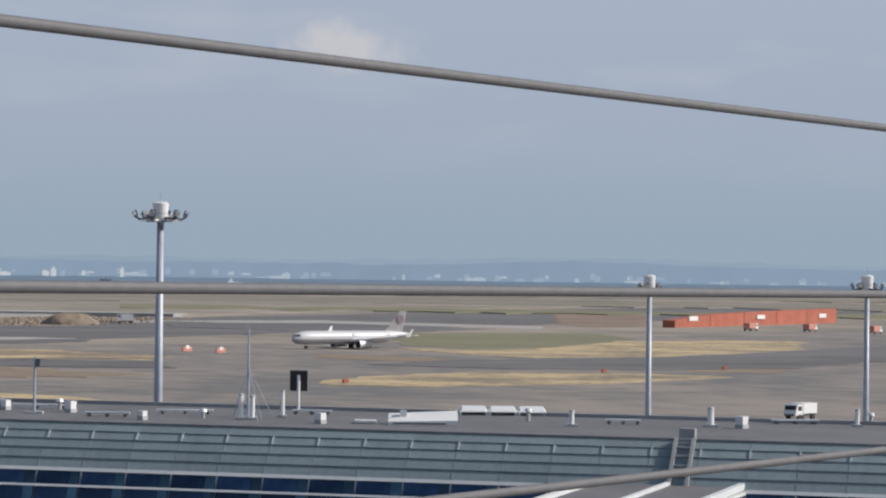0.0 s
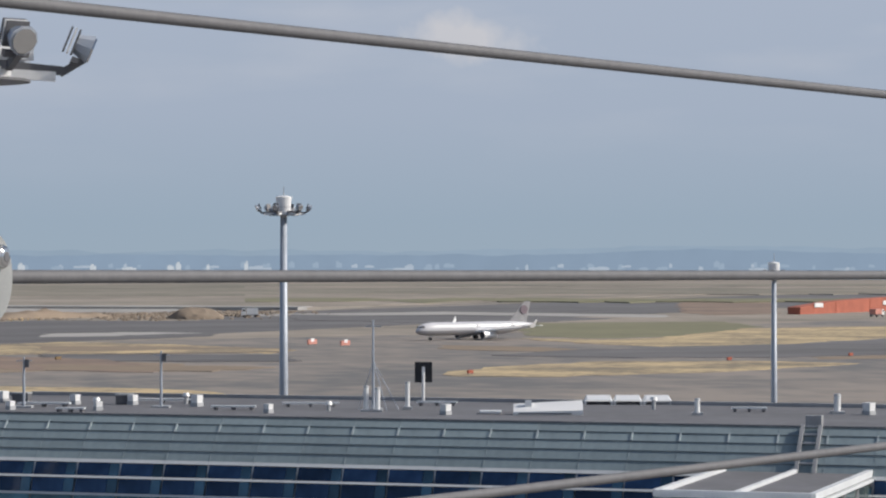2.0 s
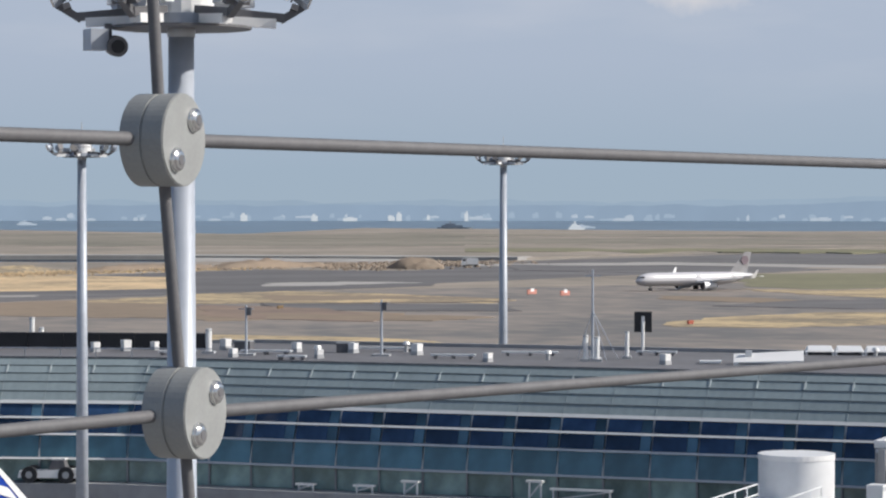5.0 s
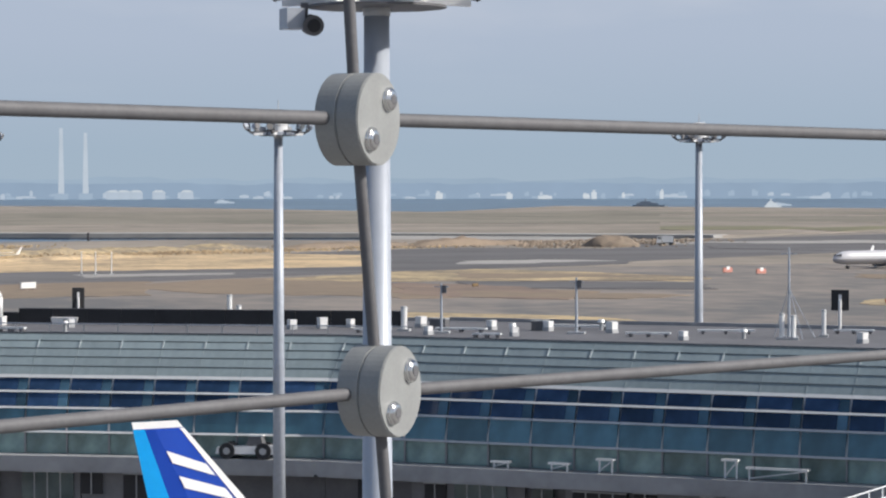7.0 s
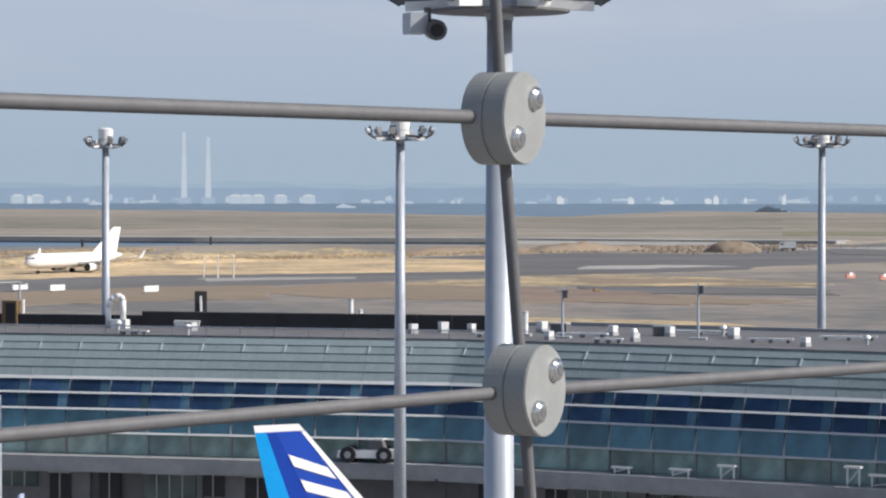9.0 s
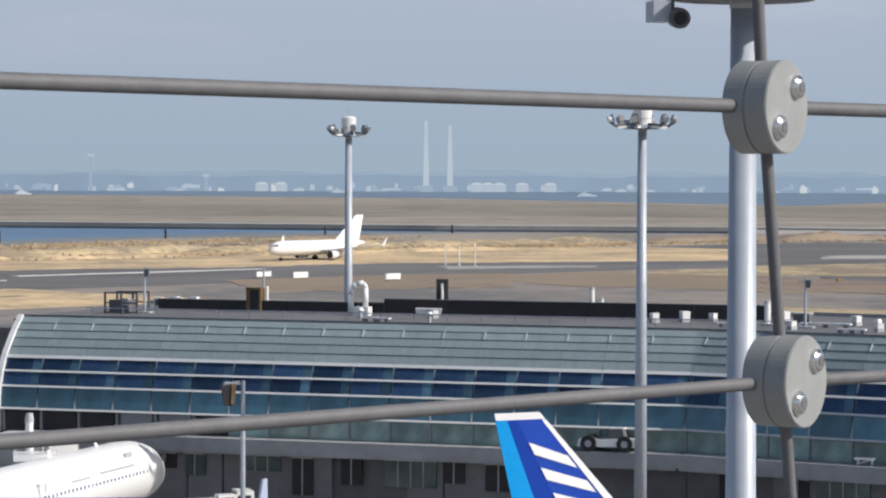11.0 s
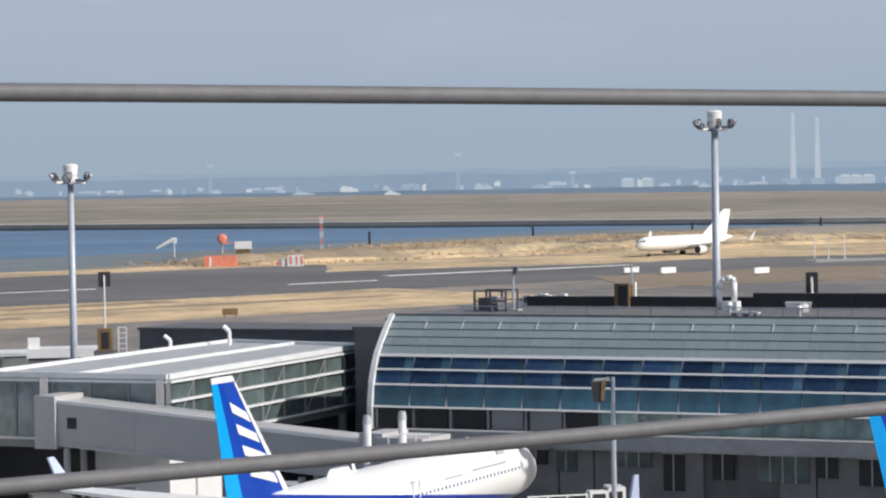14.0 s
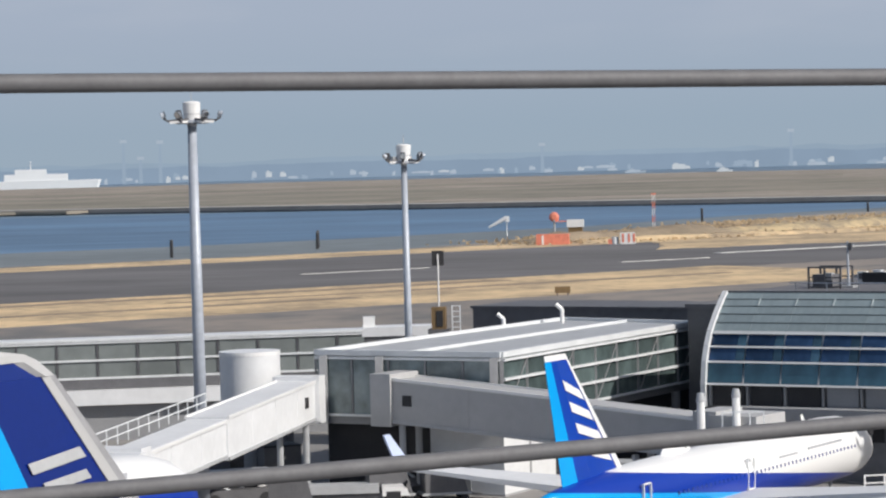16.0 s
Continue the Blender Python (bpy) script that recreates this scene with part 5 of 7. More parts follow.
# the first bridge wears the darker copy, for its wall in shade
boarding_bridge((-19.8, 180.5, 5.0), (1.0, 168.5, 3.3), 2.6, 2.85, "boarding bridge greyed for its shaded side, sloping down to the parked airliner", skin="dimmed_white")
boarding_bridge((-26.5, 183.5, 4.9), (-31.5, 149.0, 3.9), 2.6, 2.6, "sunlit white boarding bridge on a wheeled leg", rail=0.45)
boarding_bridge((63.0, 120.3, 4.7), (46.5, 105.0, 4.2), 3.2, 2.7, "white boarding bridge with handrails on its roof", rail=0)
boarding_bridge((71.0, 119.5, 5.0), (58.5, 99.5, 4.5), 2.8, 2.7, "white boarding bridge with handrails on its roof", rail=0)

# the far corridor behind the gate house
cor = thing("corridor", Matrix.Identity(4), "long low glazed corridor with white rails", "building")
ca, cb = polar(-18.0, 226.0), polar(-6.6, 226.0)
cd = (cb - ca).normalized()
co = Vector((cd.y, -cd.x, 0))
part("body", prism(B(), [((ca + co * 0).x, (ca + co * 0).y), (cb.x, cb.y), (cb - co * 2.6).to_tuple()[:2], (ca - co * 2.6).to_tuple()[:2]], 0, 8.1), M["panel"], cor)
part("roof", prism(B(), [((ca + co * 0.3).x, (ca + co * 0.3).y), (cb + co * 0.3).to_tuple()[:2], (cb - co * 2.8).to_tuple()[:2], (ca - co * 2.8).to_tuple()[:2]], 8.103, 8.3), M["frame"], cor, "pale roof edge")
wall_glazing(cor, (ca.x, ca.y), (cb.x, cb.y), 5.15, 8.0, 14, 2, (co.x, co.y), slant=False, glass="paleglass", posts="dgrey")
# shade of the recess below the glazing, put in as a dark strip
part("sill_band", bar(B(), ca + co * 0.12 + Vector((0, 0, 4.67)), cb + co * 0.12 + Vector((0, 0, 4.67)), 0.2, 0.76), M["dgrey"], cor, "dark band standing in for the shaded recess under the glazing")
part("plinth", bar(B(), ca + co * 0.5 + Vector((0, 0, 3.65)), cb + co * 0.5 + Vector((0, 0, 3.65)), 1.0, 1.2), M["bridge"], cor, "pale concrete plinth")
# dark block filling the dark gap between corridor and pier end
annex = thing("pier_annex", PIER, "dark grey block in the dark gap at the pier's end", "building")
part("block", box(B(), (-90.4, 22, 5.3), (5.4, 12, 10.6)), M["dgrey"], annex)
part("roof", box(B(), (-90.4, 22, 10.75), (5.7, 12.3, 0.3)), M["flat"], annex, "grey flat roof")
part("louvre", box(B(), (-90.7, 15.95, 6.5), (2.2, 0.1, 2.5)), M["black"], annex, "black louvre")
screen = thing("plant_screen", PIER, "low grey flat-roofed block behind the gate corridor", "building")
part("block", box(B(), (-103, 34, 4.8), (34, 8, 9.6)), M["flat"], screen)
part("roof_edge", box(B(), (-103, 34, 9.7), (34.3, 8.3, 0.2)), M["dgrey"], screen, "dark roof edge")
part("hatch", box(B(), (-97, 33, 10.2), (3.0, 2.4, 0.9)), M["flat"], screen)

# low plant house between the corridor and the gate house
ob = thing("plant_house", Matrix.Translation((-23.2, 215.0, 0)) @ Matrix.Rotation(radians(6), 4, "Z"), "grey plant house with a white roof edge", "plant house")
part("block", box(B(), (0, 0, 4.2), (5.2, 3.0, 8.4)), M["dgrey"], ob)
part("roof_edge", box(B(), (0, 0, 8.75), (5.5, 3.3, 0.7)), M["bridge"], ob, "pale roof edge")
part("cowl", box(B(), (-2.2, -0.5, 9.5), (0.9, 0.9, 0.8)), M["white"], ob)

ob = thing("stair_block", Matrix.Translation((-13.6, 183.0, 0)), "pale grey stair tower under the gate corridor's corner", "stair tower")
part("block", prism(B(), [(-4.0, -1.95), (0.95, -4.25), (3.9, 2.5), (-1.1, 4.6)], 0.0, 4.45), M["bridge"], ob)
part("door", bar(B(), (-2.2, -2.86, 1.1), (-1.3, -3.28, 1.1), 0.06, 2.1), M["grey"], ob, "grey steel door")
part("plinth", prism(B(), [(-4.05, -2.03), (0.98, -4.36), (4.0, 2.5), (-1.1, 4.7)], 0.0, 0.25), M["ledge"], ob)

# railed landings where the bridges meet the gate building
for x, y, z, turn in ((66.4, 117.2, 7.6, 44), (70.0, 118.0, 8.27, 40)):
    ob = thing("service_landing", Matrix.Translation((x, y, 0)) @ Matrix.Rotation(radians(turn), 4, "Z"), "white service landing with handrails on a column", "landing", "service landings")
    part("deck", box(B(), (0, 0, z), (2.2, 1.6, 0.5)), M["white"], ob)
    part("cabinet", box(B(), (-0.5, 0.2, z + 0.65), (0.8, 0.8, 0.8)), M["bridge"], ob)
    if z < 8:
        part("column", tube(B(), (0, 0, 0), (0, 0, z - 0.2), 0.3, 0.3, 12), M["grey"], ob)
    for sx in (-1.05, 0, 1.05):
        part("rail_post", box(B(), (sx, -0.75, z + 0.75), (0.07, 0.07, 1.0)), M["white"], ob)
    for zz in (0.75, 1.25):
        part("handrail", box(B(), (0, -0.75, z + zz), (2.2, 0.07, 0.07)), M["white"], ob)

# ---- equipment on the pier's flat roof (pier coordinates: along, depth) ----
RZ = 12.262


def on_pier(x, y, z=RZ, turn=0.0):
    return PIER @ Matrix.Translation((x, y, z)) @ Matrix.Rotation(radians(turn), 4, "Z")


def roof_vent(x, y, s=1.0, turn=0.0):
    ob = thing("roof_vent", on_pier(x, y, RZ, turn), "small white box vent on the flat roof", "roof vent", "roof vents")
    part("curb", box(B(), (0, 0, 0.12), (0.7 * s, 0.7 * s, 0.24)), M["grey"], ob)
    bm = B()
    hull(bm, [(-.3 * s, -.3 * s, .24), (.3 * s, -.3 * s, .24), (.3 * s, .3 * s, .24), (-.3 * s, .3 * s, .24)], [(-.33 * s, -.33 * s, .85 * s), (.33 * s, -.33 * s, .85 * s), (.33 * s, .33 * s, .85 * s), (-.33 * s, .33 * s, .85 * s)])
    part("hood", bm, M["white"], ob, "white flared hood")
    return ob


for i, (x, y) in enumerate(((-27.4, 8.4), (-26.2, 15.0), (-21.8, 13.1), (-16.5, 5.7), (-5.6, 4.3), (20.0, 5.0), (-58.3, 14.1), (-43.1, 14.1), (-41.4, 15.6), (-39.8, 17.0), (-30.0, 15.4), (-35.2, 18.0), (-33.0, 9.0), (34.0, 6.0))):
    roof_vent(x, y, 0.66 + 0.2 * ((i * 7) % 3) / 2, 36 + (i * 23) % 26)


def roof_post(x, y, h, r=0.17, base=True):
    ob = thing("vent_pipe", on_pier(x, y), "white upright vent pipe on the roof", "vent pipe", "vent pipes")
    part("pipe", tube(B(), (0, 0, 0.05), (0, 0, h), r, r, 14), M["white"], ob, smooth=False)
    part("cap", tube(B(), (0, 0, h), (0, 0, h + 0.12), r * 1.25, r * 0.9, 14), M["grey"], ob)
    part("foot", box(B(), (0, 0, 0.08), (r * 4, r * 4, 0.16)), M["grey"], ob)
    return ob


for x, y, h, r in ((-10.6, 7.2, 1.5, 0.16), (-9.9, 7.2, 1.4, 0.16), (-8.2, 10.5, 1.6, 0.14), (9.6, 4.4, 0.9, 0.16), (-48.9, 20.0, 1.9, 0.17), (-48.3, 20.2, 1.2, 0.17), (-35.4, 13.2, 1.5, 0.2), (18.2, 6, 1.1, 0.2), (27.5, 8, 1.0, 0.15)):
    roof_post(x, y, h, r)


def aerial_mast(x, y, h, head=True, stays=False):
    ob = thing("aerial_mast", on_pier(x, y), "thin grey aerial mast standing on the pier roof", "mast", "aerial masts")
    part("pole", tube(B(), (0, 0, 0), (0, 0, h), 0.1, 0.06, 10), M["galv"], ob)
    part("foot", box(B(), (0, 0, 0.06), (1.1, 0.9, 0.12)), M["grey"], ob)
    part("crossbar", bar(B(), (-0.5, 0, h * 0.93), (0.5, 0, h * 0.93), 0.06, 0.06), M["galv"], ob)
    if head:
        part("sensor", box(B(), (0.2, 0, h * 0.88), (0.26, 0.22, 0.5)), M["dgrey"], ob, "dark sensor box")
    if stays:
        for dx, dy in ((1.6, 0), (-1.0, 0.9), (0.9, -0.9)):
            part("stay", tube(B(), (dx, dy, 0), (0, 0, h * 0.55), 0.025, 0.025, 6), M["galv"], ob)
    return ob


aerial_mast(-10.3, 9.5, 5.6, head=False, stays=True)
aerial_mast(-23.9, 11.7, 3.6)
aerial_mast(-32.6, 11.4, 3.2)
aerial_mast(-79.3, 13.5, 3.2)
aerial_mast(-73.0, 20.0, 3.0, head=False)


def black_sign(m, w, h, zc, label):
    ob = thing("signal_board", m, label, "sign board", "sign boards")
    part("post", tube(B(), (0, 0, 0), (0, 0, zc), 0.11, 0.11, 10), M["white"], ob, "white post")
    part("board", box(B(), (0, 0.16, zc), (w, 0.12, h)), M["black"], ob, "matt black board")
    part("stripe", box(B(), (0, 0.08, zc - h * 0.1), (0.2, 0.05, h * 0.75)), M["white"], ob, "white stripe")
    return ob


black_sign(on_pier(-7.6, 20.0), 1.15, 1.35, 1.9, "black signal board on a white post on the roof")
black_sign(Matrix.Translation((36.9, 229.7, 0)) @ Matrix.Rotation(radians(-9), 4, "Z"), 1.0, 1.7, 12.4, "black signal board on a white post behind the pier")
# flat white panels and the row of white arches
ob = thing("skylight", on_pier(0.6, 4.6), "long low white skylight box on the flat roof", "skylight")
part("box", hull(B(), [(-2.1, -0.7, 0), (2.1, -0.7, 0), (2.1, 0.7, 0), (-2.1, 0.7, 0)], [(-2.1, -0.7, 0.2), (2.1, -0.7, 0.3), (2.1, 0.7, 0.85), (-2.1, 0.7, 0.62)]), M["white"], ob)
part("cowl", box(B(), (-1.2, 0.2, 0.55), (0.4, 0.4, 0.6)), M["white"], ob)
part("opening", box(B(), (-0.2, -0.72, 0.1), (3.2, 0.05, 0.08)), M["dgrey"], ob, "dark slot")
ob = thing("duct_plate", on_pier(-2.9, 5.4), "flat white plate lying on the roof", "roof plate")
part("plate", box(B(), (0, 0, 0.12), (1.3, 1.2, 0.14)), M["white"], ob)
for i in range(3):
    ob = thing("roof_canopy", on_pier(3.9 + i * 1.9, 16.5), "white arched canopy hood on the roof", "roof hood", "arched roof hoods")
    bm = hull(B(), [(-0.93, -0.8, 0.22), (0.93, -0.8, 0.22), (0.93, 0.8, 0.22), (-0.93, 0.8, 0.22)], [(-0.75, -0.7, 0.34), (0.75, -0.7, 0.34), (0.75, 0.8, 0.56), (-0.75, 0.8, 0.56)])
    part("hood", bm, M["white"], ob)
    part("opening", hull(B(), [(-0.75, -0.5, 0.0), (0.75, -0.5, 0.0), (0.75, 0.5, 0.0), (-0.75, 0.5, 0.0)], [(-0.6, -0.5, 0.215), (0.6, -0.5, 0.215), (0.6, 0.5, 0.215), (-0.6, 0.5, 0.215)]), M["dgrey"], ob, "dark arched opening")
    for sx in (-0.85, 0.85):
        part("cheek", box(B(), (sx, 0, 0.105), (0.14, 1.6, 0.21)), M["white"], ob)
# low trays, plates and cowls scattered over the flat roof
rnd = random.Random(31)
for x, y, w in ((-31.5, 12.5, 3.4), (-24.5, 17.0, 4.6), (-19.0, 9.0, 2.8), (-14.5, 13.0, 3.6), (-28.8, 6.5, 1.8), (-6.5, 14.5, 2.6), (13.0, 8.0, 2.2), (-37.0, 11.0, 2.4), (-60.5, 8.5, 2.0), (24.0, 10.5, 3.0)):
    ob = thing("cable_tray", on_pier(x, y, RZ, rnd.uniform(-6, 6)), "low pale cable tray running over the flat roof", "cable tray", "roof cable trays")
    part("tray", box(B(), (0, 0, 0.24), (w, 0.5, 0.1)), M["frame"], ob)
    for sx in (-0.4, 0, 0.4):
        part("foot", box(B(), (w * sx, 0, 0.1), (0.18, 0.6, 0.2)), M["dgrey"], ob)
for x, y, h in ((-28.0, 11.6, 0.45), (-22.9, 16.4, 0.5), (-13.0, 8.2, 0.4), (-62.5, 11.0, 0.6), (-57.0, 9.0, 0.5), (7.2, 10.0, 0.6), (29.0, 12.0, 0.5)):
    ob = thing("mushroom_cowl", on_pier(x, y), "small white mushroom cowl on the flat roof", "roof cowl", "roof cowls")
    part("stem", tube(B(), (0, 0, 0), (0, 0, h), 0.13, 0.13, 10), M["grey"], ob)
    part("hat", tube(B(), (0, 0, h), (0, 0, h + 0.2), 0.26, 0.18, 12), M["white"], ob)
for x, y in ((-26.8, 15.5), (-33.8, 17.2)):
    ob = thing("roof_unit", on_pier(x, y, RZ, rnd.uniform(-15, 15)), "dark low condenser unit with a pale lid on the roof", "condenser", "roof condensers")
    part("case", box(B(), (0, 0, 0.3), (1.1, 0.8, 0.6)), M["dgrey"], ob)
    part("lid", box(B(), (0, 0, 0.64), (1.16, 0.86, 0.08)), M["grey"], ob)
# black parapet wall at the back of the left half
ob = thing("screen_wall", WEST, "long low black screen wall on the flat roof", "screen wall")
for i in range(18):
    h = 0.75 if i < 7 else 1.03
    part("screen_panel", box(B(), (-82 + i * 2.44 + 1.22, 15.5, RZ + h / 2), (2.4, 0.15, h)), M["black"], ob)
    part("coping", box(B(), (-82 + i * 2.44 + 1.22, 15.5, RZ + h + 0.03), (2.4, 0.24, 0.06)), M["dgrey"], ob)
ob = thing("guard_rail", WEST, "thin grey guard rail along the roof's front edge", "guard rail")
for i in range(20):
    part("rail_post", box(B(), (-82 + i * 2.3, 4.6, RZ + 0.3), (0.06, 0.06, 0.6)), M["grey"], ob)
part("rail", box(B(), (-59, 4.6, RZ + 0.62), (47, 0.07, 0.07)), M["galv"], ob, "grey guard rail")
# plant cage, tanks, brown box, goose-neck duct
ob = thing("plant_cage", on_pier(-80.4, 13.0), "dark steel plant cage with units inside", "plant cage")
for x in (-1.2, 0, 1.2):
    for y in (-1, 1):
        part("cage_post", box(B(), (x, y, 0.75), (0.12, 0.12, 1.5)), M["dgrey"], ob)
for z in (0.1, 0.75, 1.45):
    part("cage_rail", box(B(), (0, -1, z), (2.5, 0.1, 0.1)), M["dgrey"], ob)
    part("cage_rail", box(B(), (0, 1, z), (2.5, 0.1, 0.1)), M["dgrey"], ob)
part("unit", box(B(), (-0.3, 0, 0.5), (1.5, 1.4, 0.9)), M["dgrey"], ob)
part("unit", box(B(), (0.1, -0.5, 0.8), (0.6, 0.5, 0.5)), M["grey"], ob)
for i in range(4):
    ob = thing("air_unit", on_pier(-80.6 + i * 0.75, 19.0 + (i % 2)), "small white air unit in a row", "air unit", "air units")
    part("case", box(B(), (0, 0, 0.42), (0.62, 0.6, 0.84 + 0.1 * (i % 2))), M["white"], ob)
    part("grille", box(B(), (0, -0.31, 0.5), (0.42, 0.03, 0.42)), M["dgrey"], ob)
ob = thing("control_box", on_pier(-73.0, 18.5), "brown metal control cabinet on the roof", "cabinet")
part("case", box(B(), (0, 0, 0.85), (1.1, 0.9, 1.7)), M["brown"], ob)
part("door", box(B(), (0.1, -0.47, 0.85), (0.7, 0.05, 1.4)), M["black"], ob)
part("post", tube(B(), (0.85, 0, 0), (0.85, 0, 1.8), 0.12, 0.12, 10), M["white"], ob)
ob = thing("skylight", Matrix.Translation(polar(8.89, 193.0, RZ)) @ Matrix.Rotation(radians(-27), 4, "Z"), "white hooded skylight box on the flat roof", "skylight")
part("box", hull(B(), [(-0.85, -0.5, 0), (0.85, -0.5, 0), (0.85, 0.5, 0), (-0.85, 0.5, 0)], [(-0.95, -0.55, 0.45), (0.95, -0.55, 0.45), (0.85, 0.5, 0.62), (-0.85, 0.5, 0.62)]), M["white"], ob)
part("opening", box(B(), (0.3, -0.54, 0.2), (0.8, 0.05, 0.22)), M["dgrey"], ob, "dark slot")
ob = thing("goose_neck_duct", on_pier(-64.6, 16.2), "white goose-neck duct rising from a box", "duct")
part("base", box(B(), (0.4, 0, 0.3), (1.1, 0.9, 0.6)), M["white"], ob)
bm = B()
pth = [(-0.45, 0.0), (-0.45, 1.4), (-0.3, 1.9), (0.0, 2.15), (0.45, 2.2), (0.62, 1.9), (0.62, 0.6)]
for (x0, z0), (x1, z1) in zip(pth, pth[1:]):
    tube(bm, (x0, 0, z0), (x1, 0, z1), 0.2, 0.2, 12)
part("duct", bm, M["white"], ob, smooth=True)
# lamp post in front of the pier
ob = thing("apron_floodlight", Matrix.Translation(polar(5.05, 170.0)), "grey floodlight post with dark hanging lamp before the pier", "light post")
part("pole", tube(B(), (0, 0, 0), (0, 0, 9.4), 0.17, 0.13, 12), M["galv"], ob)
part("arm", bar(B(), (0, 0, 9.2), (-1.1, 0, 9.3), 0.12, 0.12), M["galv"], ob)
lamp = part("lamp", hull(B(), [(-1.15, -.25, 7.9), (-.6, -.25, 7.9), (-.6, .25, 7.9), (-1.15, .25, 7.9)], [(-1.35, -.25, 9.1), (-.45, -.25, 9.2), (-.45, .25, 9.2), (-1.35, .25, 9.1)]), M["black"], ob, "dark hanging lamp box")
part("cover", hull(B(), [(-.75, -.31, 8.0), (-.58, -.31, 8.0), (-.58, -.26, 8.0), (-.75, -.26, 8.0)], [(-.7, -.31, 9.25), (-.4, -.31, 9.25), (-.4, -.26, 9.25), (-.7, -.26, 9.25)]), M["brown"], lamp, "dull brown cover")
part("yoke", bar(B(), (-1.2, 0, 9.2), (-0.2, 0, 9.35), 0.1, 0.14), M["ledge"], lamp)
# white pillars and railings at the bridge's end
for az, h in ((0.0, 7.7), (0.72, 7.9)):
    ob = thing("bridge_pillar", Matrix.Translation(polar(az, 165.5)), "white pillar with a cap beside the bridge", "pillar", "bridge pillars")
    part("shaft", tube(B(), (0, 0, 0), (0, 0, h - 0.5), 0.28, 0.24, 14), M["white"], ob)
    part("cap", tube(B(), (0, 0, h - 0.5), (0, 0, h), 0.3, 0.2, 14), M["grey"], ob)
ob = thing("service_platform", Matrix.Translation(polar(0.85, 164.0)), "white service platform with a handrail", "platform")
part("deck", box(B(), (0, 0, 5.5), (2.6, 2.0, 0.4)), M["white"], ob)
part("stem", tube(B(), (0, 0, 0), (0, 0, 5.3), 0.35, 0.35, 12), M["grey"], ob)
for x in (-1.2, -0.4, 0.4, 1.2):
    part("rail_post", box(B(), (x, -0.95, 6.2), (0.07, 0.07, 1.1)), M["frame"], ob)
part("handrail", box(B(), (0, -0.95, 6.75), (2.5, 0.08, 0.08)), M["frame"], ob)

# ---- vehicles on the apron and the airfield ----
def truck(x, y, turn, L=6.5, w=2.3, h=2.6, label="white service truck on the apron", body="white"):
    ob = thing("truck", Matrix.Translation((x, y, 0.0)) @ Matrix.Rotation(radians(turn), 4, "Z"), label, "truck", "apron vehicles")
    part("chassis", box(B(), (0, 0, 0.75), (L, w * 0.8, 0.3)), M["dgrey"], ob)
    cab = part("cab", hull(B(), [(L / 2 - 1.8, -w / 2, .7), (L / 2, -w / 2, .7), (L / 2, w / 2, .7), (L / 2 - 1.8, w / 2, .7)], [(L / 2 - 1.8, -w / 2, h), (L / 2 - .45, -w / 2, h), (L / 2 - .45, w / 2, h), (L / 2 - 1.8, w / 2, h)]), M["white"], ob)
    part("windscreen", hull(B(), [(L / 2 - .2, -w / 2 + .15, 1.5), (L / 2 - .17, -w / 2 + .15, 1.5), (L / 2 - .17, w / 2 - .15, 1.5), (L / 2 - .2, w / 2 - .15, 1.5)], [(L / 2 - .42, -w / 2 + .15, h - .2), (L / 2 - .39, -w / 2 + .15, h - .2), (L / 2 - .39, w / 2 - .15, h - .2), (L / 2 - .42, w / 2 - .15, h - .2)]), M["black"], cab)
    part("side_window", box(B(), (L / 2 - 1.1, 0, h - .6), (0.9, w + 0.04, 0.6)), M["black"], cab)
    part("load_box", box(B(), (-0.95, 0, 0.93 + (h - 0.8) / 2), (L - 2.1, w, h - 0.8)), M[body], ob)
    for sx in (-L / 2 + 1.1, L / 2 - 1.2):
        for sy in (-1, 1):
            part("wheel", tube(B(), (sx, sy * (w / 2 - 0.3), 0.45), (sx, sy * w / 2, 0.45), 0.45, 0.45, 16), M["black"], ob)
    return ob


truck(-30.5, 179.0, 20, 4.5, 2.0, 1.9, "small white tow tractor under the bridge", "dgrey")
truck(-22.0, 176.0, 8, 7.0, 2.2, 1.3, "low white baggage carrier on the apron", "grey")
truck(-14.0, 186.0, 5, 5.0, 2.1, 2.0, "red service van under the gate corridor", "orange")
truck(22.2, 167.5, 20, 3.4, 1.8, 1.5, "white ground power unit by the pier")
truck(235, 337, 200, 5.5, 2.2, 2.3, "white van driving on the airfield")
truck(348, 902, 160, 6, 2.5, 3.0, "white truck beside the earth mound")


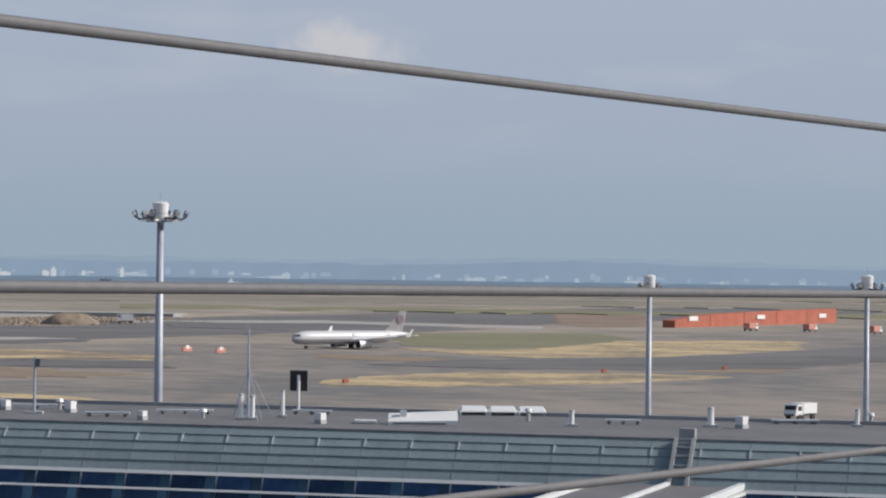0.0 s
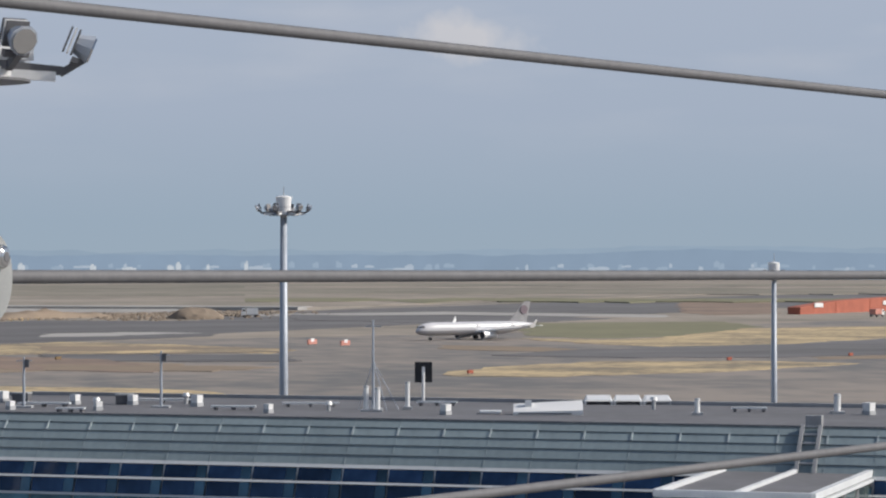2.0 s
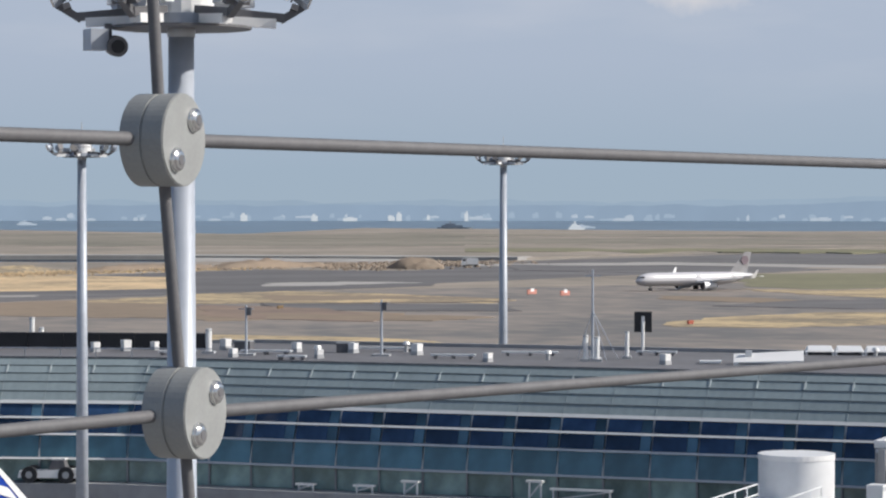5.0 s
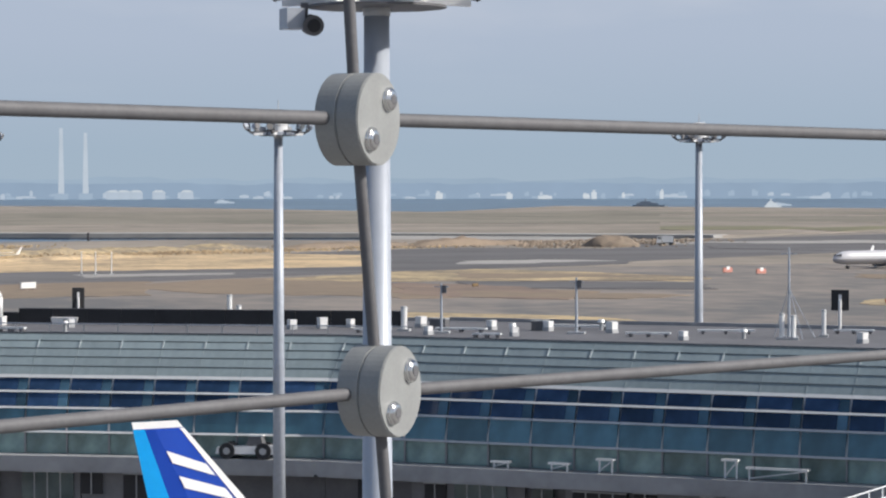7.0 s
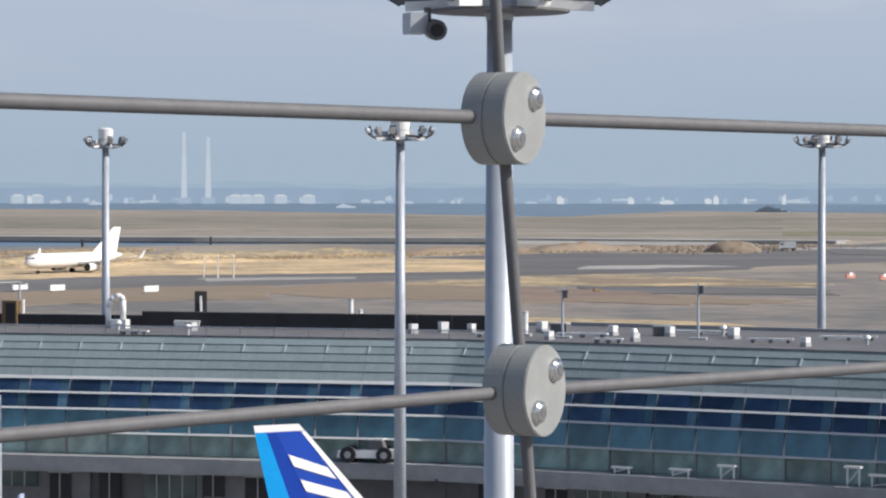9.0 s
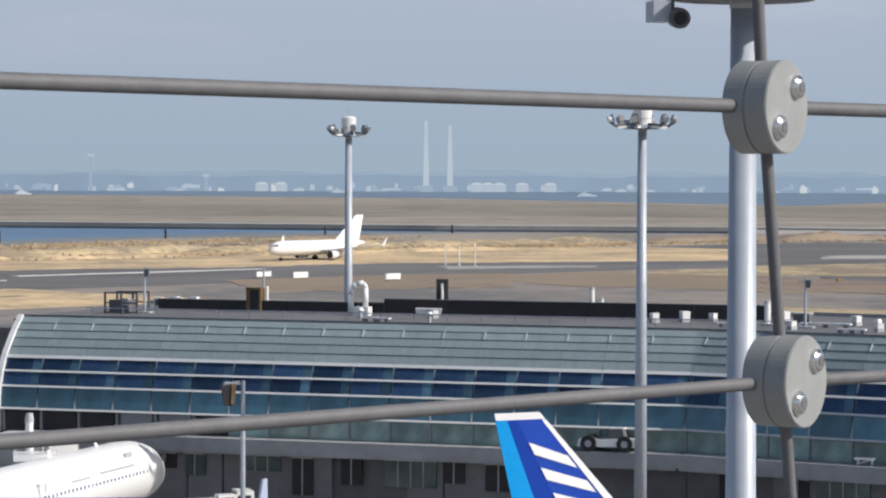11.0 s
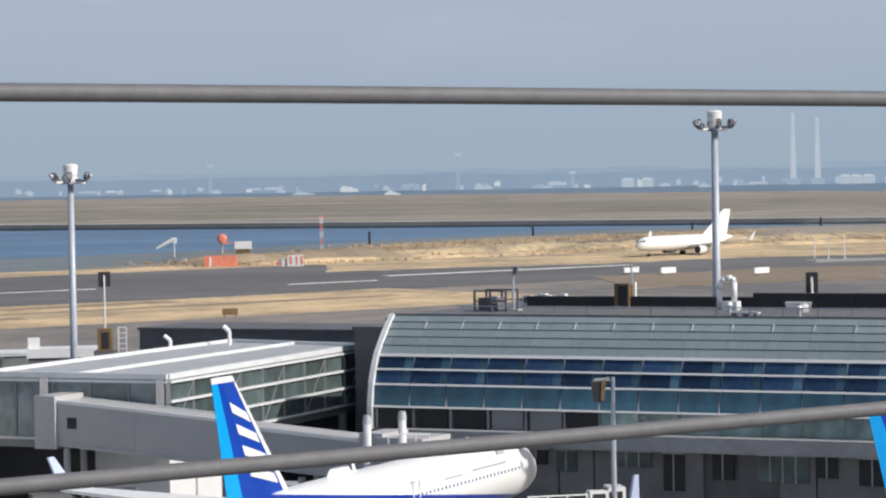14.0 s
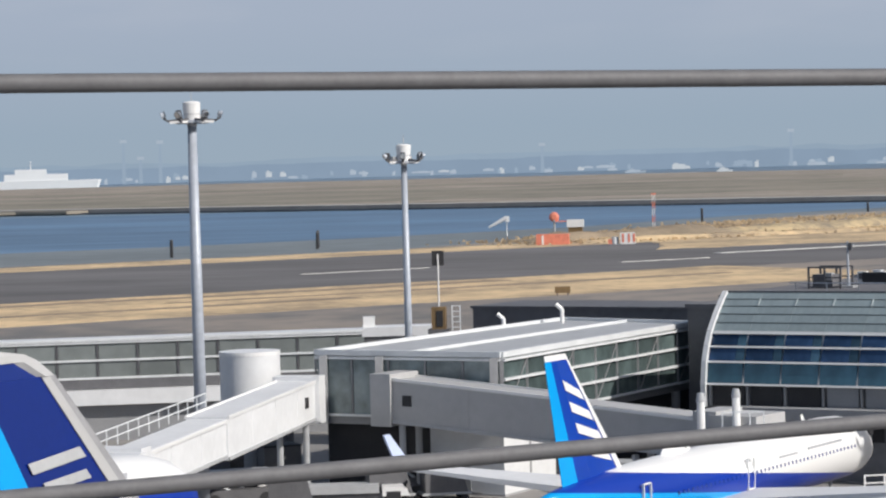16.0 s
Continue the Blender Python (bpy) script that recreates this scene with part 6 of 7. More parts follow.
def flatbed(x, y, turn):
    ob = thing("flatbed_truck", Matrix.Translation((x, y, 0)) @ Matrix.Rotation(radians(turn), 4, "Z"), "black flatbed truck with a white cab on the apron", "truck", "apron vehicles")
    part("bed", box(B(), (-0.9, 0, 0.85), (3.9, 1.9, 0.35)), M["black"], ob, "black load bed")
    part("tailboard", box(B(), (-2.8, 0, 1.1), (0.1, 1.9, 0.5)), M["dgrey"], ob)
    cab = part("cab", hull(B(), [(1.1, -.95, .6), (2.7, -.95, .6), (2.7, .95, .6), (1.1, .95, .6)], [(1.15, -.9, 2.3), (2.2, -.9, 2.3), (2.2, .9, 2.3), (1.15, .9, 2.3)]), M["white"], ob, "white cab")
    part("side_window", box(B(), (1.75, 0, 1.75), (0.8, 1.94, 0.6)), M["black"], cab)
    part("windscreen", hull(B(), [(2.56, -.8, 1.4), (2.6, -.8, 1.4), (2.6, .8, 1.4), (2.56, .8, 1.4)], [(2.26, -.8, 2.15), (2.3, -.8, 2.15), (2.3, .8, 2.15), (2.26, .8, 2.15)]), M["black"], cab)
    for sx in (-1.9, 1.8):
        for sy in (-0.8, 0.8):
            w = part("wheel", tube(B(), (sx, sy - 0.15, 0.42), (sx, sy + 0.15, 0.42), 0.42, 0.42, 16), M["black"], ob)
            part("hub", tube(B(), (sx, sy - 0.17, 0.42), (sx, sy + 0.17, 0.42), 0.2, 0.2, 10), M["grey"], w)
    return ob


flatbed(17.0, 173.6, 186)


def cargo_loader(x, y, turn):
    """A white scissor loader with a railed bridge and large wheels."""
    ob = thing("cargo_loader", Matrix.Translation((x, y, 0)) @ Matrix.Rotation(radians(turn), 4, "Z"), "white cargo loader with railed platform beside the airliner", "loader", "ground loaders")
    part("chassis", box(B(), (0, 0, 1.15), (5.2, 2.0, 0.9)), M["white"], ob)
    part("platform", box(B(), (-0.3, 0, 1.75), (4.4, 2.1, 0.16)), M["grey"], ob)
    for sx in (-2.4, -1.2, 0.0, 1.2):
        part("rail_post", box(B(), (sx, -1.0, 2.25), (0.1, 0.1, 0.9)), M["white"], ob)
    for z in (2.25, 2.7):
        part("handrail", box(B(), (-0.6, -1.0, z), (3.7, 0.08, 0.08)), M["white"], ob)
    cab = part("cab", box(B(), (2.0, -0.5, 2.2), (1.1, 0.9, 1.3)), M["white"], ob, "white driver's cab")
    part("cab_window", box(B(), (2.0, -0.5, 2.35), (0.8, 0.94, 0.7)), M["black"], cab)
    for sx in (-1.7, 0.3, 1.8):
        for sy in (-0.95, 0.95):
            w = part("wheel", tube(B(), (sx, sy - 0.14, 0.6), (sx, sy + 0.14, 0.6), 0.6, 0.6, 18), M["black"], ob)
            part("hub", tube(B(), (sx, sy - 0.17, 0.6), (sx, sy + 0.17, 0.6), 0.36, 0.36, 12), M["white"], w)
    return ob


cargo_loader(11.6, 166.4, 12)


def tow_tractor(az, turn):
    """A long low aircraft tug on the pier's ledge."""
    ob = thing("tow_tractor", ledge_pose(az, -0.55, 4.93) @ Matrix.Rotation(radians(turn), 4, "Z"), "low white aircraft tug with large black wheels on the ledge", "tug")
    part("body", hull(B(), [(-1.9, -.55, .3), (1.9, -.55, .3), (1.9, .55, .3), (-1.9, .55, .3)], [(-1.75, -.5, .85), (1.8, -.5, .72), (1.8, .5, .72), (-1.75, .5, .85)]), M["white"], ob)
    cab = part("cab", hull(B(), [(-1.1, -.45, .84), (0.0, -.45, .8), (0.0, .45, .8), (-1.1, .45, .84)], [(-0.95, -.4, 1.4), (-0.25, -.4, 1.4), (-0.25, .4, 1.4), (-0.95, .4, 1.4)]), M["dgrey"], ob, "dark glazed cab")
    part("cab_roof", box(B(), (-0.6, 0, 1.44), (0.9, 0.9, 0.08)), M["white"], cab)
    for sx in (-1.15, 1.15):
        for sy in (-0.55, 0.55):
            w = part("wheel", tube(B(), (sx, sy - 0.12, 0.5), (sx, sy + 0.12, 0.5), 0.5, 0.5, 18), M["black"], ob)
            part("hub", tube(B(), (sx, sy - 0.14, 0.5), (sx, sy + 0.14, 0.5), 0.22, 0.22, 12), M["grey"], w)
    return ob


tow_tractor(12.55, 180)


def trestle(az, w, h):
    ob = thing("ledge_trestle", ledge_pose(az, -0.6, 4.932), "white tubular trestle standing on the ledge", "trestle", "ledge trestles")
    for sx in (-0.5, 0.5):
        part("leg", box(B(), (w * sx, 0, h / 2), (0.1, 0.1, h)), M["white"], ob)
    part("top_bar", box(B(), (0, 0, h), (w + 0.3, 0.5, 0.12)), M["white"], ob)
    part("stay", bar(B(), (-w / 2, -0.1, 0.1), (w / 2, -0.1, h * 0.9), 0.07, 0.07), M["frame"], ob)
    return ob


for az, w, h in ((17.75, 0.9, 0.4), (18.95, 1.0, 0.45), (19.9, 0.8, 0.8), (22.45, 0.7, 1.1), (23.4, 3.4, 0.7)):
    trestle(az, w, h)
# ---- on the airfield ----
def board(x, y, w, h, z, material, label, turn=0.0):
    ob = thing("taxiway_sign", Matrix.Translation((x, y, 0)) @ Matrix.Rotation(radians(turn), 4, "Z"), label, "airfield sign", "airfield signs")
    part("panel", box(B(), (0, 0, z + h / 2), (w, 0.35, h)), M[material], ob)
    for s in (-0.35, 0.35):
        part("foot", box(B(), (w * s, 0, z / 2), (0.2, 0.2, z + 0.05)), M["dgrey"], ob)
    return ob


for x, y in ((220, 459), (295, 493), (331, 503), (172, 555)):
    board(x, y, 1.6, 0.6, 0.2, "brown" if x in (243, 172, 345) else "brick", "low red-brown taxiway sign board in the grass", 30)
for x, y in ((256, 622), (260, 611)):
    ob = board(x, y, 3.4, 1.1, 0.2, "salmon", "orange and white equipment hut beside the taxiway", 30)
    part("band", box(B(), (0, -0.2, 1.2), (1.2, 0.06, 0.8)), M["white"], ob)
for x, y in ((63, 578), (81, 568), (56, 585)):
    board(x, y, 4.2, 1.2, 0.4, "white", "long white approach light box by the runway", 38)
board(-21, 436, 2.4, 1.0, 0.4, "brown", "brown taxiway sign board on dry grass", 5)
ob = thing("equipment_hut", Matrix.Translation((-35, 684, 0)), "bright orange equipment hut on the runway verge", "hut")
part("hut", box(B(), (0, 0, 1.3), (8.0, 3.5, 2.6)), M["hut"], ob)
part("door", box(B(), (-2.4, -1.78, 1.2), (0.5, 0.08, 2.2)), M["white"], ob)
ob = thing("radar_tower", Matrix.Translation((-36, 745, 0)), "orange radar reflector on a white cabin", "radar")
part("mast", tube(B(), (-1.6, 0, 0), (-1.6, 0, 5.2), 0.3, 0.3, 10), M["grey"], ob)
bm = B()
tube(bm, (-1.6, -0.3, 5.4), (-1.6, 0.1, 5.4), 0.7, 1.35, 14)
part("reflector", bm, M["hut"], ob, "orange dish")
part("walkway", box(B(), (1.0, 0, 4.2), (5.0, 1.2, 0.3)), M["hut"], ob, "orange walkway")
part("cabin", box(B(), (4.0, 0, 3.6), (4.5, 2.5, 2.0)), M["white"], ob)
part("stand", box(B(), (4.0, 0, 1.3), (3.8, 2.0, 2.6)), M["brown"], ob)
ob = thing("monitor_hut", Matrix.Translation((-17, 672, 0)), "white and orange monitor hut with small tanks", "hut")
part("cabin", box(B(), (0.6, 0, 1.5), (3.6, 2.6, 2.6)), M["white"], ob, "white cabin")
for dx in (-0.5, 0.9, 2.1):
    part("band", box(B(), (dx, -1.32, 1.6), (0.5, 0.06, 2.0)), M["hut"], ob, "orange band")
part("tank", tube(B(), (-2.4, 0, 0.1), (-2.4, 0, 1.9), 0.9, 0.9, 14), M["white"], ob, "white tank")
part("cover", box(B(), (-3.6, 0, 0.7), (1.0, 1.2, 1.2)), M["hut"], ob)
part("plinth", box(B(), (-0.8, 0, 0.1), (6.6, 3.0, 0.24)), M["ledge"], ob)
ob = thing("lattice_tower", Matrix.Translation((-11, 735, 0)), "red and white slender lattice tower", "tower")
for colour, tiers in (("hut", (0, 2, 4)), ("bridge", (1, 3, 5))):
    leg = mesh_of("leg", bar(B(), (0, 0, 0), (0, 0, 1.78), 0.16, 0.16), M[colour])
    lattice = mesh_of("lattice", bar(B(), (-.3, 0, 0.05), (.3, 0, 1.72), 0.12, 0.12), M[colour])
    for i in tiers:
        for name, me, spots in (("leg", leg, ((-.3, -.3), (.3, -.3), (.3, .3), (-.3, .3))), ("lattice", lattice, ((0, -.3), (0, .3)))):
            for x, y in spots:
                o = new(name, me)
                o.parent = ob
                o.location = (x, y, 1.8 * i)
part("head", box(B(), (0, 0, 11.0), (1.3, 0.8, 0.4)), M["hut"], ob)
ob = thing("windsock", Matrix.Translation((-52, 770, 0)), "pale windsock on a pole by the shore", "windsock")
part("pole", tube(B(), (0, 0, 0), (0, 0, 5.2), 0.15, 0.1, 8), M["white"], ob)
part("sock", tube(B(), (0, 0, 5.0), (-5.0, 0, 2.4), 0.65, 0.3, 12), M["white"], ob)
part("head", box(B(), (0.2, 0, 4.6), (1.0, 0.8, 1.6)), M["white"], ob)
for x, y in ((-133, 702), (-101, 742), (-103, 758), (2, 925), (58, 955), (118, 1000), (170, 1035)):
    ob = thing("channel_marker", Matrix.Translation((x, y, -2.2)), "dark marker post standing in the shallow water", "marker post", "channel markers")
    part("post", tube(B(), (0, 0, 0), (0, 0, 5.0), 0.45, 0.4, 10), M["black"], ob)
    part("cap", tube(B(), (0, 0, 5.0), (0, 0, 5.3), 0.5, 0.3, 10), M["dgrey"], ob)
for x, y in ((109, 653), (112.6, 652), (106, 655)):
    ob = thing("frangible_mast", Matrix.Translation((x, y, 0)), "thin white mast beside the runway", "mast", "glide path masts")
    part("pole", tube(B(), (0, 0, 0), (0, 0, 5.6), 0.14, 0.1, 8), M["white"], ob)
    part("foot", box(B(), (0, 0, 0.2), (0.8, 0.8, 0.4)), M["grey"], ob)
black_sign(Matrix.Translation((-34.5, 372, 0)) @ Matrix.Rotation(radians(5), 4, "Z"), 1.6, 2.0, 8.6, "black signal board on a tall white post")
ob = thing("signal_hut", Matrix.Translation((-19.5, 210, 0)), "brown signal cabin with a ladder frame above the roof", "cabin")
part("cabin", box(B(), (0, 0, 9.9), (1.05, 1.2, 1.7)), M["brown"], ob)
part("hatch", box(B(), (0.1, -0.62, 9.9), (0.5, 0.06, 1.2)), M["black"], ob)
part("plinth", box(B(), (0, 0, 4.6), (1.6, 1.6, 9.0)), M["dgrey"], ob)
for dx in (1.0, 1.6):
    part("ladder_rail", box(B(), (dx, 0, 9.9), (0.1, 0.1, 1.9)), M["frame"], ob)
for k in range(5):
    part("rung", box(B(), (1.3, 0, 9.2 + 0.4 * k), (0.6, 0.07, 0.07)), M["frame"], ob)
for x, y, h in ((-10.3, 212, 10.6), (-14.5, 208, 10.2)):
    ob = thing("roof_cowl", Matrix.Translation((x, y, 8.9)), "white bent cowl pipe on the corridor roof", "cowl", "roof cowls")
    part("pipe", tube(B(), (0, 0, 0), (0, 0, h - 9.2), 0.16, 0.16, 10), M["white"], ob)
    part("bend", tube(B(), (0, 0, h - 9.25), (-0.45, 0, h - 8.85), 0.16, 0.16, 10), M["white"], ob)
# the long orange-red hangar wall, its vehicles and gantries
ob = thing("red_shed", Matrix.Translation((515, 838, 0)), "very long low orange-red shed on the airfield", "shed")
dv = Vector((665 - 515, 929 - 838, 0))
for i in range(1, 6):
    a, b = dv * (i / 6), dv * ((i + 0.985) / 6)
    n = Vector((dv.y, -dv.x, 0)).normalized()
    h0, h1 = (0, 2.6, 4.4, 5.0, 5.3, 5.6, 5.9)[i:i + 2]
    part("bay", hull(B(), [a, b, b - n * 5, a - n * 5], [v + Vector((0, 0, h)) for v, h in ((a, h0), (b, h1), (b - n * 5, h1), (a - n * 5, h0))]), M["redroof"], ob)
    if i % 2 == 1:
        c = lerp(a, b, 0.5) + n * 0.3
        part("sign_plate", bar(B(), c - dv.normalized() * 3.5 + Vector((0, 0, 3.2)), c + dv.normalized() * 3.5 + Vector((0, 0, 3.2)), 0.2, 1.6), M["white"], ob, "white plate")
for x, y in ((515, 800), (533, 790), (540, 762)):
    truck(x + 30, y + 12, 30, 7, 2.4, 2.6, "service truck with a pale red load before the red shed", "salmon")


# ---- baggage dollies, blocks for the dark void and dark gear under the bridges ----
def dolly(x, y, turn, load):
    ob = thing("baggage_dolly", Matrix.Translation((x, y, 0)) @ Matrix.Rotation(radians(turn), 4, "Z"), "flat grey baggage dolly with " + ("a dull container" if load else "an empty bed") + " on the apron", "baggage dolly", "baggage dollies")
    part("bed", box(B(), (0, 0, 0.55), (3.2, 1.6, 0.16)), M["grey"], ob)
    part("drawbar", bar(B(), (1.6, 0, 0.45), (2.5, 0, 0.35), 0.08, 0.08), M["dgrey"], ob)
    for sx in (-1.2, 1.2):
        for sy in (-0.7, 0.7):
            part("wheel", tube(B(), (sx, sy - 0.09, 0.25), (sx, sy + 0.09, 0.25), 0.25, 0.25, 12), M["black"], ob)
    if load:
        part("container", hull(B(), [(-1.4, -.75, .63), (1.4, -.75, .63), (1.4, .75, .63), (-1.4, .75, .63)], [(-1.4, -.75, 2.1), (1.0, -.75, 2.1), (1.0, .75, 2.1), (-1.4, .75, 2.1)]), M["dgrey" if x < 0 else "white"], ob, "dull cargo container")
    return ob


# container-like blocks added to darken the void under the bridges
for x, y, turn, w in ((-36.0, 193.0, 12, 6.0), (-31.5, 196.0, -4, 5.0), (-28.5, 186.5, 25, 2.6), (-37.5, 184.0, -20, 4.0)):
    ob = thing("void_block", Matrix.Translation((x, y, 0)) @ Matrix.Rotation(radians(turn), 4, "Z"), "dark grey block added for the dark void under the bridges", "container", "cargo containers")
    part("body", box(B(), (0, 0, 1.55), (w, 2.4, 2.7)), M["dgrey"], ob)
    part("skid", box(B(), (0, 0, 0.1), (w * 0.94, 2.2, 0.2)), M["black"], ob)
    part("lid", box(B(), (0, 0, 2.95), (w + 0.06, 2.46, 0.1)), M["black"], ob)
rnd = random.Random(21)
for i, (x, y) in enumerate(((-33, 172), (-29.5, 173), (-26, 175), (-35, 178), (-24, 181), (-20, 177.5), (-16.5, 178), (-28, 168), (20, 182), (23.5, 183), (27, 181.5), (31, 178), (36, 176.5))):
    dolly(x, y, rnd.uniform(-30, 30), i % 3 != 1)
for x, y in ((-34, 166), (-30, 178), (-18, 183), (-6, 180)):
    ob = thing("ground_loader", Matrix.Translation((x, y, 0)) @ Matrix.Rotation(radians(rnd.uniform(-40, 40)), 4, "Z"), "dark grey ground loader with raised platform", "loader", "ground loaders")
    part("chassis", box(B(), (0, 0, 0.7), (5.0, 2.2, 0.7)), M["dgrey"], ob)
    part("platform", box(B(), (0.4, 0, 2.1), (4.0, 2.3, 0.2)), M["grey"], ob)
    for sx in (-1.2, 1.8):
        part("scissor", bar(B(), (sx - 0.9, 0.8, 1.0), (sx + 0.6, 0.8, 2.0), 0.14, 0.14), M["frame"], ob)
        part("scissor", bar(B(), (sx + 0.6, -0.8, 1.0), (sx - 0.9, -0.8, 2.0), 0.14, 0.14), M["frame"], ob)
    for sx in (-1.7, 1.7):
        for sy in (-1.0, 1.0):
            part("wheel", tube(B(), (sx, sy - 0.15, 0.42), (sx, sy + 0.15, 0.42), 0.42, 0.42, 14), M["black"], ob)

# ---- scrub, mound, and the hazy coast ----
def clumps(name, label, centres, n, seed, r0, r1, material, flat=0.6):
    """Bushes: many small irregular tufts in one object."""
    rnd = random.Random(seed)
    vs, fs = [], []
    for _ in range(n):
        a, b, spread = centres[rnd.randrange(len(centres))]
        t = rnd.random()
        x, y = lerp(a[0], b[0], t) + rnd.gauss(0, spread), lerp(a[1], b[1], t) + rnd.gauss(0, spread)
        r = rnd.uniform(r0, r1)
        k, seg = len(vs), 6
        for ring, (h, f) in enumerate(((0.0, 1.0), (0.55, 0.85))):
            for i in range(seg):
                q = r * f * rnd.uniform(0.7, 1.25)
                an = 2 * math.pi * (i + 0.5 * ring) / seg
                vs.append((x + q * math.cos(an), y + q * math.sin(an), h * r * flat * rnd.uniform(0.8, 1.2)))
        vs.append((x + rnd.uniform(-.3, .3) * r, y + rnd.uniform(-.3, .3) * r, r * flat * rnd.uniform(0.9, 1.5)))
        for i in range(seg):
            j = (i + 1) % seg
            fs += [(k + i, k + j, k + seg + i), (k + j, k + seg + j, k + seg + i), (k + seg + i, k + seg + j, k + 2 * seg)]
    me = bpy.data.meshes.new(name)
    me.from_pydata(vs, [], fs)
    me.materials.append(material)
    return tagged(new(name, me), label, "vegetation", kind="stuff")


def reeds(name, label, lines, n, seed, h0, h1, material):
    """Tall dry grass: many thin leaning blades in one object."""
    rnd = random.Random(seed)
    vs, fs = [], []
    for _ in range(n):
        a, b, spread = lines[rnd.randrange(len(lines))]
        t = rnd.random()
        x, y = lerp(a[0], b[0], t) + rnd.gauss(0, spread), lerp(a[1], b[1], t) + rnd.gauss(0, spread)
        h = rnd.uniform(h0, h1) * (0.65 + 0.7 * noise.noise((x * 0.06, y * 0.06, 3)))
        w, k = rnd.uniform(0.25, 0.6), len(vs)
        lx, ly = rnd.uniform(-.3, .3), rnd.uniform(-.3, .3)
        vs += [(x - w, y, 0), (x + w, y - w, 0), (x, y + w, 0), (x + lx - w * .4, y + ly, h), (x + lx + w * .4, y + ly, h * 0.9)]
        fs += [(k, k + 1, k + 4, k + 3), (k + 1, k + 2, k + 4), (k + 2, k, k + 3), (k + 2, k + 3, k + 4)]
    me = bpy.data.meshes.new(name)
    me.from_pydata(vs, [], fs)
    me.materials.append(material)
    return tagged(new(name, me), label, "vegetation", kind="stuff")


def ridge(name, label, a, b, width, height, material, seed):
    """A long low uneven bank of grass between two plan points."""
    a, b = Vector((*a, 0)), Vector((*b, 0))
    n, m = max(12, int((b - a).length / 1.6)), 8
    side = Vector((a.y - b.y, b.x - a.x, 0)).normalized()
    vs, fs = [], []
    for i in range(n + 1):
        for j in range(m + 1):
            t = 2 * j / m - 1
            p = lerp(a, b, i / n) + side * (t * width / 2 * (0.75 + 0.5 * noise.noise((i * 0.11, seed, 0))))
            bell = math.sqrt(max(0.0, 1 - t * t)) * min(1.0, 6 * i / n, 6 * (n - i) / n)
            h = height * bell * (0.7 + 0.5 * noise.noise((p.x * 0.05, p.y * 0.05, seed)) + 0.3 * noise.noise((p.x * 0.3, p.y * 0.3, seed + 2)))
            vs.append((p.x, p.y, max(0.0, h) + (0.0 if 0 < j < m else -0.2)))
    for i in range(n):
        for j in range(m):
            k = i * (m + 1) + j
            fs.append((k, k + m + 1, k + m + 2, k + 1))
    me = bpy.data.meshes.new(name)
    me.from_pydata(vs, [], fs)
    me.materials.append(material)
    for f in me.polygons:
        f.use_smooth = True
    return tagged(new(name, me), label, "grass bank", kind="structure")


for seed, (a, b, w, h, k) in enumerate((((-44, 700), (10, 742), 20, 2.6, "bank"), ((-8, 730), (70, 800), 22, 2.4, "drygrass"), ((50, 770), (130, 850), 26, 2.6, "drygrass"), ((110, 830), (205, 900), 24, 2.0, "drygrass"),
                                        ((-35, 690), (60, 742), 12, 1.3, "grass"), ((60, 745), (160, 815), 12, 1.2, "grass"), ((205, 880), (262, 915), 16, 2.8, "earth"), ((255, 905), (305, 925), 16, 3.0, "earth"))):
    ridge("grass_bank", "low uneven bank of dry grass along the shore", a, b, w, h, M[k], seed)
reeds("dry_reeds", "tall dry yellow reeds along the shore", [((-30, 690), (90, 775), 6), ((90, 790), (260, 905), 9), ((-45, 700), (20, 850), 9), ((20, 850), (130, 950), 9)], 5000, 5, 0.5, 1.2, M["grass"])
clumps("dark_scrub", "dark brown scrub on the shore", [((0, 770), (110, 880), 6), ((230, 900), (330, 960), 12), ((300, 880), (380, 980), 12)], 2500, 6, 0.35, 0.9, M["earth"], 0.7)
bm = B()
bmesh.ops.create_icosphere(bm, subdivisions=4, radius=1, matrix=Matrix.Translation((322, 884, -0.4)) @ Matrix.Diagonal((9.5, 8, 4.2, 1)))
for v in bm.verts:
    v.co += Vector((0, 0, 1)) * noise.noise(v.co * 0.35) * 0.9 + Vector((1, 0, 0)) * noise.noise(v.co * 0.2 + Vector((9, 0, 0))) * 1.4
solid("earth_mound", bm, M["earth"], "brown heap of bare earth", "earth mound", smooth=False)

CR = 3650.0


def hills(name, d, rise, bump, material, label, seed):
    """A long low ridge of uneven height on an arc round the bay."""
    bm, prev = B(), None
    for i in range(261):
        az = -22 + 70 * i / 260
        h = rise + bump * (noise.noise((az * 0.35, seed, 0)) + 0.8 * noise.noise((az * 1.4, seed + 3, 0)) + 0.35 * noise.noise((az * 6, seed + 1, 0))) + 7 * math.exp(-((az - 30.5) / 2.6) ** 2)
        p, q = polar(az, d), polar(az, d + 200)
        cur = [bm.verts.new((p.x, p.y, -2)), bm.verts.new((p.x, p.y, max(8, h))), bm.verts.new((q.x, q.y, max(8, h))), bm.verts.new((q.x, q.y, -2))]
        if prev:
            for k in range(3):
                bm.faces.new((prev[k], cur[k], cur[k + 1], prev[k + 1]))
        prev = cur
    return solid(name, bm, material, label, "distant coast", kind="structure")


# both ridges glow in haze-mixed blue and take no sunlight
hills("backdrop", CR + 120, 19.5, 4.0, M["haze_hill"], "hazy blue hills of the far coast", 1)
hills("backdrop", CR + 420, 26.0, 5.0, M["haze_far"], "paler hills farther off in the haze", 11)

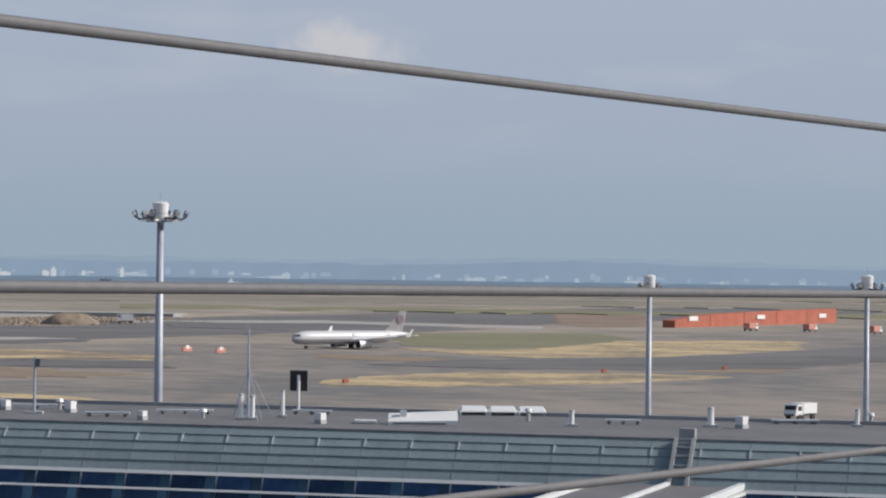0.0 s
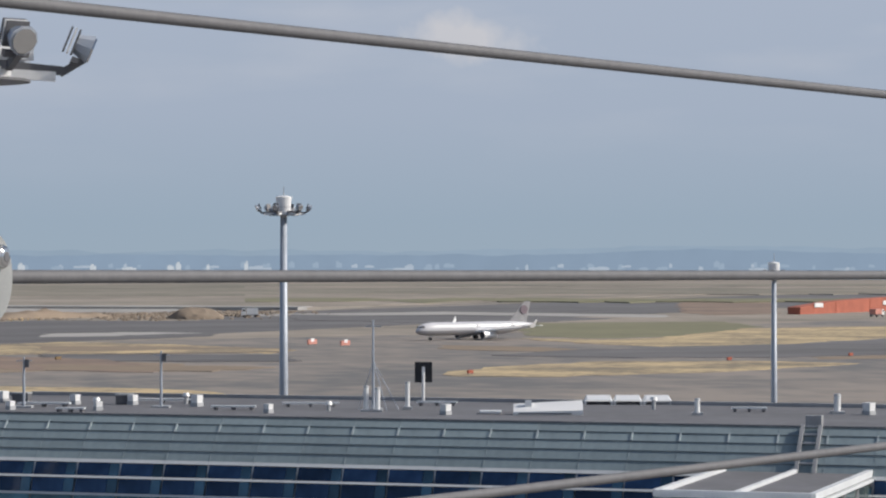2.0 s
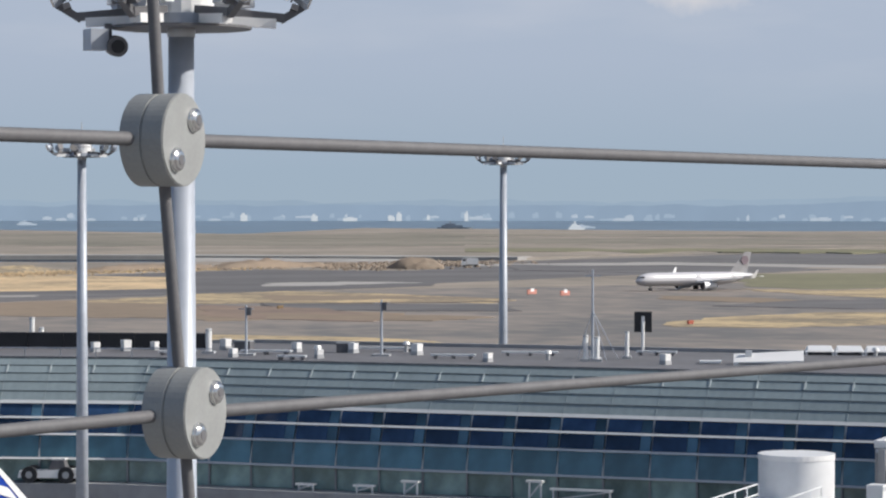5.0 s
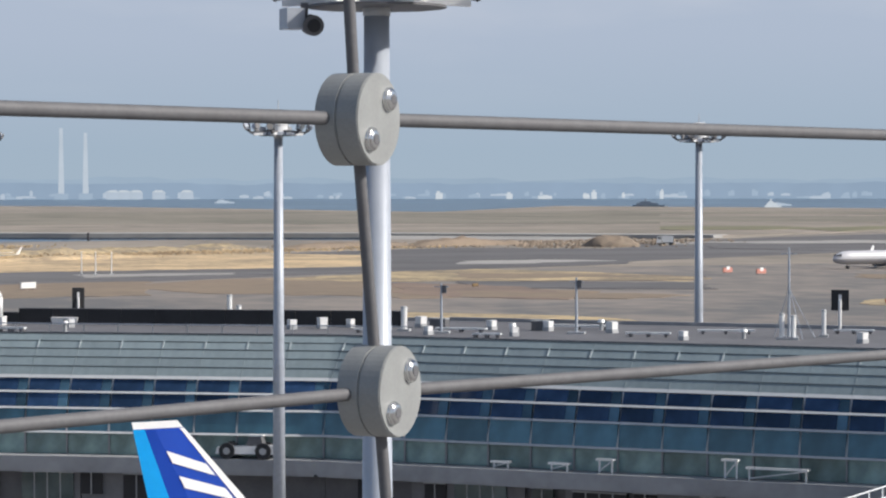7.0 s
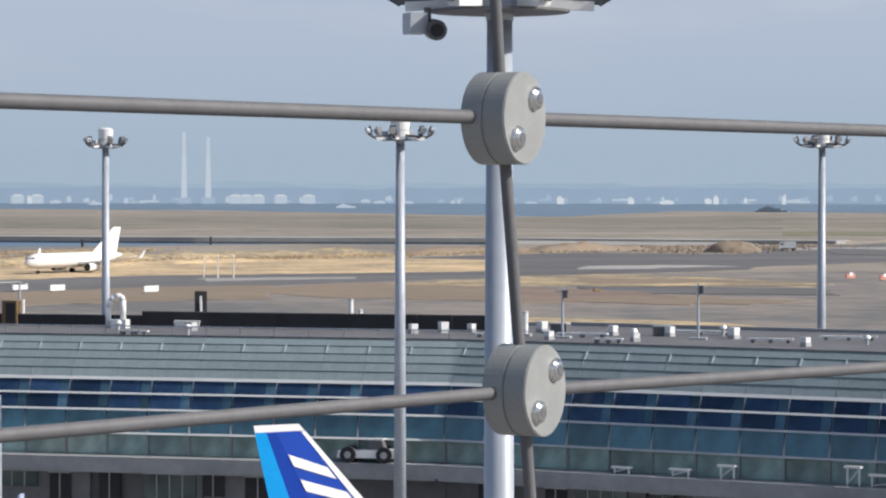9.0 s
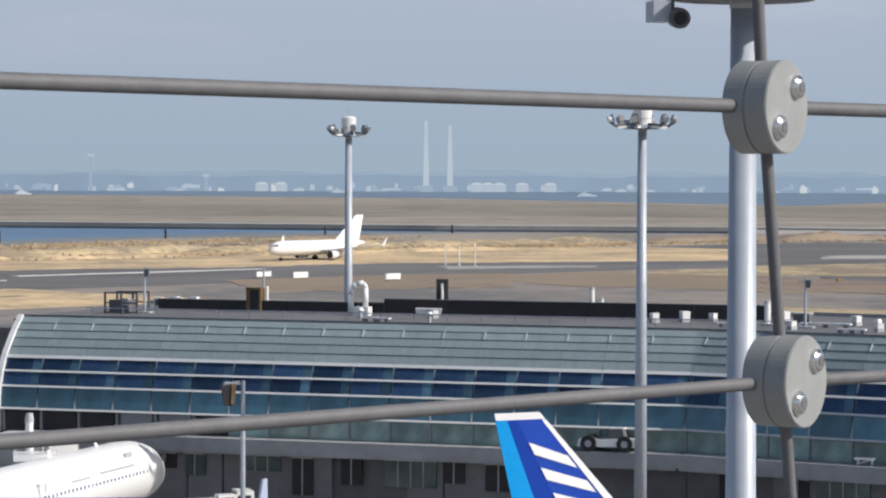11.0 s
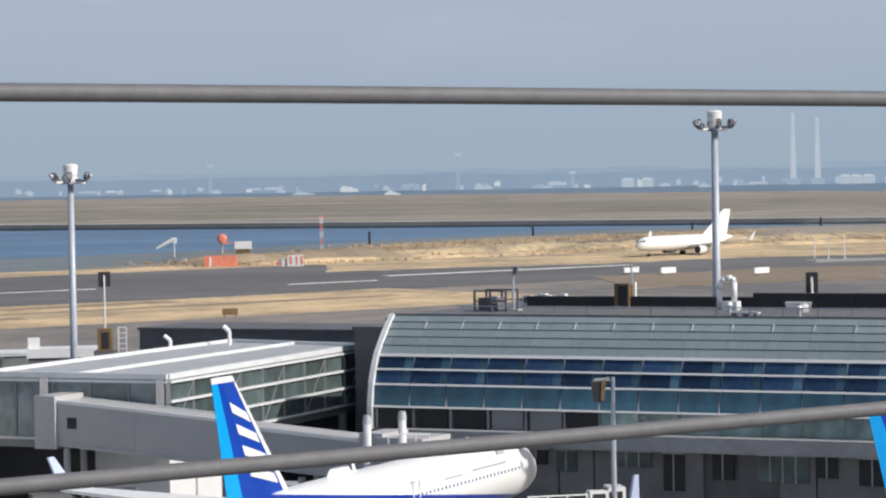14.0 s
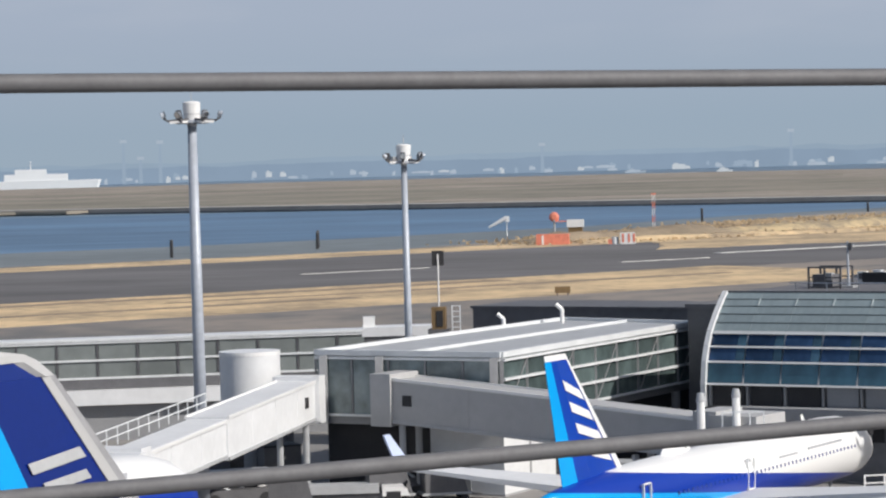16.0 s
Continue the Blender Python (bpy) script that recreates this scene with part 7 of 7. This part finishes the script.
# coast buildings, tanks, chimneys and towers glow in haze-mixed tones too
rnd = random.Random(11)


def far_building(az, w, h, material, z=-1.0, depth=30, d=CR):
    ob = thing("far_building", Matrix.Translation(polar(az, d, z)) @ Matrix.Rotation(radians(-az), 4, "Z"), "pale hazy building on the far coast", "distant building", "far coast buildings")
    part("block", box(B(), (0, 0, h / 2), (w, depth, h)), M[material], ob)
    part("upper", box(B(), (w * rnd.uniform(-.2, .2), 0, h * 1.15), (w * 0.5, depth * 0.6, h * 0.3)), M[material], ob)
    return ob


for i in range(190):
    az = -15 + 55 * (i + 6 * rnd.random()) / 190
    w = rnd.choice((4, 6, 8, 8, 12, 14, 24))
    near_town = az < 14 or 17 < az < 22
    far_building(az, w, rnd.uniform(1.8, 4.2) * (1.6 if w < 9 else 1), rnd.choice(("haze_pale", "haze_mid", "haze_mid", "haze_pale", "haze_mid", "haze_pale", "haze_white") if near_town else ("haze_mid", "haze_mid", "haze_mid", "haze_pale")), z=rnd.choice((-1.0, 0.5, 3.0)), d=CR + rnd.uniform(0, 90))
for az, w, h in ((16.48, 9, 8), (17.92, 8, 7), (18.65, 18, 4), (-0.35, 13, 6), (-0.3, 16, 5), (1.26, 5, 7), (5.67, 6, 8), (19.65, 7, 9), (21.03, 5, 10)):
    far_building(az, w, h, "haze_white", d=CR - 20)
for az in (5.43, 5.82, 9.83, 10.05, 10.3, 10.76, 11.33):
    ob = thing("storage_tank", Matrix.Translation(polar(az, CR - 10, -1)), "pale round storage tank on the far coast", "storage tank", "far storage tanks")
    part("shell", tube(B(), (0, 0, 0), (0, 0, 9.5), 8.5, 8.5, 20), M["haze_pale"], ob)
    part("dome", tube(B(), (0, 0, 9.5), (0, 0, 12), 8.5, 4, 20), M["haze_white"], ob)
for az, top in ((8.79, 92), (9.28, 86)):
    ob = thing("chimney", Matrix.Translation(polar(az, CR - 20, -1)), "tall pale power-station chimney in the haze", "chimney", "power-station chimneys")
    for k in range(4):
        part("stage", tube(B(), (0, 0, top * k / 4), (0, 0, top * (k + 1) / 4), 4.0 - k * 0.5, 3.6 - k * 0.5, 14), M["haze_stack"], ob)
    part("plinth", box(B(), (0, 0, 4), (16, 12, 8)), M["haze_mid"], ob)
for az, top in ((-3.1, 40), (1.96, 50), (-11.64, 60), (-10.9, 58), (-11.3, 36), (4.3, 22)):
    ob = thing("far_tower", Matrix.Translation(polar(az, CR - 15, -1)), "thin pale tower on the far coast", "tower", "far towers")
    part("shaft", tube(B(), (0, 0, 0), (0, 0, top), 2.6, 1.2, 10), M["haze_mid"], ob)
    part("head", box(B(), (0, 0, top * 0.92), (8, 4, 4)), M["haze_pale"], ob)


def ship(az, d, L, h, label, material="haze_white"):
    ob = thing("ship", Matrix.Translation(polar(az, d, -1.6)) @ Matrix.Rotation(radians(-az), 4, "Z"), label, "ship")
    hl = [(-L / 2, -5, 0), (L / 2 - 4, -5, 0), (L / 2 - 1, 0, 0), (L / 2 - 4, 5, 0), (-L / 2, 5, 0)]
    part("hull", hull(B(), hl, [(x * 1.04, y * 1.15, h * 0.4) for x, y, z in hl]), M[material], ob)
    part("deckhouse", box(B(), (-L * 0.1, 0, h * 0.55), (L * 0.6, 7, h * 0.35)), M[material], ob)
    part("bridge", box(B(), (-L * 0.15, 0, h * 0.82), (L * 0.3, 6, h * 0.28)), M[material], ob)
    part("mast", tube(B(), (-L * 0.15, 0, h * 0.9), (-L * 0.15, 0, h * 1.35), 0.8, 0.5, 8), M[material], ob)
    return ob


# all ships but the ferry and the barge glow in haze-mixed tones
ship(-13.2, 3350, 125, 24, "large white ferry passing behind the far bank", "haze_ferry")
ship(20.81, 2490, 32, 6, "dull grey work barge on the sea", "haze_dark")
ship(23.3, 2470, 15, 6, "white work ship on the sea")
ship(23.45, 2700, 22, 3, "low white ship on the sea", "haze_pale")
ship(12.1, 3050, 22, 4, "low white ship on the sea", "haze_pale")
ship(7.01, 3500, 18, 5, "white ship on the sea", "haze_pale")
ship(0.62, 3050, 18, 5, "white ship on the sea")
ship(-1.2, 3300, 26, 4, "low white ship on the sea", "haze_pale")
